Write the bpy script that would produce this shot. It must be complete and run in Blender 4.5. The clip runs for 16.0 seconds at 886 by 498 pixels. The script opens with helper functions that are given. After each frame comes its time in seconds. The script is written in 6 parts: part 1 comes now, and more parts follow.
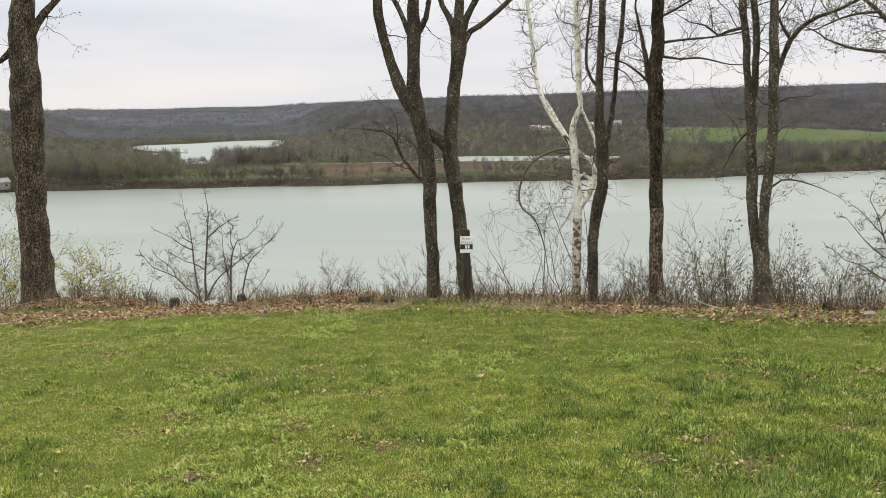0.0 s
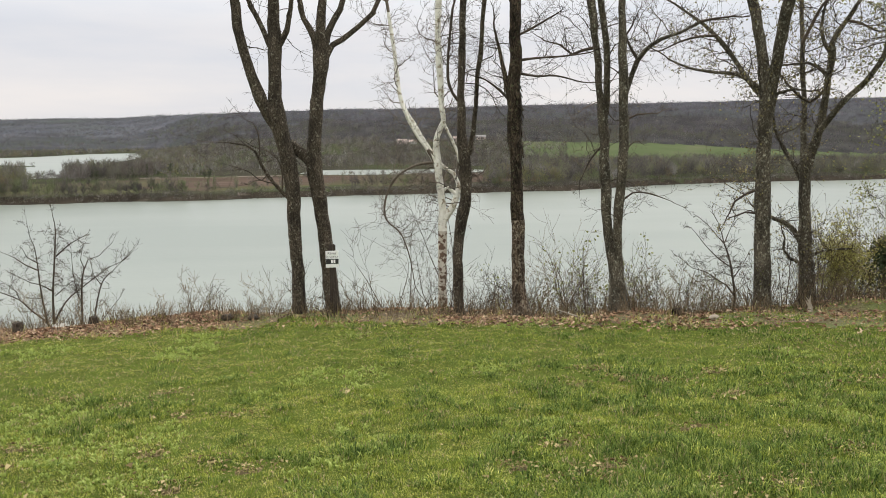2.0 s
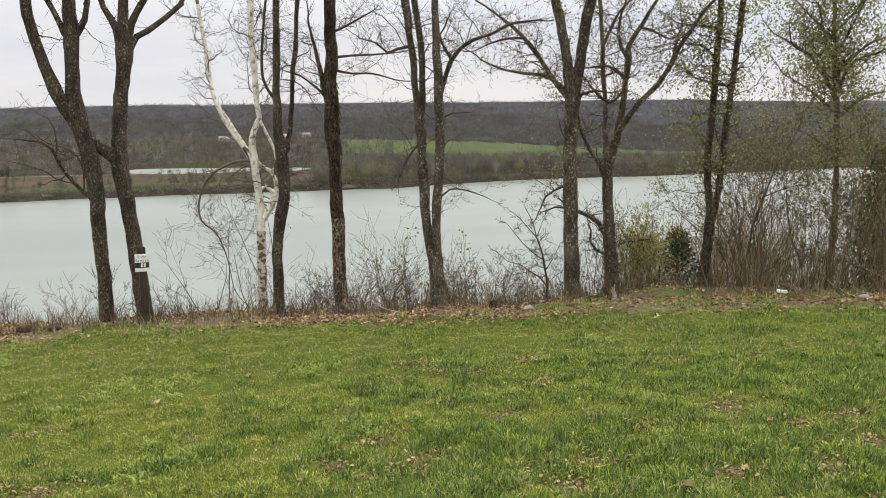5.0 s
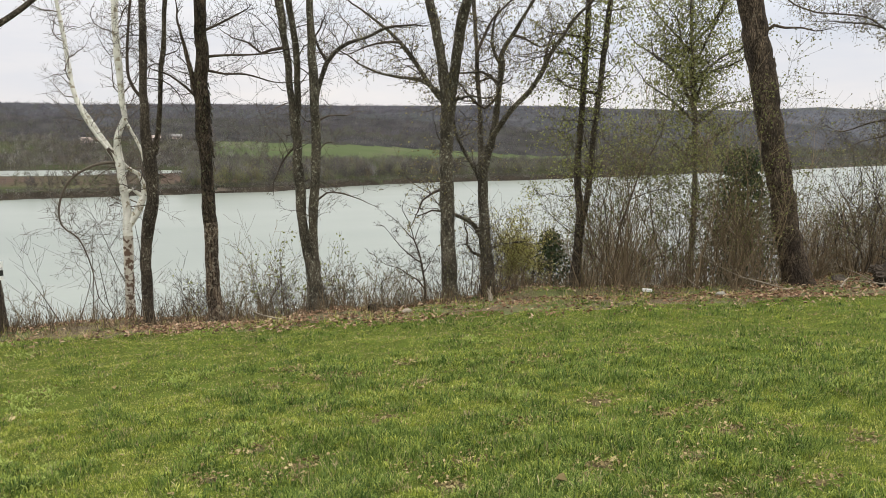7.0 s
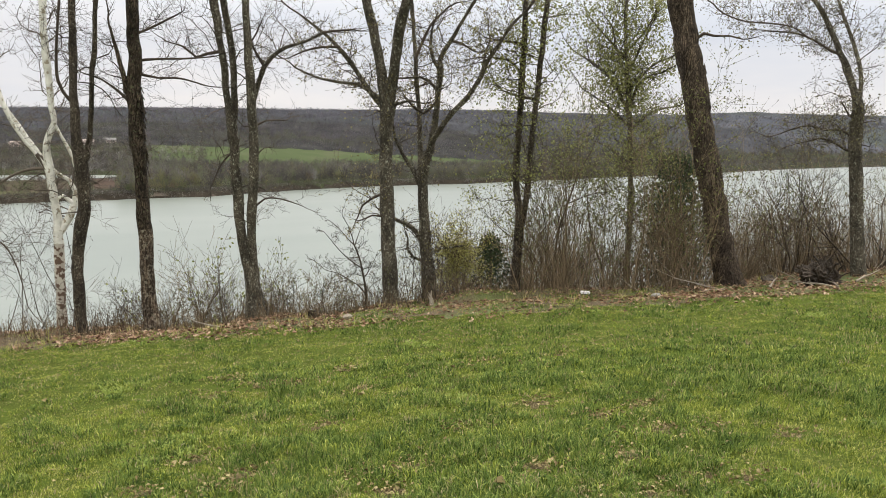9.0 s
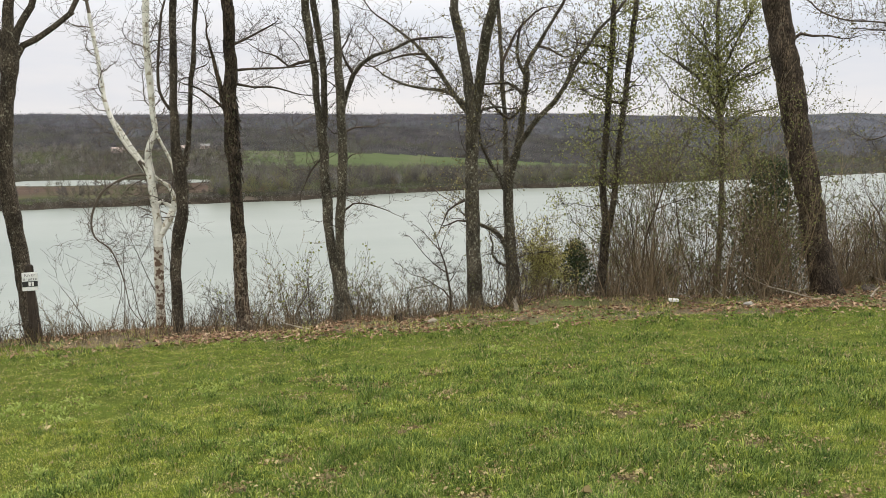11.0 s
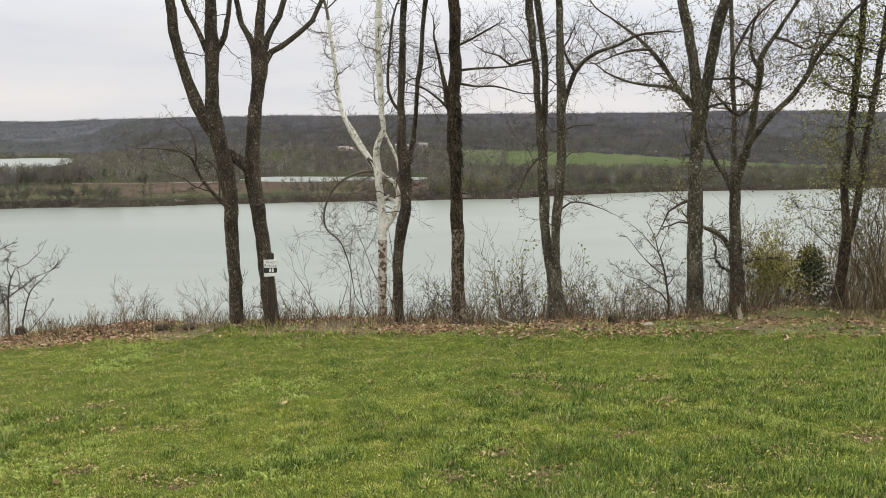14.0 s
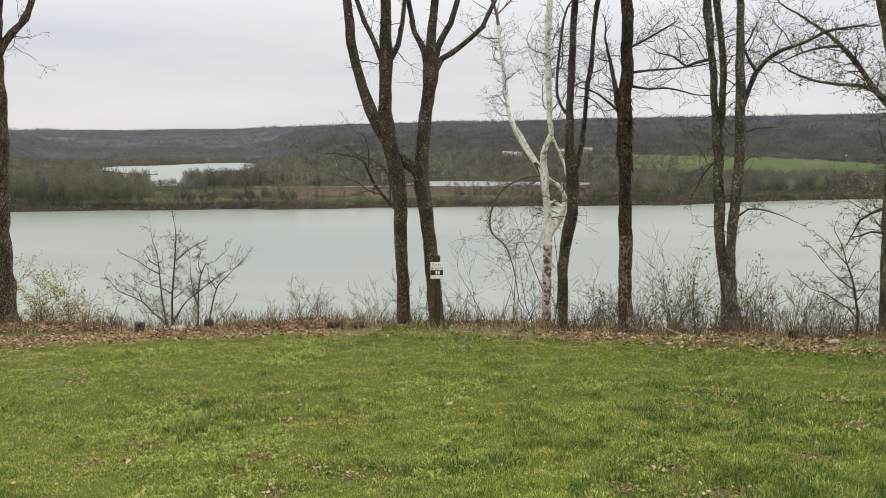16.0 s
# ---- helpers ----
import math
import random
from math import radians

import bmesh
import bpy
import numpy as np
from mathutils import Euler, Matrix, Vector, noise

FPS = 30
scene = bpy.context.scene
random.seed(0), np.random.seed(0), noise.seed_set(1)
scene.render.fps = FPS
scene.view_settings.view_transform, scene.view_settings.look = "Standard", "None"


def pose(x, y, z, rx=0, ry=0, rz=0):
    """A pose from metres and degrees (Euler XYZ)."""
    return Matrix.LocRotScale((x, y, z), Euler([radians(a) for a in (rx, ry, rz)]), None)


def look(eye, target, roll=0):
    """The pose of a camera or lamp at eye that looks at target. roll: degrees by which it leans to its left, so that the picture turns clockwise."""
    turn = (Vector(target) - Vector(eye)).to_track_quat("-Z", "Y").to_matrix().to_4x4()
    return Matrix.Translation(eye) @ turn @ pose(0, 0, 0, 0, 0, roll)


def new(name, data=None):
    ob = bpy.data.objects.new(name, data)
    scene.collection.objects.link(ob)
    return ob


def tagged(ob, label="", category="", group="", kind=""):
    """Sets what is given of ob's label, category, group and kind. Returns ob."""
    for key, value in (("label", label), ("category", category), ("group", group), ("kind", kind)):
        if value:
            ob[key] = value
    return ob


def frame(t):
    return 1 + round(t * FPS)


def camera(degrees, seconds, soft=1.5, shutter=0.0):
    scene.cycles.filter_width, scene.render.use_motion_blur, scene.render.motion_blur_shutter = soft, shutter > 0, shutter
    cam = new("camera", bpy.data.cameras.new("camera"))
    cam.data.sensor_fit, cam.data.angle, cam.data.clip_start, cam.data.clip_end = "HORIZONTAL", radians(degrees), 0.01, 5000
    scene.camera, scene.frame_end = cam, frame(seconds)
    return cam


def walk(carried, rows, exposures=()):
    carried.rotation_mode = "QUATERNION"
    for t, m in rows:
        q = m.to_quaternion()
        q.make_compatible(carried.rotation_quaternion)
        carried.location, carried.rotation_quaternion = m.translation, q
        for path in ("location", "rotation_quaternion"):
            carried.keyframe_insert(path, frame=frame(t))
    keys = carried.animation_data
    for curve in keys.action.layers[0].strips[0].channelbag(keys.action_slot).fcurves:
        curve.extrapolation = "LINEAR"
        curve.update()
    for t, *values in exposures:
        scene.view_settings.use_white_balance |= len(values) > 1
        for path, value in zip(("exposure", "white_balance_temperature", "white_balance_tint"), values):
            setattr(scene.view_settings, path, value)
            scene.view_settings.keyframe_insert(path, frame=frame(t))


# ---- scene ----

# ---- camera ----
EYE = 1.6
cam = camera(56.7, 16.0, soft=0.9)
# seconds, eye x, y, z over EYE, heading, pitch, roll
ROWS = [
    (0, -0.014, -0.007, -0.013, -0.158, -8.738, -0.629),
    (0.5, -0.008, -0.007, -0.009, -2.161, -8.590, -0.574),
    (1, 0.006, -0.007, -0.013, -4.380, -8.295, -0.435),
    (1.5, 0.016, -0.017, -0.007, -6.998, -8.003, -0.287),
    (2, 0.028, -0.001, -0.010, -9.385, -7.869, -0.304),
    (2.5, 0.041, -0.003, -0.009, -11.332, -7.917, -0.317),
    (3, 0.060, 0.007, -0.017, -13.094, -7.983, -0.193),
    (3.5, 0.073, 0.018, -0.020, -14.682, -8.017, -0.052),
    (4, 0.086, 0.015, -0.019, -16.479, -8.071, -0.170),
    (4.5, 0.111, 0.024, -0.025, -19.050, -8.014, -0.213),
    (4.7, 0.136, 0.000, -0.013, -20.009, -8.039, -0.153),
    (7, 0.149, -0.012, -0.016, -29.943, -7.759, 0.584),
    (7.5, 0.159, -0.017, -0.014, -31.528, -7.819, 0.653),
    (8, 0.166, -0.024, -0.015, -32.897, -7.637, 0.730),
    (8.2, 0.162, -0.031, -0.012, -33.444, -7.535, 0.823),
    (9.2, 0.160, -0.050, 0.004, -34.0, -7.46, 0.56),
    (10.3, 0.134, -0.063, 0.020, -30.927, -7.534, 0.246),
    (10.5, 0.132, -0.058, 0.022, -30.071, -7.444, 0.188),
    (11, 0.124, -0.058, 0.022, -28.138, -7.215, 0.237),
    (11.5, 0.107, -0.054, 0.019, -26.255, -7.161, 0.373),
    (12, 0.096, -0.046, 0.015, -23.911, -7.309, 0.521),
    (12.5, 0.092, -0.016, 0.007, -21.485, -7.465, 0.637),
    (13, 0.067, -0.022, 0.009, -18.444, -7.493, 0.531),
    (13.5, 0.070, -0.015, 0.014, -15.396, -7.503, 0.277),
    (14, 0.053, -0.014, 0.009, -13.479, -7.342, 0.296),
    (14.5, 0.033, -0.028, 0.014, -11.364, -7.161, 0.443),
    (15, 0.025, -0.010, 0.010, -8.794, -7.013, 0.479),
    (15.5, 0.011, 0.006, 0.004, -5.619, -6.976, 0.351),
    (16, 0.003, 0.020, 0.001, -2.166, -7.036, 0.097),
]
walk(cam, [(t, pose(x, y, EYE + z, 90 + pitch, 0, yaw) @ pose(0, 0, 0, 0, 0, roll)) for t, x, y, z, yaw, pitch, roll in ROWS],
     exposures=((0, 0.0), (2.5, -0.07), (4.5, -0.03), (7, 0.0), (12, 0.0), (13, -0.03), (14.5, -0.12), (16, -0.14)))

# ---- sky and sun: a bright overcast spring day ----
SUN_EL, SUN_ROT = 50.0, 30.0
world = bpy.data.worlds.new("overcast_sky")
scene.world = world
world.use_nodes = True
wn, wl = world.node_tree.nodes, world.node_tree.links
wn.clear()


def wnode(kind, **sets):
    n = wn.new(kind)
    for key, value in sets.items():
        n.inputs[key].default_value = value
    return n


w_out = wnode("ShaderNodeOutputWorld")
w_bg = wnode("ShaderNodeBackground", Strength=1.0)
w_tc = wnode("ShaderNodeTexCoord")
w_sep = wnode("ShaderNodeSeparateXYZ")
w_map = wnode("ShaderNodeMapping", Scale=(1.6, 1.6, 9.0))
w_noise = wnode("ShaderNodeTexNoise", Scale=1.5, Detail=5.0, Roughness=0.55)
w_ramp = wn.new("ShaderNodeValToRGB")
w_ramp.color_ramp.elements[0].position, w_ramp.color_ramp.elements[0].color = 0.38, (0.79, 0.825, 0.895, 1)
w_ramp.color_ramp.elements[1].position, w_ramp.color_ramp.elements[1].color = 0.62, (0.965, 0.945, 0.945, 1)
# brightness over elevation, three times brighter overhead than at the horizon
w_grad = wn.new("ShaderNodeValToRGB")
w_grad.color_ramp.elements[0].position, w_grad.color_ramp.elements[0].color = 0.0, (0.95, 0.92, 0.905, 1)
w_grad.color_ramp.elements[1].position, w_grad.color_ramp.elements[1].color = 1.0, (3.7, 3.6, 3.3, 1)
for at, col in ((0.05, (0.95, 0.92, 0.91, 1)), (0.12, (0.88, 0.88, 0.905, 1)), (0.3, (1.5, 1.5, 1.45, 1))):
    e = w_grad.color_ramp.elements.new(at)
    e.color = col
w_mul = wn.new("ShaderNodeMix")
w_mul.data_type, w_mul.blend_type = "RGBA", "MULTIPLY"
w_mul.inputs[0].default_value = 0.75
w_sky = wn.new("ShaderNodeTexSky")
w_sky.sky_type, w_sky.sun_disc = "NISHITA", False
w_sky.sun_elevation, w_sky.sun_rotation = radians(SUN_EL), radians(SUN_ROT)
w_dim = wn.new("ShaderNodeMix")
w_dim.data_type, w_dim.blend_type = "RGBA", "MULTIPLY"
w_dim.inputs[0].default_value = 1.0
w_dim.inputs[7].default_value = (0.1, 0.1, 0.1, 1)
w_mix = wn.new("ShaderNodeMix")
w_mix.data_type = "RGBA"
w_mix.inputs[0].default_value = 0.06
wl.new(w_tc.outputs["Generated"], w_sep.inputs[0])
wl.new(w_tc.outputs["Generated"], w_map.inputs[0])
wl.new(w_map.outputs[0], w_noise.inputs["Vector"])
wl.new(w_noise.outputs[0], w_ramp.inputs[0])
wl.new(w_sep.outputs[2], w_grad.inputs[0])
wl.new(w_grad.outputs[0], w_mul.inputs[6])
wl.new(w_ramp.outputs[0], w_mul.inputs[7])
wl.new(w_sky.outputs[0], w_dim.inputs[6])
wl.new(w_mul.outputs[2], w_mix.inputs[6])
wl.new(w_dim.outputs[2], w_mix.inputs[7])
wl.new(w_mix.outputs[2], w_bg.inputs[0])
wl.new(w_bg.outputs[0], w_out.inputs[0])

sun = new("sun", bpy.data.lights.new("sun", "SUN"))
sun.data.energy, sun.data.angle, sun.data.color = 0.8, radians(25), (1.0, 0.97, 0.93)
sun.matrix_world = look((0, 0, 0), (-math.sin(radians(SUN_ROT)) * math.cos(radians(SUN_EL)), -math.cos(radians(SUN_ROT)) * math.cos(radians(SUN_EL)), -math.sin(radians(SUN_EL))))


# ---- materials ----
def material(name, stops, scale, rough=0.9, stretch=(1, 1, 1), bump=0.0, bump_scale=None, patch=None, patch_scale=1.0, patch_at=(0.5, 0.62), island=0.0, detail=6.0, spec=0.3, thin=0.0, value=0.0):
    """Colours over a noise of the given size; patch: a second colour in blotches; island: how much each loose piece differs; thin: light let through."""
    m = bpy.data.materials.new(name)
    m.use_nodes = True
    nodes, links = m.node_tree.nodes, m.node_tree.links
    b = nodes["Principled BSDF"]
    b.inputs["Roughness"].default_value, b.inputs["Specular IOR Level"].default_value = rough, spec
    geo, mapping, tex, ramp = nodes.new("ShaderNodeNewGeometry"), nodes.new("ShaderNodeMapping"), nodes.new("ShaderNodeTexNoise"), nodes.new("ShaderNodeValToRGB")
    mapping.inputs["Scale"].default_value = stretch
    tex.inputs["Scale"].default_value, tex.inputs["Detail"].default_value = scale, detail
    els = ramp.color_ramp.elements
    for k, (at, col) in enumerate(stops):
        e = els[k] if k < 2 else els.new(at)
        e.position, e.color = at, (*col, 1)
    links.new(geo.outputs["Position"], mapping.inputs[0])
    links.new(mapping.outputs[0], tex.inputs["Vector"])
    fac = tex.outputs[0]
    if island:
        mix = nodes.new("ShaderNodeMix")
        mix.inputs[0].default_value = island
        links.new(fac, mix.inputs[2])
        links.new(geo.outputs["Random Per Island"], mix.inputs[3])
        fac = mix.outputs[0]
    links.new(fac, ramp.inputs[0])
    colour = ramp.outputs[0]
    if patch:
        tex2, ramp2, mix2 = nodes.new("ShaderNodeTexNoise"), nodes.new("ShaderNodeValToRGB"), nodes.new("ShaderNodeMix")
        tex2.inputs["Scale"].default_value, tex2.inputs["Detail"].default_value = patch_scale, 4
        ramp2.color_ramp.elements[0].position, ramp2.color_ramp.elements[1].position = patch_at
        mix2.data_type = "RGBA"
        mix2.inputs[7].default_value = (*patch, 1)
        links.new(geo.outputs["Position"], tex2.inputs["Vector"])
        links.new(tex2.outputs[0], ramp2.inputs[0])
        links.new(ramp2.outputs[0], mix2.inputs[0])
        links.new(colour, mix2.inputs[6])
        colour = mix2.outputs[2]
    if value:
        hsv, rnd, mr = nodes.new("ShaderNodeHueSaturation"), nodes.new("ShaderNodeObjectInfo"), nodes.new("ShaderNodeMapRange")
        mr.inputs[3].default_value, mr.inputs[4].default_value = 1 - value, 1 + value
        links.new(rnd.outputs["Random"], mr.inputs[0])
        links.new(mr.outputs[0], hsv.inputs["Value"])
        links.new(colour, hsv.inputs["Color"])
        colour = hsv.outputs[0]
    links.new(colour, b.inputs["Base Color"])
    if bump:
        bn, bt = nodes.new("ShaderNodeBump"), nodes.new("ShaderNodeTexNoise")
        bt.inputs["Scale"].default_value, bt.inputs["Detail"].default_value = bump_scale or scale * 2, 5
        bn.inputs["Strength"].default_value, bn.inputs["Distance"].default_value = bump, 0.03
        links.new(mapping.outputs[0], bt.inputs["Vector"])
        links.new(bt.outputs[0], bn.inputs["Height"])
        links.new(bn.outputs[0], b.inputs["Normal"])
    if thin:
        tr, add = nodes.new("ShaderNodeBsdfTranslucent"), nodes.new("ShaderNodeMixShader")
        add.inputs[0].default_value = thin
        links.new(colour, tr.inputs[0])
        links.new(b.outputs[0], add.inputs[1])
        links.new(tr.outputs[0], add.inputs[2])
        links.new(add.outputs[0], nodes["Material Output"].inputs[0])
    return m


def bark(name, furrow, ridge, pale, scale=58.0, tall=0.13, lichen=(0.2, 0.2, 0.16), share=(0.58, 0.66), value=0.15, depth=0.02, spot=26.0):
    """Bark with upright ridges, dark furrows between them and small lichen spots."""
    m = bpy.data.materials.new(name)
    m.use_nodes = True
    nodes, links = m.node_tree.nodes, m.node_tree.links
    b = nodes["Principled BSDF"]
    b.inputs["Roughness"].default_value, b.inputs["Specular IOR Level"].default_value = 0.9, 0.2
    geo, mapping, warp, add, vor, ramp, tone, tramp, mul = (nodes.new("ShaderNode" + k) for k in ("NewGeometry", "Mapping", "TexNoise", "Mix", "TexVoronoi", "ValToRGB", "TexNoise", "ValToRGB", "Mix"))
    mapping.inputs["Scale"].default_value = (1, 1, tall)
    warp.inputs["Scale"].default_value = 14.0
    add.data_type, add.blend_type = "RGBA", "LINEAR_LIGHT"
    add.inputs[0].default_value = 0.06
    vor.feature = "DISTANCE_TO_EDGE"
    vor.inputs["Scale"].default_value = scale
    ramp.color_ramp.elements[0].position, ramp.color_ramp.elements[0].color = 0.0, (0.0, 0.0, 0.0, 1)
    ramp.color_ramp.elements[1].position, ramp.color_ramp.elements[1].color = 0.14, (1, 1, 1, 1)
    tone.inputs["Scale"].default_value, tone.inputs["Detail"].default_value = 55.0, 8
    tramp.color_ramp.elements[0].position, tramp.color_ramp.elements[0].color = 0.43, (*ridge, 1)
    tramp.color_ramp.elements[1].position, tramp.color_ramp.elements[1].color = 0.6, (*pale, 1)
    mul.data_type = "RGBA"
    mul.inputs[6].default_value = (*furrow, 1)
    links.new(geo.outputs["Position"], mapping.inputs[0])
    links.new(mapping.outputs[0], warp.inputs["Vector"])
    links.new(mapping.outputs[0], add.inputs[6])
    links.new(warp.outputs["Color"], add.inputs[7])
    links.new(add.outputs[2], vor.inputs["Vector"])
    links.new(vor.outputs["Distance"], ramp.inputs[0])
    short = nodes.new("ShaderNodeMapping")
    short.inputs["Scale"].default_value = (1, 1, 0.5)
    links.new(geo.outputs["Position"], short.inputs[0])
    links.new(short.outputs[0], tone.inputs["Vector"])
    links.new(tone.outputs[0], tramp.inputs[0])
    links.new(ramp.outputs[0], mul.inputs[0])
    links.new(tramp.outputs[0], mul.inputs[7])
    spots, sramp, smix = nodes.new("ShaderNodeTexNoise"), nodes.new("ShaderNodeValToRGB"), nodes.new("ShaderNodeMix")
    spots.inputs["Scale"].default_value, spots.inputs["Detail"].default_value = spot, 7
    sramp.color_ramp.elements[0].position, sramp.color_ramp.elements[1].position = share
    smix.data_type = "RGBA"
    smix.inputs[7].default_value = (*lichen, 1)
    links.new(geo.outputs["Position"], spots.inputs["Vector"])
    links.new(spots.outputs[0], sramp.inputs[0])
    links.new(sramp.outputs[0], smix.inputs[0])
    links.new(mul.outputs[2], smix.inputs[6])
    hsv, rnd, mr = nodes.new("ShaderNodeHueSaturation"), nodes.new("ShaderNodeObjectInfo"), nodes.new("ShaderNodeMapRange")
    mr.inputs[3].default_value, mr.inputs[4].default_value = 1 - value, 1 + value
    links.new(rnd.outputs["Random"], mr.inputs[0])
    links.new(mr.outputs[0], hsv.inputs["Value"])
    links.new(smix.outputs[2], hsv.inputs["Color"])
    broad, bramp, bmul = nodes.new("ShaderNodeTexNoise"), nodes.new("ShaderNodeValToRGB"), nodes.new("ShaderNodeMix")
    broad.inputs["Scale"].default_value, broad.inputs["Detail"].default_value = 7.0, 3
    bramp.color_ramp.elements[0].position, bramp.color_ramp.elements[0].color = 0.36, (0.62, 0.6, 0.58, 1)
    bramp.color_ramp.elements[1].position, bramp.color_ramp.elements[1].color = 0.64, (1.45, 1.42, 1.36, 1)
    bmul.data_type, bmul.blend_type = "RGBA", "MULTIPLY"
    bmul.inputs[0].default_value = 1.0
    links.new(short.outputs[0], broad.inputs["Vector"])
    links.new(broad.outputs[0], bramp.inputs[0])
    links.new(hsv.outputs[0], bmul.inputs[6])
    links.new(bramp.outputs[0], bmul.inputs[7])
    links.new(bmul.outputs[2], b.inputs["Base Color"])
    bump = nodes.new("ShaderNodeBump")
    bump.inputs["Strength"].default_value, bump.inputs["Distance"].default_value = 1.0, depth
    links.new(ramp.outputs[0], bump.inputs["Height"])
    links.new(bump.outputs[0], b.inputs["Normal"])
    return m


LAWN = material("lawn_soil", [(0.3, (0.034, 0.05, 0.012)), (0.48, (0.085, 0.11, 0.024)), (0.62, (0.13, 0.15, 0.04)), (0.78, (0.19, 0.18, 0.08))], 55.0, bump=0.9, spec=0.0, patch=(0.1, 0.135, 0.028), patch_scale=4.0, patch_at=(0.46, 0.66), detail=8)
WORN = material("worn_earth", [(0.3, (0.05, 0.038, 0.02)), (0.5, (0.12, 0.095, 0.052)), (0.7, (0.24, 0.195, 0.115))], 48.0, bump=0.9, spec=0.0, detail=8)
GRASS = material("grass", [(0.25, (0.0936, 0.1274, 0.0180)), (0.48, (0.2235, 0.2721, 0.0400)), (0.66, (0.3431, 0.3822, 0.0719)), (0.85, (0.5406, 0.5198, 0.1898))], 5.0, rough=0.65, spec=0.1, island=0.55, thin=0.2, detail=4)
THIN_GRASS = material("thin_yellow_grass", [(0.25, (0.1961, 0.2067, 0.0360)), (0.5, (0.3551, 0.3763, 0.0742)), (0.8, (0.5512, 0.5300, 0.2014))], 5.0, rough=0.65, spec=0.08, island=0.55, thin=0.2, detail=4)
LUSH = material("lush_grass", [(0.25, (0.0285, 0.0588, 0.0116)), (0.5, (0.1020, 0.1595, 0.0290)), (0.75, (0.2740, 0.3357, 0.0772))], 5.0, rough=0.6, spec=0.14, island=0.55, thin=0.2, detail=4)
WEED = material("broad_weed", [(0.2, (0.20, 0.27, 0.05)), (0.8, (0.36, 0.42, 0.11))], 1.5, rough=0.5, island=0.6, thin=0.35)
STRAW = material("dry_grass", [(0.2, (0.24, 0.185, 0.10)), (0.8, (0.46, 0.38, 0.23))], 3.0, island=0.7, thin=0.2)
LAWN_LEAF = material("tan_dead_leaf", [(0.1, (0.1, 0.074, 0.036)), (0.5, (0.22, 0.172, 0.085)), (0.9, (0.4, 0.33, 0.18))], 6.0, rough=0.8, spec=0.0, island=0.85)
LITTER = material("leaf_mould", [(0.3, (0.055, 0.04, 0.024)), (0.5, (0.115, 0.086, 0.048)), (0.75, (0.21, 0.163, 0.095))], 22.0, bump=0.8, patch=(0.1, 0.115, 0.038), patch_scale=1.3, patch_at=(0.42, 0.56))
DEAD_LEAF = material("dead_leaf", [(0.12, (0.09, 0.045, 0.027)), (0.4, (0.2, 0.108, 0.062)), (0.7, (0.33, 0.205, 0.125)), (0.92, (0.48, 0.36, 0.24))], 6.0, rough=0.7, island=0.9, thin=0.1)
BLUFF = material("bluff_soil", [(0.3, (0.06, 0.05, 0.03)), (0.7, (0.14, 0.11, 0.07))], 2.0, bump=0.5)
RIVERBED = material("river_mud", [(0.3, (0.045, 0.034, 0.026)), (0.7, (0.075, 0.055, 0.042))], 0.3)
FLOOD = material("floodplain_soil", [(0.3, (0.034, 0.033, 0.025)), (0.5, (0.044, 0.042, 0.032)), (0.7, (0.054, 0.051, 0.039))], 0.03, patch=(0.05, 0.058, 0.03), patch_scale=0.012, patch_at=(0.48, 0.6), spec=0.0)
BANK = material("muddy_bank", [(0.3, (0.026, 0.022, 0.017)), (0.7, (0.05, 0.042, 0.033))], 0.12, patch=(0.12, 0.1, 0.082), patch_scale=0.05, patch_at=(0.62, 0.68), detail=8, spec=0.0)
PLOUGH = material("ploughed_field", [(0.3, (0.0525, 0.0399, 0.0330)), (0.5, (0.0758, 0.0561, 0.0462)), (0.7, (0.1049, 0.0776, 0.0638))], 0.035, stretch=(0.25, 1.5, 1), patch=(0.0700, 0.0647, 0.0418), patch_scale=0.012, patch_at=(0.5, 0.62), detail=8, spec=0.0)
FIELD = material("green_field", [(0.3, (0.0660, 0.0847, 0.0416)), (0.7, (0.0818, 0.0983, 0.0516))], 0.02, patch=(0.1022, 0.1021, 0.0649), patch_scale=0.01, patch_at=(0.5, 0.65), spec=0.0)
MEADOW = material("dull_meadow", [(0.3, (0.0585, 0.0596, 0.0334)), (0.7, (0.0920, 0.0912, 0.0502))], 0.05, patch=(0.0732, 0.0559, 0.0439), patch_scale=0.025, patch_at=(0.5, 0.62), detail=8, spec=0.0)
TRACK = material("pale_dirt_track", [(0.3, (0.1, 0.085, 0.072)), (0.7, (0.17, 0.145, 0.125))], 0.05, spec=0.0)
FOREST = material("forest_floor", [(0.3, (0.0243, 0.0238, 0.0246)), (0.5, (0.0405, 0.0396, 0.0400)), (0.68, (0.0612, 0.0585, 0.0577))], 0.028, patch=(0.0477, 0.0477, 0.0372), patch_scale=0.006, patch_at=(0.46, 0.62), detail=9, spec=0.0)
# next two: forest floor made paler and bluer to stand for distance haze
HAZED_FOREST = material("hazed_forest_floor", [(0.3, (0.0413, 0.0429, 0.0482)), (0.5, (0.0592, 0.0607, 0.0675)), (0.68, (0.0808, 0.0803, 0.0868))], 0.022, patch=(0.0538, 0.0589, 0.0579), patch_scale=0.005, patch_at=(0.48, 0.64), detail=9, spec=0.0)
FAR_HAZED_FOREST = material("distant_hazed_forest_floor", [(0.3, (0.0617, 0.0672, 0.0806)), (0.5, (0.0846, 0.0874, 0.1012)), (0.7, (0.1075, 0.1067, 0.1189))], 0.014, patch=(0.0746, 0.0828, 0.0777), patch_scale=0.004, patch_at=(0.5, 0.62), detail=9, spec=0.0)
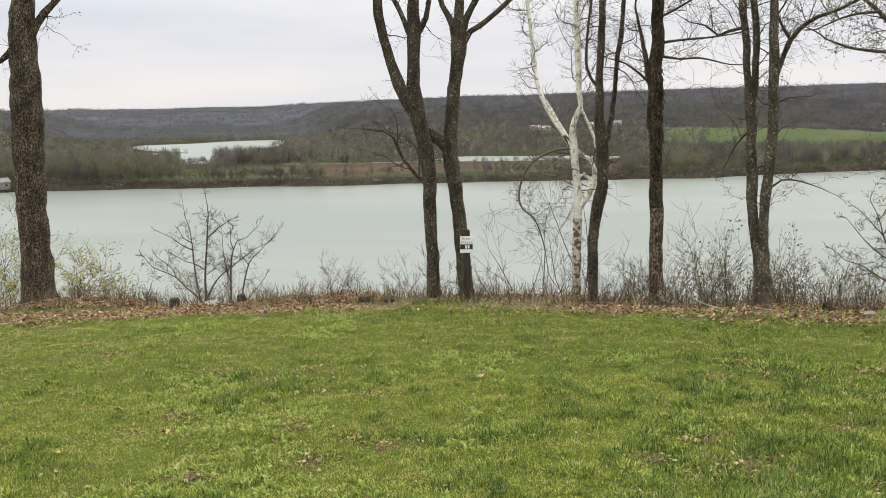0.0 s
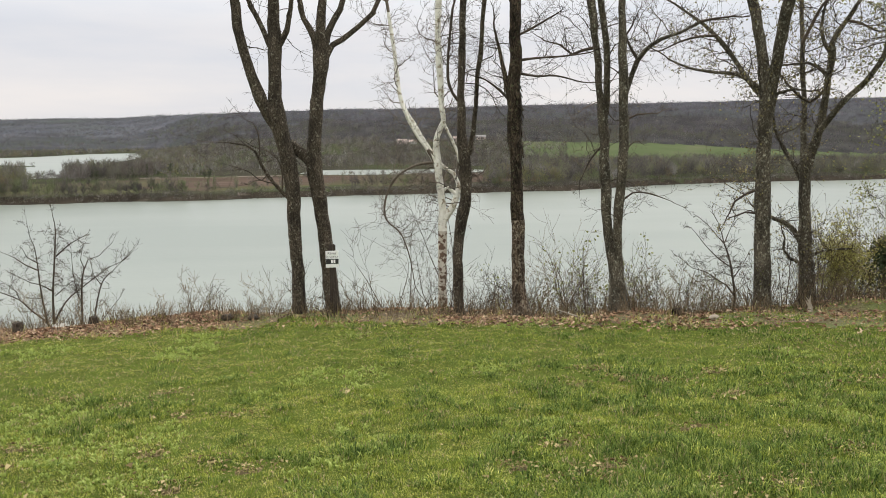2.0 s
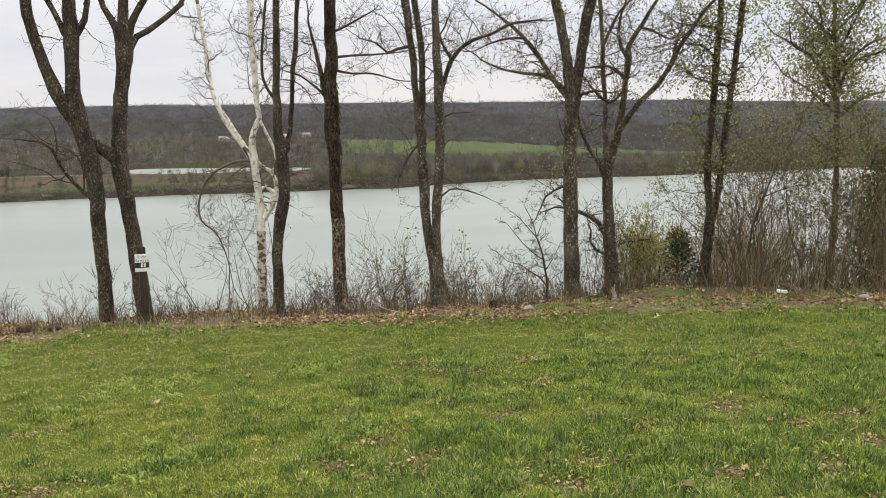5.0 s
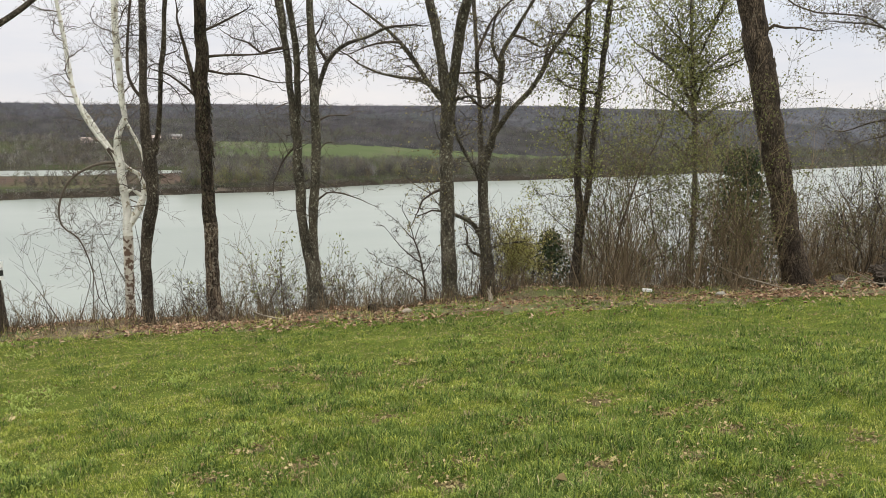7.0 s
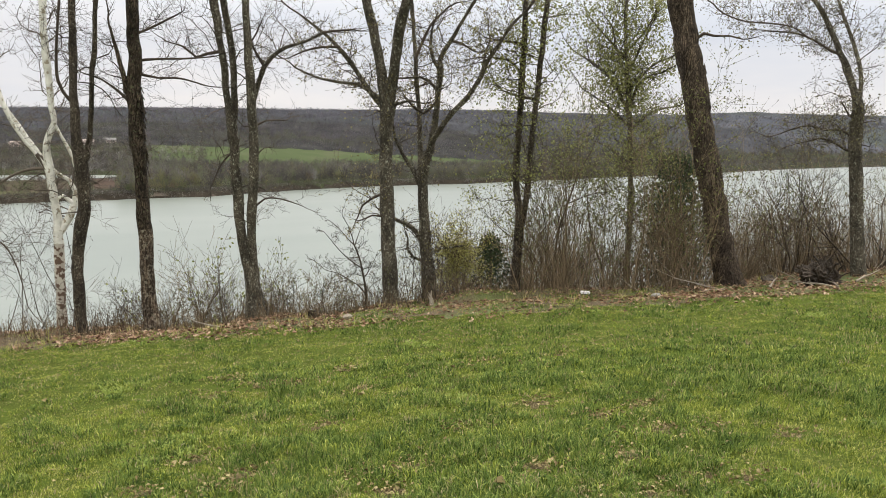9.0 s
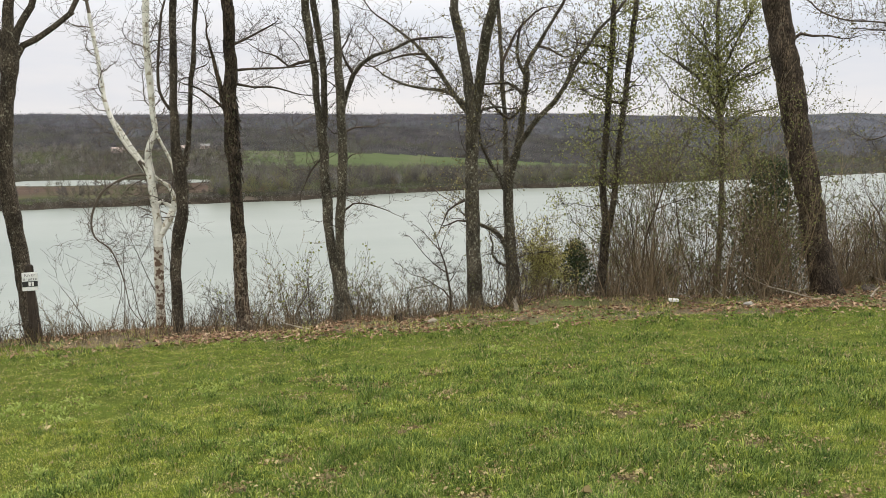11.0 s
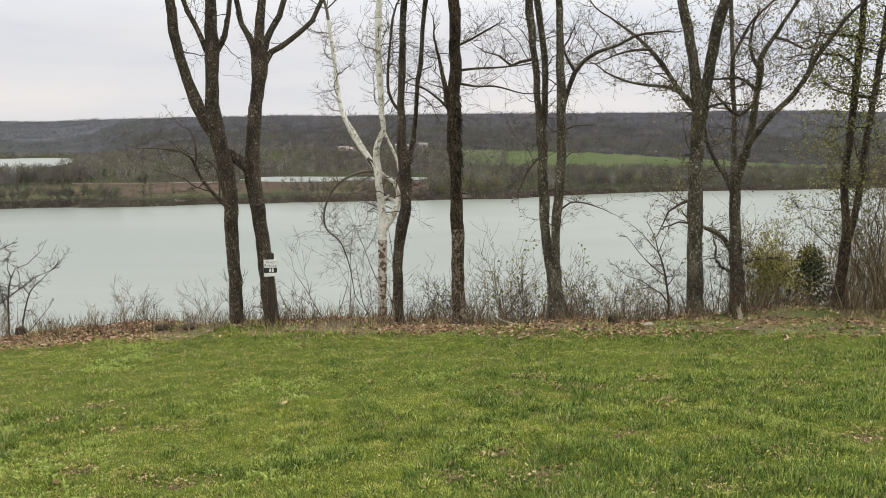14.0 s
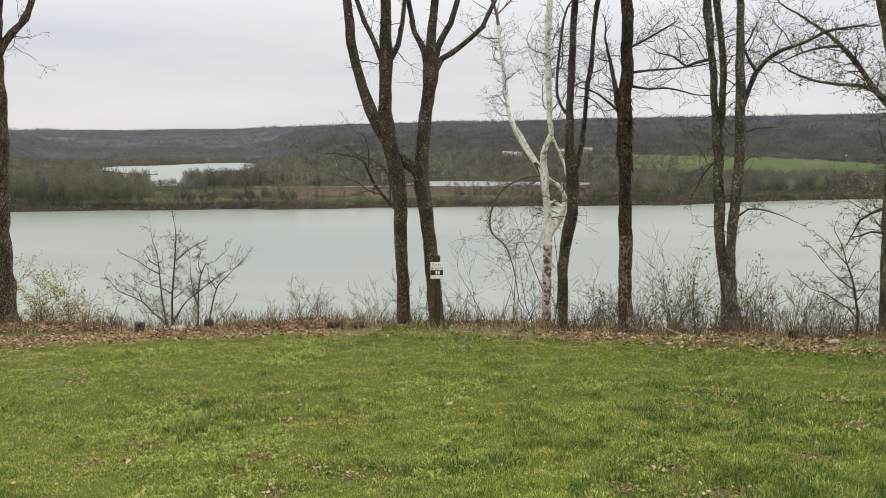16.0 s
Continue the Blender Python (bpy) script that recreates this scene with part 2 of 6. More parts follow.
BARE = [material("bare_twigs_grey", [(0.4, (0.1246, 0.1156, 0.1103)), (0.6, (0.1949, 0.1807, 0.1725))], 0.09, island=0.06, thin=0.5, patch=(0.1474, 0.1437, 0.1115), patch_scale=0.03, patch_at=(0.52, 0.7), detail=2, spec=0.0),
        material("bare_twigs_brown", [(0.4, (0.0981, 0.0848, 0.0751)), (0.6, (0.1533, 0.1326, 0.1174))], 0.09, island=0.06, thin=0.5, patch=(0.1474, 0.1437, 0.1115), patch_scale=0.03, patch_at=(0.52, 0.7), detail=2, spec=0.0),
        material("bare_twigs_dark", [(0.4, (0.0648, 0.0590, 0.0569)), (0.6, (0.1014, 0.0922, 0.0891))], 0.09, island=0.06, thin=0.5, patch=(0.1474, 0.1437, 0.1115), patch_scale=0.03, patch_at=(0.52, 0.7), detail=2, spec=0.0),
        material("bare_twigs_pale", [(0.4, (0.1704, 0.1605, 0.1520)), (0.6, (0.2662, 0.2508, 0.2375))], 0.09, island=0.06, thin=0.5, patch=(0.1474, 0.1437, 0.1115), patch_scale=0.03, patch_at=(0.52, 0.7), detail=2, spec=0.0),
        material("bare_twigs_olive", [(0.4, (0.1163, 0.1140, 0.0795)), (0.6, (0.1818, 0.1781, 0.1244))], 0.09, island=0.06, thin=0.5, patch=(0.1474, 0.1437, 0.1115), patch_scale=0.03, patch_at=(0.52, 0.7), detail=2, spec=0.0)]
BUDDING = [material("budding_twigs_yellow", [(0.4, (0.1271, 0.1230, 0.0665)), (0.6, (0.1986, 0.1922, 0.1039))], 0.09, island=0.06, thin=0.5, patch=(0.1112, 0.1183, 0.0832), patch_scale=0.03, patch_at=(0.52, 0.7), detail=2, spec=0.0),
        material("budding_twigs_green", [(0.4, (0.0985, 0.1116, 0.0624)), (0.6, (0.1540, 0.1743, 0.0975))], 0.09, island=0.06, thin=0.5, patch=(0.1112, 0.1183, 0.0832), patch_scale=0.03, patch_at=(0.52, 0.7), detail=2, spec=0.0),
        material("budding_twigs_ochre", [(0.4, (0.1271, 0.1047, 0.0707)), (0.6, (0.1986, 0.1637, 0.1104))], 0.09, island=0.06, thin=0.5, patch=(0.1112, 0.1183, 0.0832), patch_scale=0.03, patch_at=(0.52, 0.7), detail=2, spec=0.0)]
CEDAR = [material("cedar_boughs", [(0.3, (0.05, 0.056, 0.038)), (0.7, (0.085, 0.092, 0.06))], 0.08, island=0.1, thin=0.3, detail=2, spec=0.0)]
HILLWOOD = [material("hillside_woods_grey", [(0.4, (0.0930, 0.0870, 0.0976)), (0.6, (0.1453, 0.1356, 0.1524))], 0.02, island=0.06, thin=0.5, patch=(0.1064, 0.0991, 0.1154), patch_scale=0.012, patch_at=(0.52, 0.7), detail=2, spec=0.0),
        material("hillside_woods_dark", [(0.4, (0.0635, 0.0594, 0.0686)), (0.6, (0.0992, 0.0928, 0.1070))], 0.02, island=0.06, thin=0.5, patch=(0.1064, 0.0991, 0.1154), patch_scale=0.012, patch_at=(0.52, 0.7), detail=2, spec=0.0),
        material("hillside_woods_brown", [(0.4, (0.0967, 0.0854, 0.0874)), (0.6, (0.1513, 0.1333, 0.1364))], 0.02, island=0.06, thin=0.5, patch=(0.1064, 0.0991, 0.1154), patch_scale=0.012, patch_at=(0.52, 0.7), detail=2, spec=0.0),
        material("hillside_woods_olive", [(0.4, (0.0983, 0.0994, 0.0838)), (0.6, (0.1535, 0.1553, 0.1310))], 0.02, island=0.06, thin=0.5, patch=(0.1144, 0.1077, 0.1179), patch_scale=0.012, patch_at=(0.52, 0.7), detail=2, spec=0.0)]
# paler than HILLWOOD: a light haze is put into the tree colours
HAZED_RANGEWOOD = [material("hazed_slope_woods_grey", [(0.4, (0.1082, 0.1043, 0.1202)), (0.6, (0.1691, 0.1630, 0.1875))], 0.02, island=0.06, thin=0.5, patch=(0.1287, 0.1275, 0.1368), patch_scale=0.012, patch_at=(0.52, 0.7), detail=2, spec=0.0),
        material("hazed_slope_woods_dark", [(0.4, (0.0836, 0.0809, 0.0948)), (0.6, (0.1306, 0.1265, 0.1479))], 0.02, island=0.06, thin=0.5, patch=(0.1287, 0.1275, 0.1368), patch_scale=0.012, patch_at=(0.52, 0.7), detail=2, spec=0.0),
        material("hazed_slope_woods_brown", [(0.4, (0.1135, 0.1049, 0.1144)), (0.6, (0.1772, 0.1639, 0.1787))], 0.02, island=0.06, thin=0.5, patch=(0.1287, 0.1275, 0.1368), patch_scale=0.012, patch_at=(0.52, 0.7), detail=2, spec=0.0)]
# the far ridge's aerial haze is mixed into these tree colours
HAZED_RIDGEWOOD = [material("hazed_woods_blue", [(0.4, (0.1141, 0.1182, 0.1365)), (0.6, (0.1784, 0.1846, 0.2131))], 0.02, island=0.06, thin=0.5, patch=(0.1410, 0.1427, 0.1589), patch_scale=0.008, patch_at=(0.52, 0.7), detail=2, spec=0.0),
        material("hazed_woods_grey", [(0.4, (0.1198, 0.1182, 0.1271)), (0.6, (0.1871, 0.1846, 0.1986))], 0.02, island=0.06, thin=0.5, patch=(0.1410, 0.1427, 0.1589), patch_scale=0.008, patch_at=(0.52, 0.7), detail=2, spec=0.0),
        material("hazed_woods_green", [(0.4, (0.1057, 0.1102, 0.1097)), (0.6, (0.1652, 0.1722, 0.1714))], 0.02, island=0.06, thin=0.5, patch=(0.1410, 0.1427, 0.1589), patch_scale=0.008, patch_at=(0.52, 0.7), detail=2, spec=0.0)]
EVERGREEN = material("evergreen", [(0.2, (0.032, 0.047, 0.021)), (0.8, (0.078, 0.1, 0.045))], 3.0, island=0.6)
SHOOT = material("spring_leaf", [(0.2, (0.16, 0.168, 0.05)), (0.8, (0.32, 0.33, 0.115))], 2.0, rough=0.5, island=0.7, thin=0.45)
OCHRE_LEAF = material("ochre_young_leaf", [(0.2, (0.24, 0.225, 0.055)), (0.8, (0.46, 0.43, 0.15))], 2.0, rough=0.5, island=0.7, thin=0.45)
YOUNG = material("young_yellow_leaf", [(0.2, (0.32, 0.32, 0.1)), (0.8, (0.5, 0.485, 0.21))], 2.0, rough=0.5, island=0.7, thin=0.5)
OLIVE_LEAF = material("olive_young_leaf", [(0.2, (0.1, 0.108, 0.034)), (0.8, (0.23, 0.235, 0.085))], 2.0, rough=0.6, island=0.7, thin=0.4)
OAK_LEAF = material("tan_green_oak_leaf", [(0.2, (0.15, 0.125, 0.05)), (0.8, (0.3, 0.265, 0.12))], 2.0, rough=0.6, island=0.7, thin=0.35)
BUD = material("spring_bud", [(0.2, (0.11, 0.095, 0.045)), (0.8, (0.23, 0.21, 0.10))], 2.0, rough=0.6, island=0.7, thin=0.3)
BARK = bark("furrowed_bark", (0.026, 0.02, 0.015), (0.068, 0.055, 0.042), (0.145, 0.122, 0.095), 68.0, 0.27, (0.25, 0.24, 0.19), (0.6, 0.67))
PALE_BARK = bark("lichened_bark", (0.036, 0.03, 0.023), (0.085, 0.074, 0.056), (0.165, 0.148, 0.115), 64.0, 0.3, (0.3, 0.3, 0.245), (0.57, 0.66), depth=0.014, spot=28.0)
BROWN_BARK = bark("shaggy_dark_bark", (0.012, 0.009, 0.006), (0.05, 0.037, 0.026), (0.11, 0.084, 0.06), 46.0, 0.15, (0.13, 0.135, 0.075), (0.58, 0.7), depth=0.03)
RUGGED_BARK = bark("rugged_brown_bark", (0.016, 0.011, 0.008), (0.055, 0.041, 0.03), (0.2, 0.16, 0.118), 46.0, 0.3, (0.2, 0.185, 0.14), (0.58, 0.7), depth=0.024, spot=22.0)
WORN_BARK = bark("worn_dark_brown_bark", (0.018, 0.013, 0.009), (0.06, 0.045, 0.033), (0.13, 0.1, 0.074), 50.0, 0.16, (0.17, 0.15, 0.115), (0.62, 0.76), depth=0.024, spot=12.0)
PEELED_BARK = bark("peeling_pale_brown_bark", (0.03, 0.02, 0.014), (0.10, 0.073, 0.053), (0.20, 0.158, 0.118), 46.0, 0.1, (0.30, 0.26, 0.205), (0.52, 0.62), depth=0.025)
SEED = material("seed_ball", [(0.3, (0.05, 0.035, 0.025)), (0.7, (0.09, 0.065, 0.045))], 9.0)
TWIG = material("twig_bark", [(0.3, (0.03, 0.023, 0.017)), (0.7, (0.09, 0.069, 0.052))], 5.0, island=0.4, value=0.2)
BRUSH = material("brown_brush", [(0.3, (0.08, 0.057, 0.033)), (0.7, (0.215, 0.16, 0.098))], 5.0, island=0.6, value=0.3)
PALE_TWIG = material("pale_twig", [(0.3, (0.075, 0.058, 0.045)), (0.7, (0.17, 0.14, 0.112))], 5.0, island=0.4)
WHITE_BARK = material("white_sycamore_bark", [(0.3, (0.6, 0.58, 0.51)), (0.6, (0.82, 0.8, 0.73))], 11.0, rough=0.8, bump=0.4, patch=(0.36, 0.31, 0.23), patch_scale=13.0, patch_at=(0.58, 0.64))
FLAKED_BARK = material("flaking_sycamore_bark", [(0.4, (0.6, 0.56, 0.48)), (0.6, (0.43, 0.385, 0.32))], 9.0, bump=0.6, patch=(0.135, 0.088, 0.062), patch_scale=15.0, patch_at=(0.5, 0.53), stretch=(1, 1, 0.5))
POST_WOOD = material("weathered_post", [(0.3, (0.028, 0.021, 0.016)), (0.7, (0.065, 0.05, 0.039))], 30.0, stretch=(1, 1, 0.1), bump=0.6)
WHITE_PAINT = material("white_sign_paint", [(0.3, (0.70, 0.70, 0.68)), (0.7, (0.78, 0.78, 0.77))], 20.0, rough=0.5)
BLACK_PAINT = material("black_sign_paint", [(0.3, (0.02, 0.02, 0.02)), (0.7, (0.035, 0.035, 0.035))], 20.0, rough=0.5)
GREY_PAINT = material("grey_letter_paint", [(0.3, (0.16, 0.16, 0.165)), (0.7, (0.22, 0.22, 0.225))], 20.0, rough=0.5)
STONE = material("pale_stone", [(0.3, (0.22, 0.21, 0.185)), (0.7, (0.35, 0.335, 0.295))], 12.0, bump=0.5)
CHAR = material("charred_wood", [(0.3, (0.022, 0.017, 0.013)), (0.7, (0.09, 0.07, 0.053))], 18.0, bump=0.8)
PALE_WOOD = material("bleached_wood", [(0.3, (0.2, 0.165, 0.125)), (0.7, (0.38, 0.33, 0.26))], 14.0, stretch=(1, 1, 0.4), bump=0.4)
WALL_PINK = material("faded_wall", [(0.3, (0.40, 0.32, 0.29)), (0.7, (0.48, 0.39, 0.35))], 0.5)
ROOF_GREY = material("grey_roof", [(0.3, (0.16, 0.15, 0.15)), (0.7, (0.24, 0.23, 0.22))], 0.6)
WALL_WHITE = material("pale_wall", [(0.3, (0.52, 0.52, 0.5)), (0.7, (0.6, 0.6, 0.58))], 0.5)
PANE = material("dark_pane", [(0.3, (0.03, 0.035, 0.04)), (0.7, (0.05, 0.055, 0.06))], 1.0, rough=0.1, spec=0.5)

WATER = bpy.data.materials.new("river_water")
WATER.use_nodes = True
_n, _l = WATER.node_tree.nodes, WATER.node_tree.links
_b = _n["Principled BSDF"]
_b.inputs["Roughness"].default_value, _b.inputs["IOR"].default_value = 0.3, 1.33
_geo, _map, _noi, _bmp, _ramp, _big = _n.new("ShaderNodeNewGeometry"), _n.new("ShaderNodeMapping"), _n.new("ShaderNodeTexNoise"), _n.new("ShaderNodeBump"), _n.new("ShaderNodeValToRGB"), _n.new("ShaderNodeTexNoise")
_map.inputs["Scale"].default_value = (0.35, 1.0, 1.0)
_noi.inputs["Scale"].default_value, _noi.inputs["Detail"].default_value = 0.5, 5
_bmp.inputs["Strength"].default_value, _bmp.inputs["Distance"].default_value = 0.15, 0.2
_big.inputs["Scale"].default_value, _big.inputs["Detail"].default_value = 0.016, 5
_ramp.color_ramp.elements[0].position, _ramp.color_ramp.elements[0].color = 0.35, (0.145, 0.168, 0.146, 1)
_ramp.color_ramp.elements[1].position, _ramp.color_ramp.elements[1].color = 0.65, (0.188, 0.208, 0.184, 1)
_l.new(_geo.outputs["Position"], _map.inputs[0])
_l.new(_map.outputs[0], _noi.inputs["Vector"])
_l.new(_map.outputs[0], _big.inputs["Vector"])
_l.new(_big.outputs[0], _ramp.inputs[0])
_l.new(_ramp.outputs[0], _b.inputs["Base Color"])
_l.new(_noi.outputs[0], _bmp.inputs["Height"])
_l.new(_bmp.outputs[0], _b.inputs["Normal"])


# ---- building helpers ----
def mesh_of(name, verts, faces, mats, index=None, smooth=True):
    """A mesh from arrays; every face has as many corners as the rows of faces."""
    verts, faces = np.asarray(verts, dtype=np.float32), np.asarray(faces, dtype=np.int32)
    me = bpy.data.meshes.new(name)
    count, k = faces.shape
    me.vertices.add(len(verts))
    me.vertices.foreach_set("co", verts.ravel())
    me.loops.add(count * k)
    me.loops.foreach_set("vertex_index", faces.ravel())
    me.polygons.add(count)
    me.polygons.foreach_set("loop_start", np.arange(0, count * k, k, dtype=np.int32))
    me.polygons.foreach_set("use_smooth", np.full(count, smooth))
    for m in mats:
        me.materials.append(m)
    if index is not None:
        me.polygons.foreach_set("material_index", np.asarray(index, dtype=np.int32))
    me.update(calc_edges=True)
    return me


def part(name, me, parent, label="", kind=""):
    ob = new(name, me)
    ob.parent = parent
    return tagged(ob, label=label, kind=kind)


def bm_mesh(name, bm, mat):
    me = bpy.data.meshes.new(name)
    bm.to_mesh(me)
    bm.free()
    me.materials.append(mat)
    return me


def box_bm(sx, sy, sz, bevel=0.004, at=(0, 0, 0), wobble=0.0):
    bm = bmesh.new()
    bmesh.ops.create_cube(bm, size=1.0)
    for v in bm.verts:
        v.co = Vector((v.co.x * sx + at[0], v.co.y * sy + at[1], v.co.z * sz + at[2]))
    if bevel:
        bmesh.ops.bevel(bm, geom=bm.edges[:], offset=bevel, segments=2, affect="EDGES")
    if wobble:
        for v in bm.verts:
            v.co += wobble * noise.noise_vector(v.co * 9)
    return bm


class Skin:
    """Collects tapered tubes, then makes one mesh of them."""

    def __init__(self):
        self.verts, self.faces, self.count = [], [], 0

    def tube(self, pts, rad, sides):
        pts, rad = np.asarray(pts, float), np.asarray(rad, float)
        n = len(pts)
        d = np.gradient(pts, axis=0)
        d /= np.linalg.norm(d, axis=1, keepdims=True) + 1e-9
        ref = np.array((0.31, 0.95, 0.05)) if abs(d[:, 2].mean()) > 0.6 else np.array((0.05, 0.1, 0.99))
        a = np.cross(d, ref)
        a /= np.linalg.norm(a, axis=1, keepdims=True) + 1e-9
        b = np.cross(d, a)
        ang = np.arange(sides) * (2 * math.pi / sides)
        ring = pts[:, None] + rad[:, None, None] * (np.cos(ang)[None, :, None] * a[:, None] + np.sin(ang)[None, :, None] * b[:, None])
        k = np.arange(n - 1)[:, None] * sides + self.count
        s = np.arange(sides)[None]
        t = (s + 1) % sides
        self.faces.append(np.stack([k + s, k + t, k + sides + t, k + sides + s], -1).reshape(-1, 4))
        self.verts.append(ring.reshape(-1, 3))
        self.count += n * sides

    def mesh(self, name, mat, rough=0.0, gnarl=0.0):
        v = np.concatenate(self.verts)
        if gnarl:
            v = v + gnarl * (np.sin(v[:, [1, 2, 0]] * 6.3 + 0.7) * np.sin(v[:, [2, 2, 2]] * 11.0 + np.array((0.3, 2.1, 1.0))) + 0.5 * np.sin(v[:, [2, 0, 1]] * 19.0)) * np.array((1, 1, 0.2))
        if rough:
            v = v + rough * (np.sin(v[:, [1, 2, 0]] * 23.0) + np.sin(v[:, [2, 0, 1]] * 57.0 + 1.0)) * np.array((1, 1, 0.3))
        return mesh_of(name, v, np.concatenate(self.faces), [mat])


def spline(pts, step):
    """Points along a smooth curve through pts (rows of any width)."""
    p = np.asarray(pts, float)
    p = np.vstack([2 * p[0] - p[1], p, 2 * p[-1] - p[-2]])
    out = []
    for i in range(1, len(p) - 2):
        n = max(1, int(np.linalg.norm(p[i + 1, :3] - p[i, :3]) / step))
        for u in np.arange(n) / n:
            out.append(0.5 * (2 * p[i] + (p[i + 1] - p[i - 1]) * u + (2 * p[i - 1] - 5 * p[i] + 4 * p[i + 1] - p[i + 2]) * u ** 2 + (3 * p[i] - p[i - 1] - 3 * p[i + 1] + p[i + 2]) * u ** 3))
    out.append(p[-2])
    return np.array(out)


def grow(skin, rng, p, d, length, r, level, tips, up=0.06, wild=0.28, kids=(3, 5), sides=5):
    """A branch that bends, thins and bears smaller ones; the ends go into tips."""
    n = 6 if level > 1 else 4 if level else 2
    pts, rad, dirs = [np.array(p, float)], [r], [np.array(d, float)]
    d = dirs[0]
    for i in range(n):
        d = d + rng.normal(0, wild, 3) * 0.6 + np.array((0, 0, up))
        d = d / np.linalg.norm(d)
        pts.append(pts[-1] + d * length / n)
        rad.append(max(r * (1 - 0.68 * (i + 1) / n), 0.0016))
        dirs.append(d)
    skin.tube(pts, rad, sides if level > 1 else 3)
    if level <= 0:
        tips.extend(pts[1:])
        return
    for k in range(rng.integers(kids[0], kids[1] + 1)):
        f = rng.uniform(0.2, 1.0)
        i = min(int(f * n), n)
        side = np.cross(dirs[i], rng.normal(0, 1, 3))
        side /= np.linalg.norm(side) + 1e-9
        a = rng.uniform(0.45, 1.1)
        if k == 0 and level > 1:
            i, a = n, 0.2
        grow(skin, rng, pts[i], dirs[i] * math.cos(a) + side * math.sin(a), length * rng.uniform(0.4, 0.65), max(rad[i] * rng.uniform(0.45, 0.7), 0.002), level - 1, tips, up, wild, kids, max(3, sides - 1))


def leaf_mesh(name, rng, places, size, mat, droop=0.0):
    """Small folded leaves, one at each place."""
    n = len(places)
    p = np.asarray(places, float) + rng.normal(0, size * 0.5, (n, 3))
    a = rng.normal(0, 1, (n, 3))
    a[:, 2] -= droop
    a /= np.linalg.norm(a, axis=1, keepdims=True)
    b = np.cross(a, rng.normal(0, 1, (n, 3)))
    b /= np.linalg.norm(b, axis=1, keepdims=True) + 1e-9
    c = np.cross(a, b)
    s = size * rng.uniform(0.6, 1.3, (n, 1))
    v = np.stack([p, p + a * s * 0.5 + b * s * 0.36 + c * s * 0.12, p + a * s, p + a * s * 0.5 - b * s * 0.36 + c * s * 0.12], 1).reshape(-1, 3)
    k = np.arange(n)[:, None] * 4
    return mesh_of(name, v, np.concatenate([k + [[0, 1, 2]], k + [[0, 2, 3]]]), [mat], smooth=False)


# ---- the lie of the land ----
WATER_Z = -38.0
LAWN_EDGE = ((-180, 4700), (-120, 4700), (-100, 120), (-60, 19), (-40, 15.6), (-30, 13.9), (-24.7, 13.1), (-21.5, 12.75), (-16.4, 12.35), (-10.9, 12.1), (-5.1, 11.8), (0.9, 11.5), (8, 11.2), (12.8, 11.25), (16, 11.05), (20.2, 11.1), (24.8, 11.05), (28.3, 11.2), (36.3, 11.8), (42, 12.0), (48, 12.1), (52.5, 12.5), (55.5, 13.9), (58.3, 14.5), (61.4, 14.8), (75, 17), (95, 30), (115, 4700), (180, 4700))
LITTER_EDGE = ((-180, 4700), (-60, 15.5), (-28, 12.6), (-24.7, 12.35), (-19, 12.1), (-13, 11.9), (-8, 11.9), (0, 11.5), (4.6, 11.1), (10, 10.85), (13.6, 10.8), (18, 10.6), (25, 10.5), (29, 10.4), (36, 10.4), (40, 10.5), (46, 10.9), (52, 11.3), (55, 11.55), (58.6, 12.0), (61, 12.5), (75, 15), (115, 4700), (180, 4700))
FAR_SHORE = ((-180, 3000), (-90, 900), (-60, 620), (-25, 568), (-16.6, 548), (-7, 536), (0.7, 547), (8.5, 563), (17.8, 592), (24.4, 670), (28.3, 716), (36, 786), (42, 889), (51, 1125), (54.5, 1320), (59.3, 1635), (75, 2500), (100, 4600), (180, 4600))
HILL_FOOT = ((-180, 4400), (-90, 1600), (-60, 1200), (-28, 1300), (-23.5, 2080), (-9.7, 2080), (-5, 1500), (5, 1300), (15, 1200), (25, 1250), (37, 1350), (45, 1500), (54, 1950), (60, 2400), (90, 4550), (180, 4550))
FOOT_EL = ((-90, 0.3), (-28, -0.3), (-23.5, -1.0), (-9.7, -1.0), (-5, -0.62), (5, -0.48), (12, -0.38), (18, -0.5), (24, -0.63), (30, -0.93), (37, -1.3), (45, -1.0), (54, -0.7), (60, -0.5), (90, 0))
RIDGE = ((-180, 4650), (-90, 2600), (-28, 2500), (-22, 3700), (-11, 3600), (-5, 2500), (5, 2150), (15, 2000), (25, 2050), (40, 2200), (50, 2700), (60, 3300), (90, 4650), (180, 4650))
RIDGE_EL = ((-180, 0.6), (-60, 1.6), (-28, 1.22), (-20, 1.2), (-11.5, 1.37), (-9, 1.56), (-3, 1.86), (2.7, 2.03), (8.4, 2.1), (15.8, 2.28), (24, 2.33), (38, 2.42), (41, 2.3), (44.4, 2.14), (50, 2.11), (54, 2.26), (59, 2.04), (75, 1.6), (180, 0.6))
LAKES = (((-396, 1112), (-375, 1115), (-330, 1085), (-334, 1110), (-400, 1175), (-470, 1290), (-500, 1340), (-552, 1532), (-528, 1603), (-495, 1678), (-475, 1820), (-434, 1917), (-369, 1915), (-293, 1549), (-264, 1162), (-243, 928), (-224, 793), (-240, 774), (-293, 869)),
         ((-272, 697), (-330, 770), (-372, 850), (-330, 850), (-268, 770), (-255, 720)),
         ((-8, 815), (20, 780), (70, 772), (112, 790), (168, 800), (190, 850), (120, 876), (66, 886), (20, 884)),
         ((196, 800), (235, 790), (240, 826), (205, 836)))
LAKE_Z = WATER_Z + 3.62
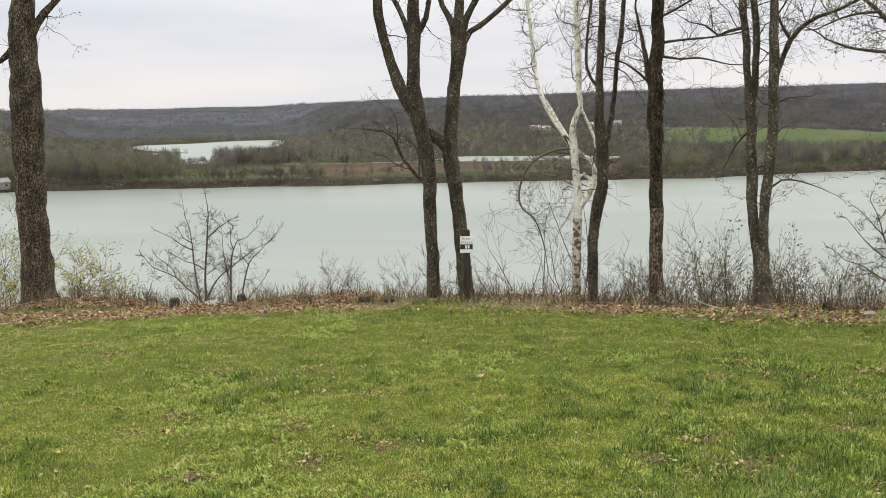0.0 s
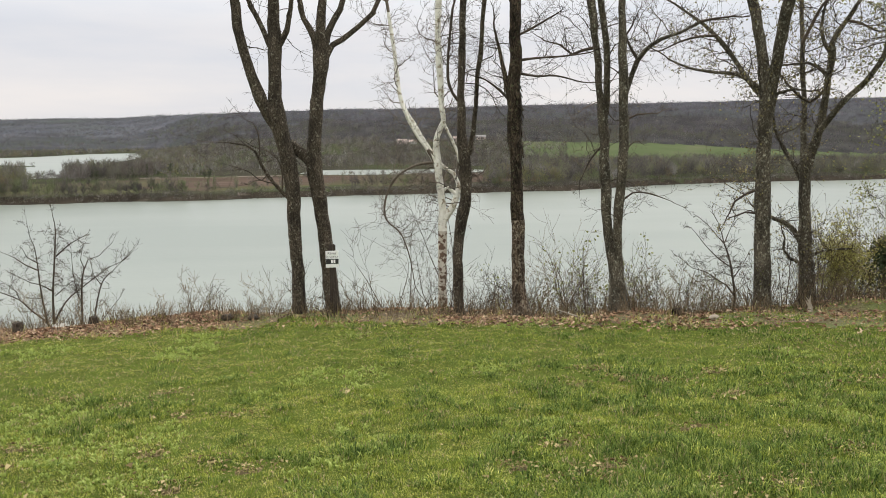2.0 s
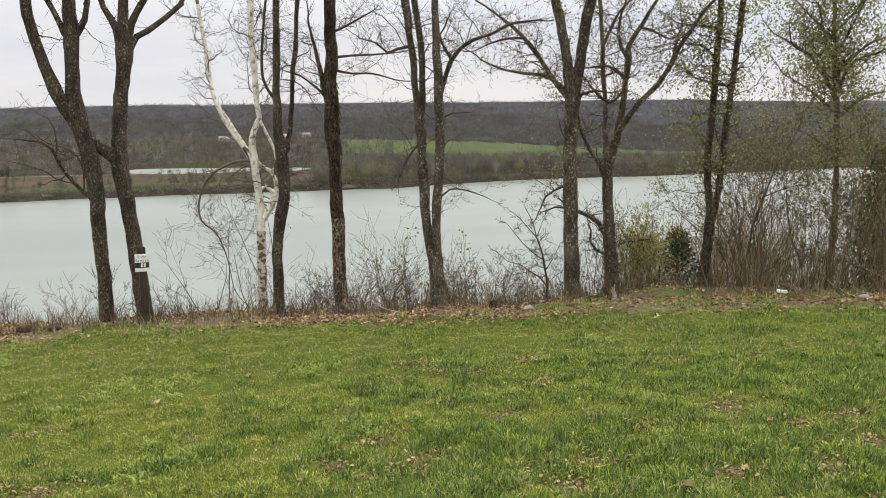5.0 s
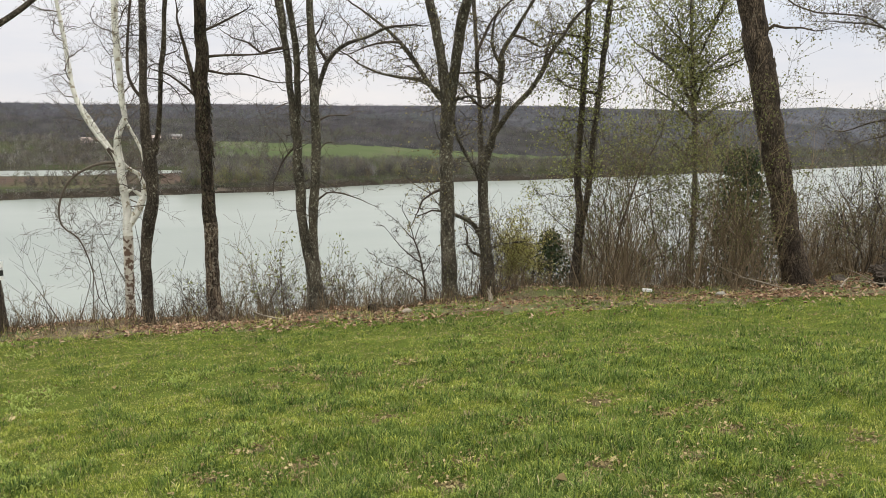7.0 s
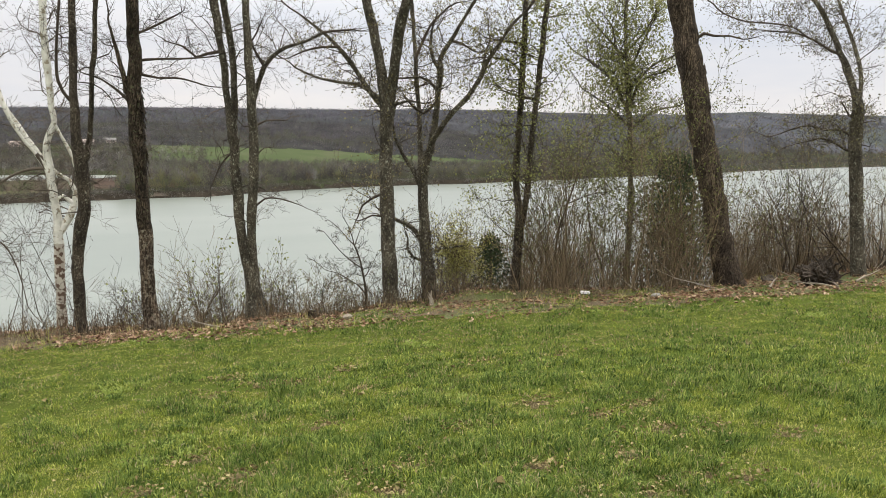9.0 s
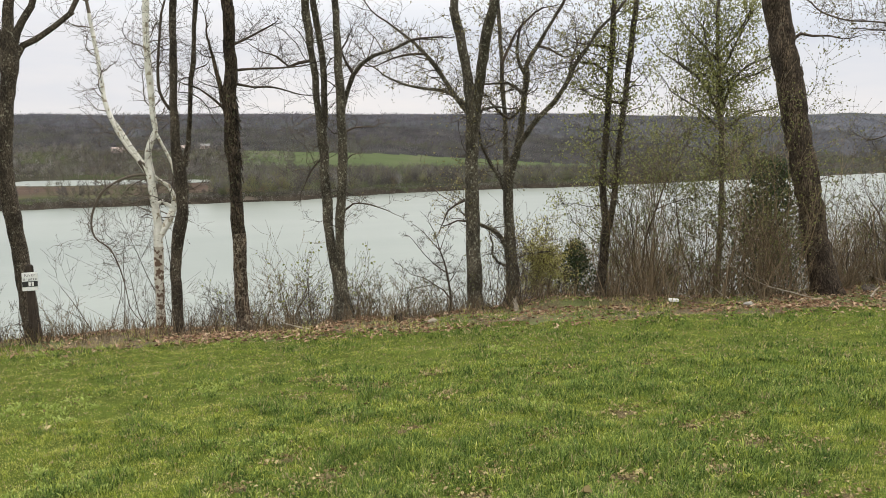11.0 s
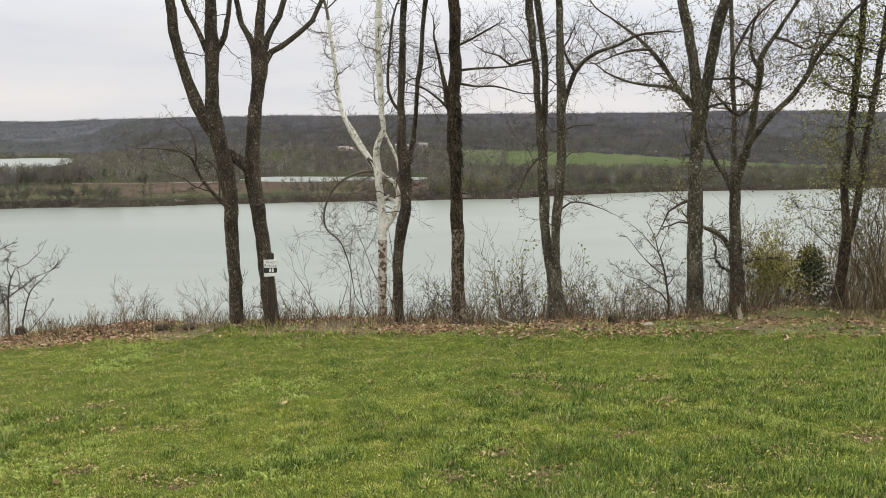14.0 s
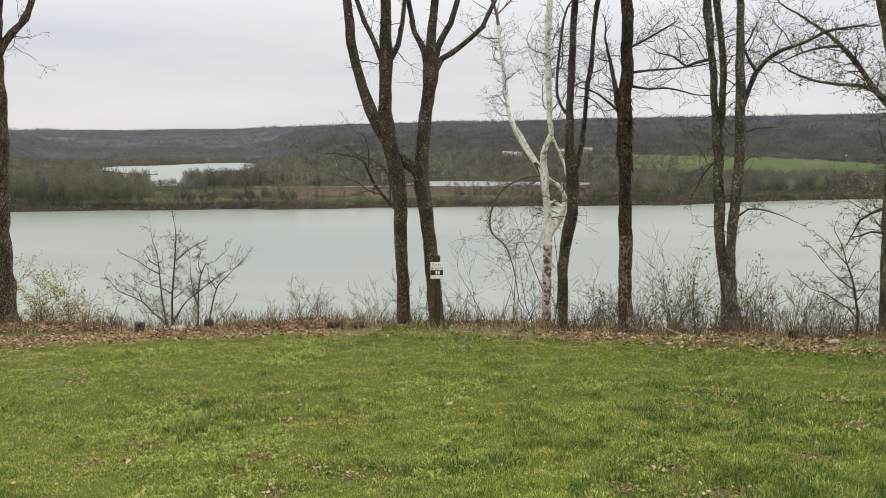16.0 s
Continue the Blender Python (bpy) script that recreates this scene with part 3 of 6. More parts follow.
# bearing and range past which the colours carry distance haze
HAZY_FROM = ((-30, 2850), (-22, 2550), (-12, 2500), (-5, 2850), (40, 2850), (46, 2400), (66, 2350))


def table(tab, az):
    t = np.array(tab, float)
    return np.interp(az, t[:, 0], t[:, 1])


def ease(f):
    f = np.clip(f, 0, 1)
    return f * f * (3 - 2 * f)


def inside(poly, x, y):
    hit = np.zeros(x.shape, bool)
    for (x0, y0), (x1, y1) in zip(poly, poly[1:] + poly[:1]):
        hit ^= ((y0 > y) != (y1 > y)) & (x < (x1 - x0) * (y - y0) / (y1 - y0 + 1e-9) + x0)
    return hit


def waves(x, y, size):
    """A cheap smooth unevenness, between about -1 and 1."""
    u, v = x / size, y / size
    return (np.sin(u * 2.1 + 1.3 * np.sin(v * 1.7 + 0.4)) + np.sin(v * 2.6 + 1.1 * np.sin(u * 2.3 + 2.0)) + np.sin((u + v) * 1.4 + 0.7 * np.sin((u - v) * 3.1))) / 3


def grain(x, y, size, seed=0.0):
    """A smooth random unevenness with no repeat, between about -1 and 1."""
    u, v = np.asarray(x, float) / size + 40.3 + seed, np.asarray(y, float) / size + 17.9 - seed
    i, j = np.floor(u), np.floor(v)
    f, g = u - i, v - j
    f, g = f * f * (3 - 2 * f), g * g * (3 - 2 * g)

    def at_corner(p, q):
        w = np.sin(p * 127.1 + q * 311.7 + seed * 74.7) * 43758.5453
        return w - np.floor(w)

    low = at_corner(i, j) * (1 - f) + at_corner(i + 1, j) * f
    high = at_corner(i, j + 1) * (1 - f) + at_corner(i + 1, j + 1) * f
    return (low * (1 - g) + high * g) * 2 - 1


def lawn_z(x, y):
    yy = np.where(y > 0, y, 0.3 * y)
    yy, xx = np.clip(yy, -20, 40), np.clip(x, -40, 40)
    return -(0.088 * yy - 0.0166 * xx) + 0.02 * waves(x, y, 1.5) + 0.012 * waves(x + 5, y, 0.5) + 0.014 * grain(xx, yy, 0.42, 3.0) + 0.014 * grain(xx, yy, 0.24, 6.0)


def ground_z(x, y):
    x, y = np.asarray(x, float), np.asarray(y, float)
    az, r = np.degrees(np.arctan2(x, y)), np.hypot(x, y)
    edge = table(LAWN_EDGE, az)
    s = np.maximum(r - edge, 0)
    z = lawn_z(np.where(s > 0, x * edge / np.maximum(r, 1e-6), x), np.where(s > 0, y * edge / np.maximum(r, 1e-6), y))
    drop = np.where(s < 3, 0.117 * s * s, 0.117 * 9 + 0.7 * (s - 3))
    near = np.maximum(z - drop + np.where(s > 0, 0.12 * waves(x, y, 1.2), 0), WATER_Z - 3)
    shore, foot, ridge = table(FAR_SHORE, az), table(HILL_FOOT, az), table(RIDGE, az)
    shore = shore + 3.5 * waves(x, y, 22.0)
    foot_z = 1.6 + foot * np.tan(np.radians(table(FOOT_EL, az)))
    top_z = 1.6 + ridge * np.tan(np.radians(table(RIDGE_EL, az))) - 8.5 + 2.0 * waves(x, y, 90.0)
    bank = WATER_Z - 2 + 5.5 * ease((r - shore + 5) / 13)
    flat = WATER_Z + 3.5
    mid = flat + (foot_z - flat) * ease((r - shore - 340) / np.maximum(foot - shore - 340, 10)) ** 1.1
    hill = foot_z + (top_z - foot_z) * np.clip((r - foot) / (ridge - foot), 0, 1) ** 0.85 + ease((r - foot) / 150) * 5 * waves(x, y, 120.0) * np.clip((ridge - r) / 300, 0, 1)
    back = top_z - 10 * np.clip((r - ridge) / 600, 0, 1)
    far = np.where(r < shore + 12, bank, np.where(r < foot, mid, np.where(r < ridge, hill, back)))
    return np.where((r < shore - 8) | (edge > 4000), near, far)


BARE_SPOTS = ((2.66, 6.59), (2.98, 6.43), (3.57, 6.59), (3.33, 5.87), (2.26, 6.54), (1.62, 4.9), (1.78, 4.45), (1.55, 4.31), (1.21, 4.53), (2.57, 5.04), (2.29, 3.94), (2.31, 3.64), (3.31, 4.35), (2.66, 7.13), (2.56, 3.91), (5.34, 5.63), (4.13, 3.86), (4.51, 3.86), (5.96, 3.75), (4.16, 3.36), (4.42, 3.18), (4.67, 2.77), (3.59, 3.15), (3.07, 2.87), (3.33, 2.68), (3.72, 2.66), (3.85, 2.5), (4.05, 4.48), (4.59, 5.95), (3.13, 3.38), (-1.56, 7.05), (-2.13, 5.37), (-1.49, 4.46), (-0.55, 6.34), (-0.98, 6.54), (-1.26, 7.37), (-0.61, 5.19), (-0.37, 4.98), (-1.03, 5.47), (-0.81, 4.73), (-3.52, 8.4), (-2.06, 7.43), (-2.01, 5.83))


WEED_PATCHES = ((0.3, 7.55, 0.5), (1.73, 7.48, 0.3), (-2.16, 6.68, 0.6), (-1.52, 5.63, 0.6), (-1.23, 4.76, 0.5), (0.31, 5.15, 0.4), (1.47, 5.04, 0.3))
LUSH_PATCHES = ((2.05, 4.25, 0.85), (3.4, 3.6, 0.6), (3.1, 6.55, 0.35), (4.7, 4.35, 0.4), (6.75, 5.56, 0.5), (3.58, 2.7, 0.4), (2.6, 4.1, 0.35), (4.74, 5.3, 0.3))


def spot(x, y):
    """Near 1 in the worn spots of the lawn, 0 elsewhere."""
    f = np.zeros(np.shape(x))
    for k, (sx, sy) in enumerate(BARE_SPOTS):
        wide = 0.098 + 0.045 * math.sin(k * 2.4)
        dx, dy = x - sx, y - sy
        f = np.maximum(f, np.exp(-(dx ** 2 / (wide * 1.5) ** 2 + dy ** 2 / wide ** 2) * (1 + 0.7 * grain(x, y, 0.06, k))))
    return f


def cover(x, y):
    """What lies on the ground: 0 lawn, 1 leaf litter, 2 bluff, 3 river mud, 4 floodplain, 5 ploughed field, 6 green
    field, 7 forest floor, 8 worn turf, 9 muddy bank, 10 distant forest floor with haze in its colour, 11 pale track, 12
    forest floor of the upper slopes, lightly hazed in colour, 13 dull meadow.
    """
    az, r = np.degrees(np.arctan2(x, y)), np.hypot(x, y)
    lit = table(LITTER_EDGE, az) + 0.35 * waves(x, y, 0.6) + 0.2 * waves(x, y, 0.17)
    shore, foot = table(FAR_SHORE, az), table(HILL_FOOT, az)
    c = np.where(r < lit, 0, np.where(r < table(LAWN_EDGE, az) + 1.5, 1, np.where(r < 110, 2, 3)))
    c = np.where(r > shore + 2, 4, c)
    c = np.where((r > shore + 75 + 8 * waves(x, y, 30)) & (r < shore + 235) & (az > -12 + 2 * waves(x, y, 25)) & (az < 16), 5, c)
    c = np.where((r > 0.72 * foot) & (r < foot) & (az > 14.3 + 0.4 * waves(x, y, 40)) & (az < 40), 6, c)
    c = np.where((r > shore + 26 + 5 * waves(x, y, 20)) & (r < shore + 168) & (az > -20 + waves(x, y, 30)) & (az < -10 + 2 * waves(x, y, 25)), 13, c)
    c = np.where((r > shore + 30 + 6 * waves(x, y, 20)) & (r < shore + 75) & (az > -12) & (az < 12) & (grain(x, y, 40.0, 51.0) > -0.3), 13, c)
    c = np.where((r > shore + 226) & (r < shore + 240) & (az > -11 + 2 * grain(x, y, 30.0, 52.0)) & (az < 11), 11, c)
    c = np.where(r > foot, 7, c)
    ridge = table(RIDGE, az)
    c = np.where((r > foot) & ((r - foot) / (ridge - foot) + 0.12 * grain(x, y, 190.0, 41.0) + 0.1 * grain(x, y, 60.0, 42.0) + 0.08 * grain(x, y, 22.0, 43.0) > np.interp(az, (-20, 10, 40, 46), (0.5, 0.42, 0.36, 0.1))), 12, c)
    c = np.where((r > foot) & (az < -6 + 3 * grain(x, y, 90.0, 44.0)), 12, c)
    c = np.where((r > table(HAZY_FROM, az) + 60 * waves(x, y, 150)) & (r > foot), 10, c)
    c = np.where((r > shore - 8) & (r < shore + 9 + 4 * waves(x, y, 12)), 9, c)
    c = np.where((r < 12) & (spot(x, y) > 0.84), 8, c)
    return np.where((r < 3000) & (table(LAWN_EDGE, az) > 4000), 0, c)


def make_ground():
    az = np.radians(np.concatenate([np.arange(-180, -40, 4.0), np.arange(-40, 76, 0.62), np.arange(76, 180, 4.0)]))
    r = np.concatenate([[0.02], np.arange(0.5, 2.5, 0.3), np.arange(2.5, 9, 0.09), np.arange(9, 17, 0.12), np.geomspace(17, 85, 36), np.geomspace(90, 500, 16), np.arange(510, 1700, 11.0), np.geomspace(1710, 4650, 70)])
    a, rr = np.meshgrid(az, r, indexing="xy")
    x, y = rr * np.sin(a), rr * np.cos(a)
    v = np.stack([x, y, ground_z(x, y)], -1).reshape(-1, 3)
    na, nr = len(az), len(r)
    i, j = np.meshgrid(np.arange(na), np.arange(nr - 1), indexing="xy")
    i2 = (i + 1) % na
    f = np.stack([j * na + i, (j + 1) * na + i, (j + 1) * na + i2, j * na + i2], -1).reshape(-1, 4)
    c = v[f].mean(1)
    ob = new("ground", mesh_of("ground", v, f, [LAWN, LITTER, BLUFF, RIVERBED, FLOOD, PLOUGH, FIELD, FOREST, WORN, BANK, FAR_HAZED_FOREST, TRACK, HAZED_FOREST, MEADOW], cover(c[:, 0], c[:, 1])))
    tagged(ob, "sloping lawn, wooded bluff, river plain and far hills", "ground", kind="structure")


make_ground()


def make_water():
    n = 90
    a, r = np.radians(np.linspace(-100, 110, n)), np.array((30, 200, 600, 1200, 2400, 4600.0))
    aa, rr = np.meshgrid(a, r, indexing="xy")
    v = np.stack([rr * np.sin(aa), rr * np.cos(aa), np.full(aa.shape, WATER_Z)], -1).reshape(-1, 3)
    i, j = np.meshgrid(np.arange(n - 1), np.arange(len(r) - 1), indexing="xy")
    f = np.stack([j * n + i, (j + 1) * n + i, (j + 1) * n + i + 1, j * n + i + 1], -1).reshape(-1, 4)
    tagged(new("water", mesh_of("water", v, f, [WATER])), "wide calm grey-green river and its backwaters", "river", kind="structure")


make_water()


def make_lakes():
    for poly in LAKES:
        p = spline([(*q, 0.0) for q in poly] + [(*poly[0], 0.0)], 14.0)[:-1]
        p[:, :2] += 4.0 * np.stack([waves(p[:, 0], p[:, 1], 16.0), waves(p[:, 1], p[:, 0], 13.0)], -1)
        bm = bmesh.new()
        bm.faces.new([bm.verts.new((q[0], q[1], LAKE_Z)) for q in p])
        bmesh.ops.triangulate(bm, faces=bm.faces[:])
        bmesh.ops.recalc_face_normals(bm, faces=bm.faces[:])
        if sum(f.normal.z for f in bm.faces) < 0:
            bmesh.ops.reverse_faces(bm, faces=bm.faces[:])
        tagged(new("backwater", bm_mesh("backwater", bm, WATER)), "pale still backwater behind the far bank", "water", kind="structure")


make_lakes()


# ---- far woods ----
def crown_trees(name, rng, x, y, height, spread, rays, width, mats, label, low=0.4, patch=45.0, fine=1.0, mixed=0.2):
    """Leafless trees: each a stem and a rounded haze of fine upright boughs; the tints lie in patches of the given size. All in one object."""
    n = len(x)
    z = ground_z(x, y)
    h, s = height * rng.uniform(0.5, 1.2, n), spread * rng.uniform(0.65, 1.25, n)
    u = rng.normal(0, 1, (n, rays, 3))
    u *= rng.uniform(0, 1, (n, rays, 1)) ** 0.45 / np.linalg.norm(u, axis=2, keepdims=True)
    size = np.stack([s, s, h * (1 - low) * 0.5], -1)[:, None]
    mid = np.stack([x, y, z + h * (1 + low) * 0.5], -1)[:, None]
    d = u * np.array((0.7, 0.7, 0.4)) + rng.normal(0, 0.25, (n, rays, 3)) + np.array((0, 0, 0.75))
    d /= np.linalg.norm(d, axis=2, keepdims=True)
    length = (h[:, None] * rng.uniform(0.14, 0.34, (n, rays)))[:, :, None] * fine
    base = mid + u * size - d * length * 0.5
    tip = base + d * length
    base[:, 0] = np.stack([x, y, z - 0.5], -1)
    tip[:, 0] = mid[:, 0] + np.array((0, 0, 0.2)) * h[:, None]
    side = np.cross(d, rng.normal(0, 1, (n, rays, 3)))
    side *= width * rng.uniform(0.6, 1.4, (n, rays, 1)) / (np.linalg.norm(side, axis=2, keepdims=True) + 1e-9)
    side[:, 0] *= 0.6
    v = np.stack([base - side * 1.3, tip, base + side * 1.3], 2).reshape(-1, 3)
    tint = np.clip((0.5 + 0.42 * grain(x, y, patch, 31.0) + 0.3 * grain(x, y, patch * 0.3, 32.0) + rng.normal(0, mixed, n)) * len(mats), 0, len(mats) - 1).astype(int)
    kind, f = np.repeat(tint, rays), np.arange(len(v)).reshape(-1, 3)
    me = mesh_of(name, v, f, mats, kind, smooth=False)
    return tagged(new(name, me), label, "woods", kind="stuff")


def scatter(rng, n, az, rmin, rmax):
    a = np.radians(rng.uniform(*az, n))
    deg = np.degrees(a)
    lo, hi = (rmin(deg) if callable(rmin) else rmin), (rmax(deg) if callable(rmax) else rmax)
    r = np.sqrt(rng.uniform(0, 1, n) * (hi ** 2 - lo ** 2) + lo ** 2)
    return r * np.sin(a), r * np.cos(a)


def dry(x, y):
    keep = np.ones(len(x), bool)
    for poly in LAKES:
        keep &= ~inside(poly, x, y)
    r, d = np.hypot(x, y), np.degrees(np.arctan2(x, y))
    keep &= ~((r > 755) & (r < 800) & (d > 0) & (d < 18))
    return keep


def far_woods():
    rng = np.random.default_rng(11)
    shore, foot, ridge = (lambda d: table(FAR_SHORE, d)), (lambda d: table(HILL_FOOT, d)), (lambda d: table(RIDGE, d))
    # low growth along the far bank
    x, y = scatter(rng, 4600, (-33, 64), lambda d: shore(d) - 1.5, lambda d: shore(d) + 17)
    crown_trees("bank_shrubs", rng, x, y, 2.7, 1.9, 12, 0.1, BARE, "bare brown shrubs lining the far river bank", 0.2)
    # trees on the downstream bank
    x, y = scatter(rng, 950, (-34, -17.5), lambda d: shore(d) + 8, lambda d: shore(d) + 210)
    k = dry(x, y)
    x, y = x[k], y[k]
    green = rng.uniform(0, 1, len(x)) < 0.6
    crown_trees("bank_woods", rng, x[~green], y[~green], 18, 4.8, 90, 0.11, [BARE[2], BARE[4], BARE[1], BARE[4], BARE[0]], "bare riverside trees with a first tint of green", 0.3, fine=0.75, mixed=0.4)
    crown_trees("budding_trees", rng, x[green], y[green], 16, 4.6, 100, 0.13, [BUDDING[1], BARE[4], BUDDING[0], BUDDING[2]], "riverside trees in yellow-green bud", 0.22, fine=0.7, mixed=0.4)
    x, y = scatter(rng, 330, (-30, -8), lambda d: shore(d) + 4, lambda d: shore(d) + 30)
    x2, y2 = scatter(rng, 90, (-8, 14), lambda d: shore(d) + 4, lambda d: shore(d) + 25)
    x, y = np.append(x, x2), np.append(y, y2)
    crown_trees("bank_saplings", rng, x, y, 10.5, 2.7, 56, 0.11, [BARE[2], BARE[4], BARE[2], BARE[1], BUDDING[1]], "slim bare saplings on the far bank", 0.25, fine=0.8, mixed=0.4)
    # woods behind the upstream bank, up to the green field
    x, y = scatter(rng, 3300, (12.5, 45), lambda d: shore(d) + 8, lambda d: np.minimum(0.8 * foot(d), shore(d) + 420))
    green = rng.uniform(0, 1, len(x)) < 0.22
    crown_trees("bank_woods", rng, x[~green], y[~green], 14.5, 4.8, 44, 0.13, [BARE[2], BARE[1], BARE[2], BARE[4], BARE[2], BARE[0]], "bare trees between river and green field", 0.3, fine=0.75, mixed=0.38)
    crown_trees("budding_trees", rng, x[green], y[green], 12.5, 4.6, 52, 0.14, BUDDING, "trees in yellow-green bud behind the far bank", 0.35, fine=0.7)
    x, y = scatter(rng, 250, (12.5, 46), lambda d: shore(d) + 8, lambda d: shore(d) + 75)
    crown_trees("bank_woods", rng, x, y, 13.5, 4.4, 150, 0.12, [BARE[2], BARE[4], BARE[0], BUDDING[1], BARE[3], BUDDING[2], BUDDING[0]], "bare and budding trees at the far water's edge", 0.22, 60.0, fine=0.7, mixed=0.45)
    x, y = scatter(rng, 3000, (40, 66), lambda d: shore(d) + 8, lambda d: foot(d) + 30)
    crown_trees("bank_woods", rng, x, y, 12, 5.4, 26, 0.22, [BARE[2], BARE[1], BARE[2], BARE[4], BARE[2], BARE[0]], "bare trees lining the upstream reach", 0.25, fine=0.8, mixed=0.35)
    x, y = scatter(rng, 300, (10.5, 18), lambda d: 0.8 * foot(d), lambda d: 0.93 * foot(d))
    crown_trees("field_trees", rng, x, y, 11, 4, 26, 0.2, BARE, "bare trees at the corner of the field", 0.3, fine=0.8)
    # woods on the plain behind the ploughed strip
    x, y = scatter(rng, 3400, (-11.5, 14.5), lambda d: shore(d) + 236, lambda d: foot(d))
    deg, rr = np.degrees(np.arctan2(x, y)), np.hypot(x, y)
    k = dry(x, y) & ~((deg > 5.0) & (deg < 13.0) & (rr > 1190))
    x, y = x[k], y[k]
    green = rng.uniform(0, 1, len(x)) < 0.06
    crown_trees("plain_woods", rng, x[~green], y[~green], 12.5, 4.6, 30, 0.165, BARE, "grey-brown leafless woods on the river plain", 0.35, fine=0.8)
    crown_trees("budding_trees", rng, x[green], y[green], 9, 4.5, 30, 0.16, BUDDING, "trees in yellow-green bud among bare woods", 0.3, fine=0.8)
    x, y = scatter(rng, 80, (-14, 16), lambda d: shore(d) + 40, lambda d: shore(d) + 230)
    crown_trees("plain_shrubs", rng, x, y, 5, 2.4, 24, 0.1, BARE, "single bare shrubs on the river plain", 0.2, fine=0.8)
    x, y = scatter(rng, 420, (-1.5, 15.5), 738, 772)
    k = grain(x, y, 22.0, 61.0) > 0.15
    crown_trees("plain_shrubs", rng, x[k], y[k], 6.5, 2.8, 40, 0.11, BARE, "dark bare shrubs before the backwater", 0.1, fine=0.8)
    # a thin row in front of the lake with a few dark cedars, and woods round it
    x, y = scatter(rng, 150, (-19, -14), 735, 775)
    crown_trees("lake_row", rng, x, y, 9, 2.8, 36, 0.11, BARE, "thin row of bare trees before the lake", 0.35, fine=0.8)
    x, y = scatter(rng, 420, (-15.3, -10), 735, 900)
    k = dry(x, y)
    crown_trees("lake_row", rng, x[k], y[k], 15, 4.0, 44, 0.12, BARE[:3] + BARE[4:], "bare trees beside the lake", 0.3, fine=0.8)
    x, y = scatter(rng, 34, (-14.5, -6), 735, 830)
    crown_trees("cedars", rng, x, y, 13, 2.2, 80, 0.2, CEDAR, "dark cedars among bare trees before the lake", 0.1, fine=0.7)
    x, y = scatter(rng, 4600, (-36, -6), lambda d: np.where((d > -20.5) & (d < -10.5), 1640.0, shore(d) + 230), lambda d: foot(d) + 20)
    k = dry(x, y)
    x, y = x[k], y[k]
    green = rng.uniform(0, 1, len(x)) < 0.4
    crown_trees("valley_woods", rng, x[~green], y[~green], 12, 6.0, 22, 0.3, BARE, "leafless valley woods round a backwater lake", 0.15, 90.0)
    crown_trees("budding_trees", rng, x[green], y[green], 11, 6.0, 22, 0.3, BUDDING, "trees in yellow-green bud in the valley", 0.15, 90.0)
    x, y = scatter(rng, 2000, (-26, -6), 800, 1900)
    k = dry(x, y)
    crown_trees("valley_woods", rng, x[k], y[k], 5, 4.0, 14, 0.24, BARE, "low leafless woods round a backwater lake", 0.1)
    # hillsides
    x, y = scatter(rng, 20500, (-38, 66), lambda d: foot(d), lambda d: np.minimum(ridge(d) - 75, 4300))
    d, r = np.degrees(np.arctan2(x, y)), np.hypot(x, y)
    # trees past HAZY_FROM get the colours with haze painted in
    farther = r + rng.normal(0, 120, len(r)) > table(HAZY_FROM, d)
    # upper slopes take the lightly hazed tree colours
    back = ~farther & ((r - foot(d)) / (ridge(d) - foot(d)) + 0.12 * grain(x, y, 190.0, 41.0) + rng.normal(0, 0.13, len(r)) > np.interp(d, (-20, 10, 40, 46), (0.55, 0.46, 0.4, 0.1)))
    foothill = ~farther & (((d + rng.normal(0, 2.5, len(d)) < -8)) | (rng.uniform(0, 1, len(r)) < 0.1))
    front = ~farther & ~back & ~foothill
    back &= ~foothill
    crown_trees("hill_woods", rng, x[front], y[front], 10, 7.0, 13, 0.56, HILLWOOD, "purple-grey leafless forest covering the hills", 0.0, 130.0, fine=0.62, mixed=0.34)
    crown_trees("hill_woods", rng, x[back], y[back], 9, 7.0, 13, 0.56, HAZED_RANGEWOOD, "leafless forest on the upper slopes, paled by painted haze", 0.0, 160.0, fine=0.55, mixed=0.34)
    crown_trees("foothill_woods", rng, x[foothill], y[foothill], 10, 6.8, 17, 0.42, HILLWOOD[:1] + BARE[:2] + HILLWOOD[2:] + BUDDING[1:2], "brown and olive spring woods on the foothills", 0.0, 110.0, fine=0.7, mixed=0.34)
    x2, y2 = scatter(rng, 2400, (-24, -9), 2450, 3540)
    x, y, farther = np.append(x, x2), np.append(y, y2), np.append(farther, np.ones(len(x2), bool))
    crown_trees("ridge_woods", rng, x[farther], y[farther], 10, 11, 10, 0.9, HAZED_RIDGEWOOD, "distant forest on the far ridge, bluish haze in its colour", 0.0, 260.0, fine=0.6)
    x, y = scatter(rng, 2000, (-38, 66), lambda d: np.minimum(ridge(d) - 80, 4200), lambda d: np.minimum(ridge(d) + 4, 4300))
    crown_trees("crest_woods", rng, x, y, 3.4, 9, 20, 0.34, HAZED_RANGEWOOD, "leafless trees along the hill crest", -0.4, 160.0, fine=0.8)


far_woods()

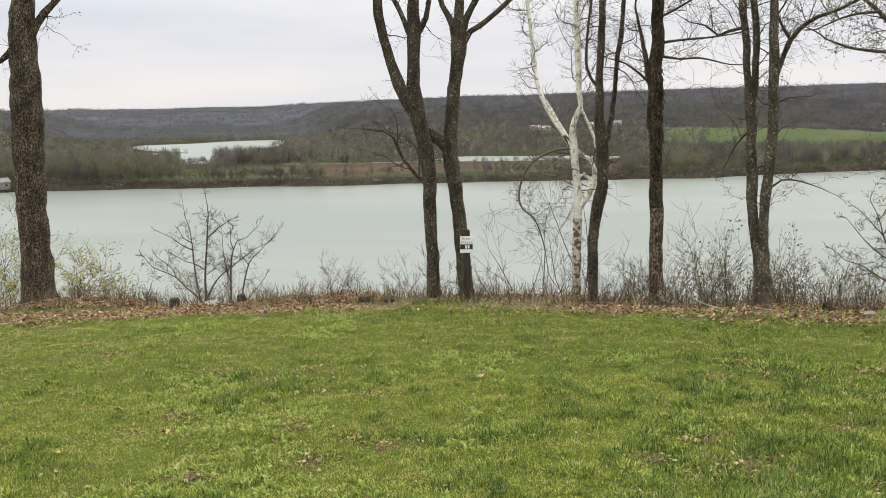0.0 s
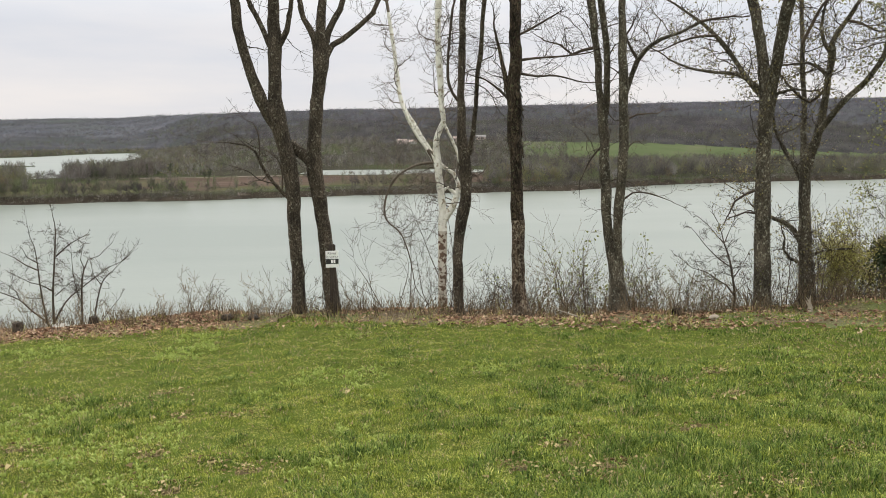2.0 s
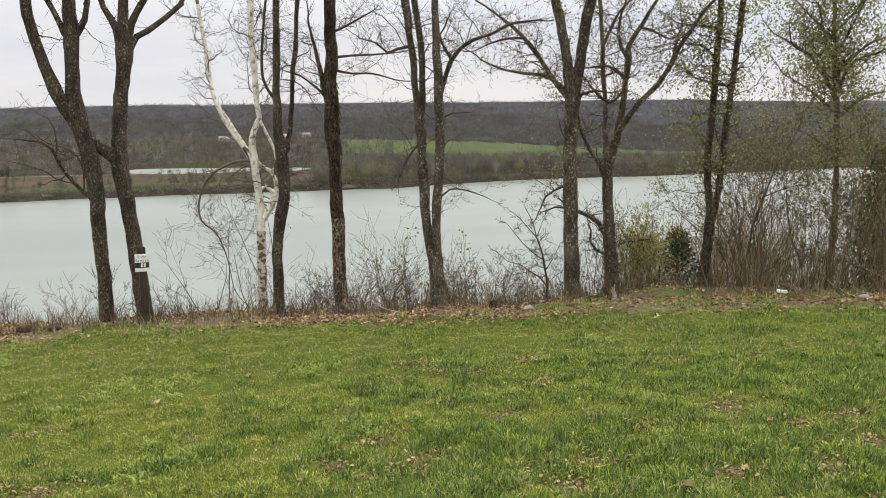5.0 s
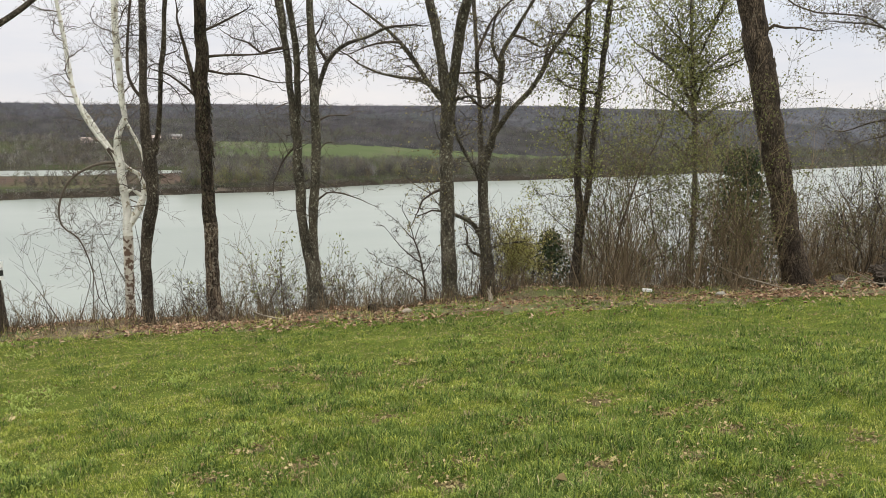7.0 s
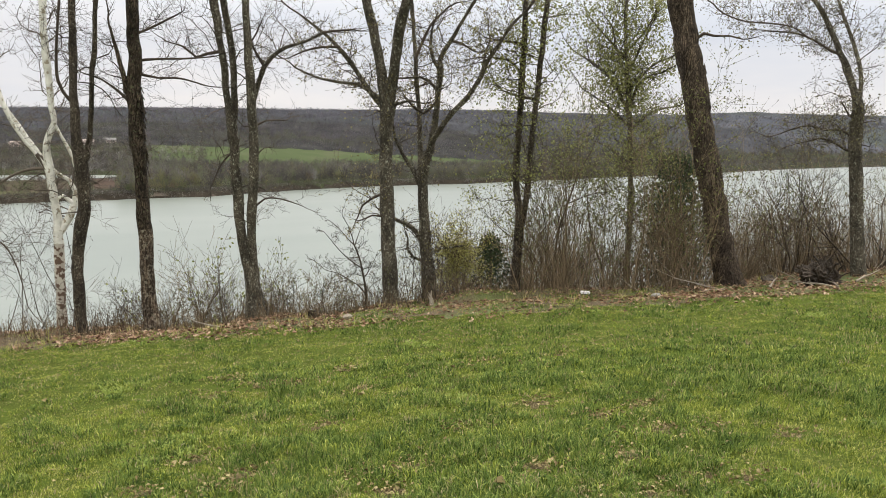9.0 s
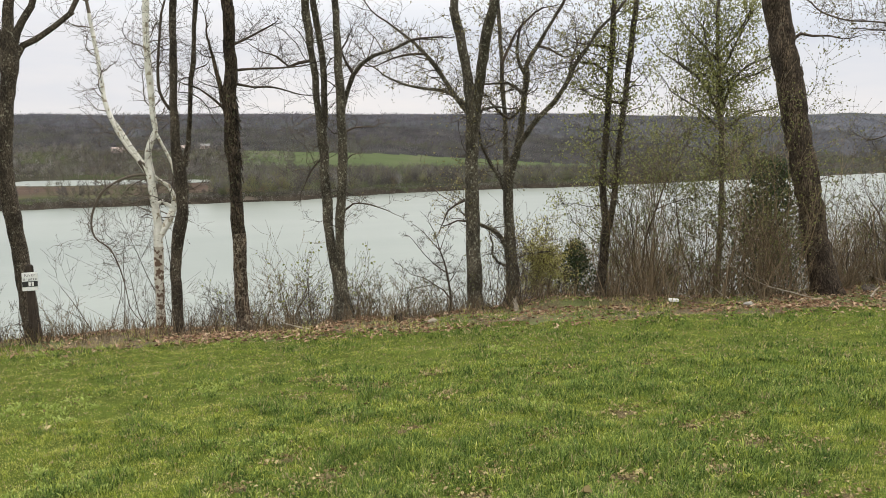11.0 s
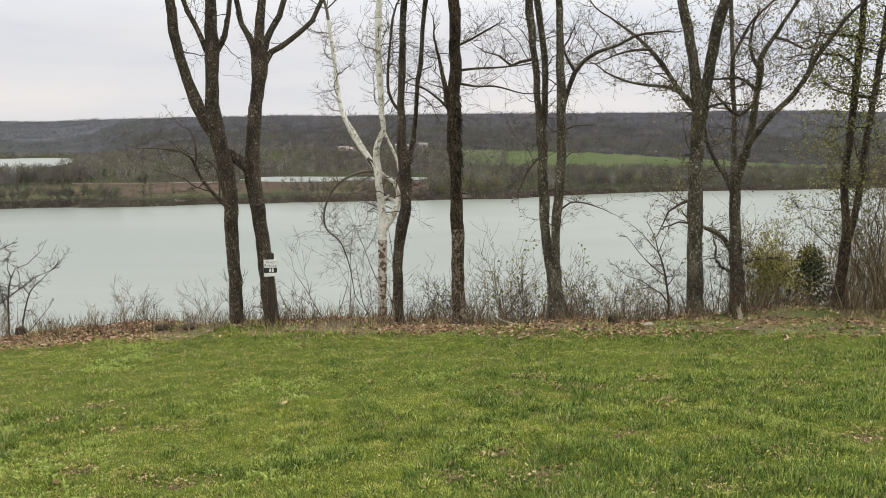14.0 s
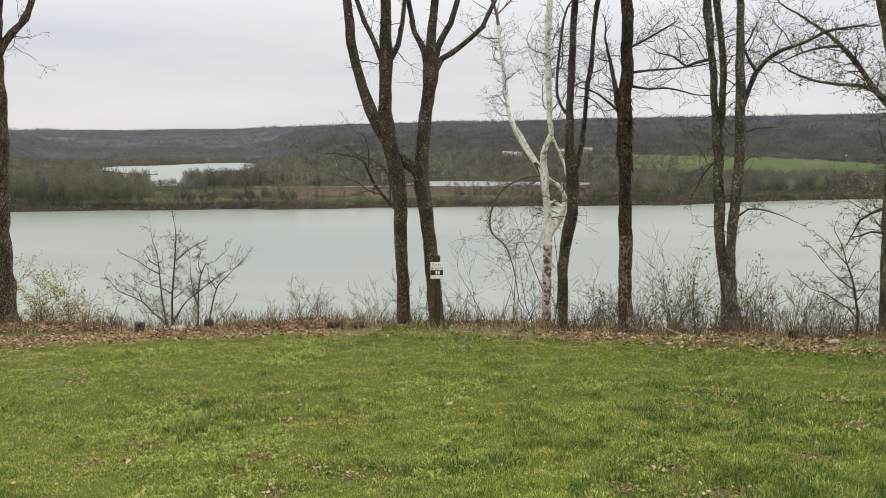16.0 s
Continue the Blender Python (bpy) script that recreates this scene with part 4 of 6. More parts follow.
# ---- the trees along the edge: across, up, radius for each limb ----
LEFT_OAK = dict(base=(-6.383, 12.803, -1.26), limbs=[
    [(0.0,0.0,0.331), (-0.01,0.23,0.26), (-0.01,0.69,0.229), (-0.01,1.31,0.218), (-0.01,2.2,0.217), (0.04,3.06,0.226), (0.05,3.74,0.207), (0.07,4.33,0.178), (0.11,4.83,0.159)],
    [(0.17,4.25,0.079), (0.29,4.42,0.064), (0.45,4.64,0.055), (0.63,4.87,0.045)],
    [(-0.03,4.12,0.059), (-0.19,3.9,0.044), (-0.42,3.75,0.03), (-0.72,3.68,0.02)],
])
FORKED_WALNUT = dict(base=(-0.130, 12.110, -1.1), limbs=[])
FORKED_WALNUT["limbs"].append([(0.0,0.0,0.111), (-0.0,0.49,0.093), (-0.03,1.18,0.092), (-0.04,1.76,0.1), (-0.07,2.18,0.108), (-0.15,2.59,0.112), (-0.22,2.91,0.125), (-0.25,3.24,0.096), (-0.25,3.63,0.092), (-0.23,3.95,0.101), (-0.24,4.27,0.084), (-0.23,4.51,0.08)])
FORKED_WALNUT["limbs"].append([(-0.19,2.79,0.108), (-0.35,3.0,0.092), (-0.47,3.28,0.083), (-0.57,3.56,0.075), (-0.66,3.88,0.071), (-0.73,4.19,0.067), (-0.75,4.52,0.068)])
FORKED_WALNUT["limbs"].append([(-0.22,3.87,0.059), (-0.32,3.99,0.046), (-0.41,4.23,0.038), (-0.56,4.52,0.034)])
FORKED_WALNUT["limbs"].append([(-0.22,3.91,0.059), (-0.14,4.03,0.05), (-0.06,4.17,0.042), (0.01,4.51,0.034)])
FORKED_WALNUT["limbs"].append([(-0.08,1.78,0.034), (-0.2,1.89,0.03), (-0.31,2.02,0.027), (-0.4,2.14,0.025), (-0.49,2.3,0.023), (-0.57,2.49,0.02), (-0.69,2.57,0.016), (-0.83,2.59,0.012), (-0.97,2.61,0.008)])
FORKED_WALNUT["limbs"].append([(-0.5,2.41,0.013), (-0.49,2.6,0.011), (-0.51,2.75,0.009), (-0.57,2.88,0.006), (-0.68,2.93,0.004)])
FORKED_WALNUT["limbs"].append([(-0.19,1.93,0.014), (-0.19,2.21,0.012), (-0.26,2.38,0.01), (-0.39,2.49,0.008), (-0.54,2.53,0.005)])
FORKED_WALNUT["limbs"].append([(-0.4,2.14,0.01), (-0.47,2.07,0.008), (-0.58,2.06,0.006), (-0.65,2.02,0.004)])
SIGN_WALNUT = dict(base=(0.405, 12.298, -1.15), limbs=[])
SIGN_WALNUT["limbs"].append([(0.0,-0.0,0.121), (-0.02,0.06,0.113), (-0.09,0.76,0.107), (-0.14,1.37,0.102), (-0.21,1.88,0.11), (-0.26,2.3,0.11), (-0.24,2.71,0.102), (-0.21,3.12,0.093), (-0.16,3.53,0.098), (-0.12,3.85,0.119), (-0.12,4.17,0.077), (-0.09,4.59,0.064)])
SIGN_WALNUT["limbs"].append([(-0.17,3.92,0.064), (-0.21,4.14,0.055), (-0.27,4.27,0.043), (-0.36,4.42,0.038), (-0.4,4.59,0.039)])
SIGN_WALNUT["limbs"].append([(-0.08,3.97,0.06), (-0.02,4.21,0.051), (0.06,4.37,0.047), (0.19,4.58,0.043)])
SIGN_WALNUT["limbs"].append([(-0.09,3.81,0.06), (-0.03,3.92,0.051), (0.04,4.05,0.043), (0.18,4.13,0.038), (0.39,4.29,0.038), (0.67,4.54,0.034)])
SIGN_WALNUT["limbs"].append([(-0.62,2.65,0.076), (-0.52,2.55,0.081), (-0.41,2.47,0.085), (-0.27,2.33,0.085)])
WHITE_SYCAMORE = dict(base=(2.057, 12.239, -1.24), limbs=[])
WHITE_SYCAMORE["limbs"].append([(-0.0,0.0,0.083), (-0.02,0.58,0.065), (-0.01,1.27,0.069), (-0.01,1.69,0.06), (-0.05,2.11,0.056), (-0.07,2.37,0.06), (-0.08,2.49,0.056), (-0.1,2.74,0.051), (-0.04,2.92,0.043), (0.01,3.05,0.038), (-0.02,3.35,0.043), (-0.04,3.76,0.051), (-0.06,4.16,0.047), (-0.06,4.65,0.047)])
WHITE_SYCAMORE["limbs"].append([(-0.06,2.32,0.056), (-0.17,2.55,0.047), (-0.29,2.74,0.043), (-0.44,2.99,0.043), (-0.56,3.2,0.038), (-0.65,3.44,0.034), (-0.69,3.77,0.03), (-0.74,4.18,0.03), (-0.81,4.67,0.026)])
WHITE_SYCAMORE["limbs"].append([(-0.01,1.51,0.056), (0.13,1.74,0.056), (0.21,1.93,0.047), (0.23,2.11,0.034), (0.17,2.26,0.03), (0.02,2.35,0.03), (-0.07,2.43,0.03)])
WHITE_SYCAMORE["limbs"].append([(-0.04,1.99,0.026), (0.07,2.05,0.026), (0.19,1.96,0.03)])
WHITE_SYCAMORE["limbs"].append([(0.01,3.02,0.026), (0.09,2.86,0.021), (0.2,2.63,0.021), (0.24,2.43,0.017)])
WHITE_SYCAMORE["limbs"].append([(-0.14,2.43,0.021), (-0.29,2.42,0.021), (-0.5,2.35,0.017), (-0.75,2.16,0.017), (-0.89,1.82,0.015), (-0.86,1.54,0.013), (-0.66,1.35,0.011), (-0.53,1.0,0.009), (-0.47,0.66,0.007)])
WHITE_SYCAMORE["limbs"].append([(-0.56,3.2,0.026), (-0.52,3.07,0.026), (-0.38,2.82,0.021), (-0.23,2.62,0.021)])
DARK_MAPLE = dict(base=(2.14, 11.61, -1.09), limbs=[
    [(0.052, 0.03, 0.108), (0.040, 0.10, 0.079), (0.027, 0.55, 0.078), (0.026, 0.97, 0.074), (0.066, 1.38, 0.086), (0.113, 1.60, 0.090), (0.143, 1.87, 0.077), (0.137, 2.19, 0.093), (0.106, 2.44, 0.085), (0.080, 2.75, 0.064), (0.078, 2.99, 0.060), (0.081, 3.38, 0.052), (0.092, 3.77, 0.052), (0.099, 4.16, 0.047), (0.117, 4.58, 0.047)],
    [(0.175, 2.42, 0.056), (0.228, 2.60, 0.036), (0.267, 2.99, 0.032), (0.297, 3.38, 0.028), (0.334, 3.77, 0.032), (0.364, 4.16, 0.028), (0.401, 4.58, 0.031)],
    [(0.050, 3.15, 0.024), (-0.040, 3.27, 0.020), (-0.100, 3.41, 0.020), (-0.110, 3.64, 0.020), (-0.080, 4.02, 0.016), (-0.040, 4.41, 0.016)],
])
SHAGGY_HICKORY = dict(base=(2.95, 11.02, -1.0), limbs=[])
SHAGGY_HICKORY["limbs"].append([(0.016, 0.06, 0.172), (0.016, 0.14, 0.124), (-0.013, 0.33, 0.103), (-0.029, 0.53, 0.095), (-0.034, 0.93, 0.091), (-0.047, 1.33, 0.094), (-0.059, 1.72, 0.090), (-0.072, 2.12, 0.086), (-0.096, 2.50, 0.093), (-0.104, 2.89, 0.100), (-0.112, 3.27, 0.092), (-0.090, 3.64, 0.084), (-0.102, 4.02, 0.080), (-0.106, 4.42, 0.076)])
SHAGGY_HICKORY["limbs"].append([(-0.157, 2.98, 0.043), (-0.217, 3.31, 0.035), (-0.277, 3.57, 0.028), (-0.357, 3.94, 0.016)])
SHAGGY_HICKORY["limbs"].append([(-0.157, 3.05, 0.024), (-0.307, 3.20, 0.016), (-0.497, 3.34, 0.012), (-0.677, 3.40, 0.008)])
SHAGGY_HICKORY["limbs"].append([(-0.047, 3.59, 0.020), (0.183, 3.62, 0.016), (0.533, 3.64, 0.012), (0.873, 3.68, 0.008)])
SHAGGY_HICKORY["limbs"].append([(-0.037, 3.42, 0.020), (0.193, 3.38, 0.014), (0.473, 3.38, 0.012), (0.823, 3.29, 0.008), (1.093, 3.29, 0.006)])
SHAGGY_HICKORY["limbs"].append([(-0.067, 3.92, 0.020), (0.103, 4.00, 0.016), (0.373, 4.15, 0.012)])
TWIN_MAPLE = dict(base=(4.3, 10.78, -0.96), limbs=[])
TWIN_MAPLE["limbs"].append([(0.021, -0.01, 0.252), (0.016, 0.09, 0.185), (0.001, 0.27, 0.142), (-0.014, 0.48, 0.114), (-0.092, 0.88, 0.082), (-0.170, 1.28, 0.066), (-0.200, 1.67, 0.074), (-0.226, 2.07, 0.070), (-0.240, 2.46, 0.062), (-0.265, 2.80, 0.073), (-0.319, 3.11, 0.046), (-0.350, 3.60, 0.046), (-0.405, 3.98, 0.050), (-0.460, 4.39, 0.053)])
TWIN_MAPLE["limbs"].append([(-0.230, 2.84, 0.046), (-0.220, 3.11, 0.046), (-0.216, 3.60, 0.042), (-0.268, 3.98, 0.042), (-0.335, 4.39, 0.042)])
TWIN_MAPLE["limbs"].append([(0.002, 0.64, 0.070), (-0.015, 0.96, 0.066), (-0.025, 1.28, 0.062), (-0.013, 1.67, 0.066), (0.018, 2.07, 0.065), (0.026, 2.45, 0.065), (0.014, 2.84, 0.061), (-0.001, 3.22, 0.061), (-0.019, 3.60, 0.057), (-0.034, 3.97, 0.049), (-0.045, 4.38, 0.045)])
TWIN_MAPLE["limbs"].append([(0.022, 3.09, 0.044), (0.072, 3.23, 0.036), (0.122, 3.37, 0.032), (0.182, 3.54, 0.032), (0.292, 3.68, 0.028), (0.482, 3.81, 0.024), (0.732, 3.89, 0.020), (0.982, 4.02, 0.020)])
TWIN_MAPLE["limbs"].append([(0.171, 3.57, 0.024), (0.061, 3.75, 0.016), (0.021, 3.87, 0.012), (0.101, 4.00, 0.012)])
TWIN_MAPLE["limbs"].append([(-0.342, 3.73, 0.024), (-0.552, 3.69, 0.020), (-0.692, 3.64, 0.016), (-0.852, 3.77, 0.012), (-1.032, 3.82, 0.008)])
TWIN_MAPLE["limbs"].append([(0.036, 1.66, 0.016), (0.166, 1.76, 0.012), (0.376, 1.75, 0.010), (0.616, 1.67, 0.006)])
TWIN_MAPLE["limbs"].append([(-0.232, 2.44, 0.016), (-0.412, 2.22, 0.012), (-0.532, 1.96, 0.008)])
TWIN_MAPLE["limbs"].append([(0.034, 2.73, 0.016), (0.194, 2.82, 0.012), (0.454, 2.83, 0.008)])
PALE_OAK = dict(base=(6.29, 10.42, -0.88), limbs=[])
PALE_OAK["limbs"].append([(0.0,0.0,0.17), (-0.01,0.21,0.127), (-0.02,0.55,0.114), (-0.05,1.14,0.109), (-0.07,1.64,0.109), (-0.08,2.14,0.1), (-0.08,2.63,0.1), (-0.06,2.96,0.121), (-0.12,3.28,0.075), (-0.18,3.68,0.071), (-0.25,3.99,0.067), (-0.36,4.48,0.059)])
PALE_OAK["limbs"].append([(-0.05,2.88,0.083), (-0.0,3.2,0.075), (0.06,3.6,0.075), (0.11,4.0,0.076), (0.23,4.49,0.072)])
PALE_OAK["limbs"].append([(-0.12,2.96,0.05), (-0.27,3.14,0.042), (-0.45,3.39,0.033), (-0.61,3.63,0.034), (-0.78,3.83,0.029), (-0.94,3.99,0.025), (-1.18,4.18,0.017), (-1.38,4.33,0.013)])
PALE_OAK["limbs"].append([(-0.16,3.08,0.033), (-0.45,3.27,0.025), (-0.82,3.33,0.021), (-1.1,3.39,0.017), (-1.39,3.52,0.011)])
PALE_OAK["limbs"].append([(-0.75,3.81,0.021), (-0.98,3.81,0.017), (-1.22,3.76,0.013), (-1.47,3.65,0.008)])
PALE_OAK["limbs"].append([(-0.16,1.7,0.021), (-0.3,1.63,0.017), (-0.42,1.54,0.015), (-0.49,1.37,0.01)])
PALE_OAK["limbs"].append([(-0.14,1.38,0.017), (-0.28,1.39,0.013), (-0.44,1.32,0.008)])
PALE_OAK["limbs"].append([(-0.03,2.92,0.025), (0.08,3.02,0.021), (0.25,3.06,0.017), (0.45,3.03,0.013)])
CROOKED_OAK = dict(base=(7.0, 10.45, -0.91), limbs=[])
CROOKED_OAK["limbs"].append([(0.0,0.0,0.167), (-0.01,0.21,0.122), (-0.03,0.52,0.105), (-0.07,0.96,0.095), (-0.1,1.39,0.078), (-0.13,1.91,0.078), (-0.11,2.12,0.086), (-0.03,2.35,0.065), (0.04,2.63,0.056), (0.08,2.93,0.052), (0.11,3.26,0.043), (0.14,3.58,0.052), (0.13,3.71,0.039), (0.18,3.84,0.035), (0.31,4.04,0.03), (0.45,4.29,0.026), (0.63,4.57,0.022)])
CROOKED_OAK["limbs"].append([(-0.13,2.04,0.06), (-0.17,2.42,0.043), (-0.18,2.84,0.039), (-0.23,3.34,0.035), (-0.26,3.84,0.035), (-0.29,4.24,0.03), (-0.32,4.58,0.031)])
CROOKED_OAK["limbs"].append([(0.13,3.57,0.035), (0.02,3.74,0.026), (-0.02,3.98,0.022), (0.01,4.2,0.017)])
CROOKED_OAK["limbs"].append([(-0.03,2.4,0.052), (0.05,2.56,0.047), (0.18,2.76,0.039), (0.35,2.97,0.039), (0.55,3.18,0.039), (0.69,3.39,0.035), (0.8,3.64,0.035), (0.96,3.88,0.026), (1.12,4.13,0.022), (1.36,4.37,0.017)])
CROOKED_OAK["limbs"].append([(0.77,3.58,0.026), (0.8,3.84,0.017), (0.87,4.01,0.013), (0.84,4.17,0.009)])
CROOKED_OAK["limbs"].append([(-0.15,1.82,0.043), (-0.25,2.04,0.034), (-0.36,2.21,0.03), (-0.46,2.37,0.026), (-0.55,2.57,0.022), (-0.58,2.74,0.017)])
CROOKED_OAK["limbs"].append([(-0.12,0.94,0.039), (-0.22,1.13,0.035), (-0.36,1.26,0.035), (-0.5,1.3,0.026), (-0.59,1.37,0.017)])
CROOKED_OAK["limbs"].append([(-0.11,0.68,0.026), (-0.26,0.74,0.022), (-0.35,0.87,0.017), (-0.34,1.03,0.013)])
CROOKED_OAK["limbs"].append([(0.01,0.79,0.026), (0.17,0.88,0.017), (0.47,0.92,0.013)])
CROOKED_OAK["limbs"].append([(0.11,3.24,0.026), (-0.04,3.41,0.022), (-0.17,3.46,0.017), (-0.51,3.44,0.013)])
CROOKED_OAK["limbs"].append([(0.06,3.09,0.022), (-0.12,2.93,0.017), (-0.33,3.09,0.017)])
CROOKED_OAK["limbs"].append([(0.29,4.0,0.022), (0.45,3.96,0.017), (0.62,3.86,0.013)])
CROOKED_OAK["limbs"].append([(-0.25,3.71,0.022), (-0.13,4.0,0.022), (-0.01,4.24,0.017), (0.24,4.49,0.013)])
SPLIT_OAK = dict(base=(8.18, 9.83, -0.83), limbs=[
    [(0.0,0.0,0.116), (0.0,0.27,0.089), (0.01,0.53,0.08), (0.04,0.89,0.079), (0.04,1.33,0.057), (-0.02,1.84,0.057), (0.0,2.27,0.052), (0.02,2.78,0.048), (0.04,3.29,0.048), (0.07,3.87,0.044), (0.08,4.54,0.04)],
    [(0.05,1.02,0.057), (0.1,1.24,0.053), (0.16,1.68,0.048), (0.2,2.28,0.044), (0.24,2.78,0.044), (0.29,3.29,0.044), (0.34,3.86,0.044), (0.39,4.53,0.04)],
    [(0.04,3.45,0.022), (-0.15,3.66,0.018), (-0.37,3.69,0.013)],
    [(0.05,3.91,0.018), (-0.25,3.95,0.013), (-0.5,3.99,0.009)],
    [(0.27,3.08,0.022), (0.03,3.12,0.018), (-0.23,3.2,0.013)],
])
BUDDING_TREE = dict(base=(11.46, 10.59, -1.1), limbs=[])
BUDDING_TREE["limbs"].append([(0.0,-0.0,0.07), (0.01,0.58,0.059), (0.03,1.1,0.054), (0.01,2.13,0.048), (-0.05,3.15,0.048), (-0.12,3.94,0.037), (-0.17,4.53,0.032), (-0.18,5.24,0.027)])
BUDDING_TREE["limbs"].append([(-0.05,3.15,0.032), (-0.22,3.55,0.027), (-0.41,3.9,0.021), (-0.72,4.1,0.016)])
BUDDING_TREE["limbs"].append([(-0.06,3.3,0.032), (0.04,3.64,0.027), (0.22,3.89,0.021), (0.46,3.96,0.016)])
BUDDING_TREE["limbs"].append([(-0.12,3.84,0.027), (-0.28,4.24,0.021), (-0.4,4.74,0.016)])
BUDDING_TREE["limbs"].append([(-0.12,3.94,0.027), (0.06,4.33,0.021), (0.27,4.82,0.016)])
BUDDING_TREE["limbs"].append([(-0.04,2.99,0.027), (-0.44,3.37,0.021), (-0.85,3.65,0.013)])
BUDDING_TREE["limbs"].append([(-0.04,2.94,0.027), (0.35,3.27,0.021), (0.7,3.36,0.013)])
BUDDING_TREE["limbs"].append([(-0.08,3.5,0.027), (-0.57,4.03,0.021), (-1.03,4.33,0.013)])
BUDDING_TREE["limbs"].append([(-0.09,3.64,0.027), (0.31,4.08,0.021), (0.65,4.24,0.013)])
BUDDING_TREE["limbs"].append([(-0.13,4.19,0.021), (-0.54,4.64,0.016), (-0.85,4.99,0.011)])
BUDDING_TREE["limbs"].append([(-0.14,4.34,0.021), (0.18,4.72,0.016), (0.4,5.15,0.011)])
BUDDING_TREE["limbs"].append([(0.01,2.24,0.027), (-0.36,2.59,0.016), (-0.77,2.79,0.011)])
BUDDING_TREE["limbs"].append([(-0.0,2.44,0.027), (0.33,2.75,0.016), (0.7,3.0,0.011)])
LEANING_OAK = dict(base=(10.53, 7.64, -0.55), limbs=[
    [(0.02,0.0,0.279), (-0.01,0.11,0.218), (-0.1,0.49,0.187), (-0.2,0.91,0.177), (-0.28,1.32,0.173), (-0.37,1.74,0.172), (-0.46,2.15,0.181), (-0.55,2.56,0.185), (-0.63,2.97,0.186), (-0.72,3.38,0.182), (-0.8,3.79,0.178), (-0.89,4.19,0.179), (-0.97,4.6,0.171)],
    [(-0.65,3.68,0.026), (-0.54,3.76,0.022), (-0.39,3.72,0.017), (-0.16,3.71,0.013), (0.01,3.66,0.009)],
    [(-0.54,3.15,0.052), (-0.51,3.2,0.039), (-0.51,3.26,0.026)],
])
EDGE_OAK = dict(base=(12.44, 6.71, -0.63), limbs=[])
EDGE_OAK["limbs"].append([(0.0,0.09,0.142), (-0.03,0.39,0.113), (-0.08,0.99,0.099), (-0.16,1.84,0.094), (-0.2,2.43,0.094), (-0.19,2.8,0.084), (-0.28,3.09,0.056), (-0.38,3.38,0.052), (-0.49,3.64,0.042), (-0.6,3.89,0.042), (-0.72,4.14,0.038), (-0.91,4.44,0.033)])
EDGE_OAK["limbs"].append([(-0.19,2.76,0.035), (-0.18,3.26,0.032), (-0.26,3.59,0.029), (-0.36,3.88,0.026), (-0.48,4.17,0.024), (-0.57,4.42,0.020)])
EDGE_OAK["limbs"].append([(-0.49,3.6,0.024), (-0.61,3.65,0.020), (-0.77,3.76,0.017), (-0.97,3.88,0.015), (-1.17,3.95,0.012), (-1.49,3.99,0.009)])
EDGE_OAK["limbs"].append([(-0.93,3.85,0.012), (-1.18,4.04,0.012), (-1.5,4.12,0.012), (-1.92,4.19,0.012), (-2.27,4.35,0.012), (-2.43,4.51,0.012)])
EDGE_OAK["limbs"].append([(-0.19,2.16,0.023), (-0.31,2.16,0.020), (-0.47,2.27,0.017), (-0.67,2.34,0.014), (-0.86,2.29,0.012), (-1.02,2.25,0.009)])
EDGE_OAK["limbs"].append([(-0.22,2.34,0.020), (-0.41,2.47,0.017), (-0.6,2.46,0.014), (-0.84,2.53,0.014), (-1.08,2.48,0.012), (-1.27,2.4,0.009)])
EDGE_OAK["limbs"].append([(-0.21,2.64,0.017), (-0.31,2.68,0.014), (-0.37,2.8,0.012), (-0.42,2.89,0.009)])


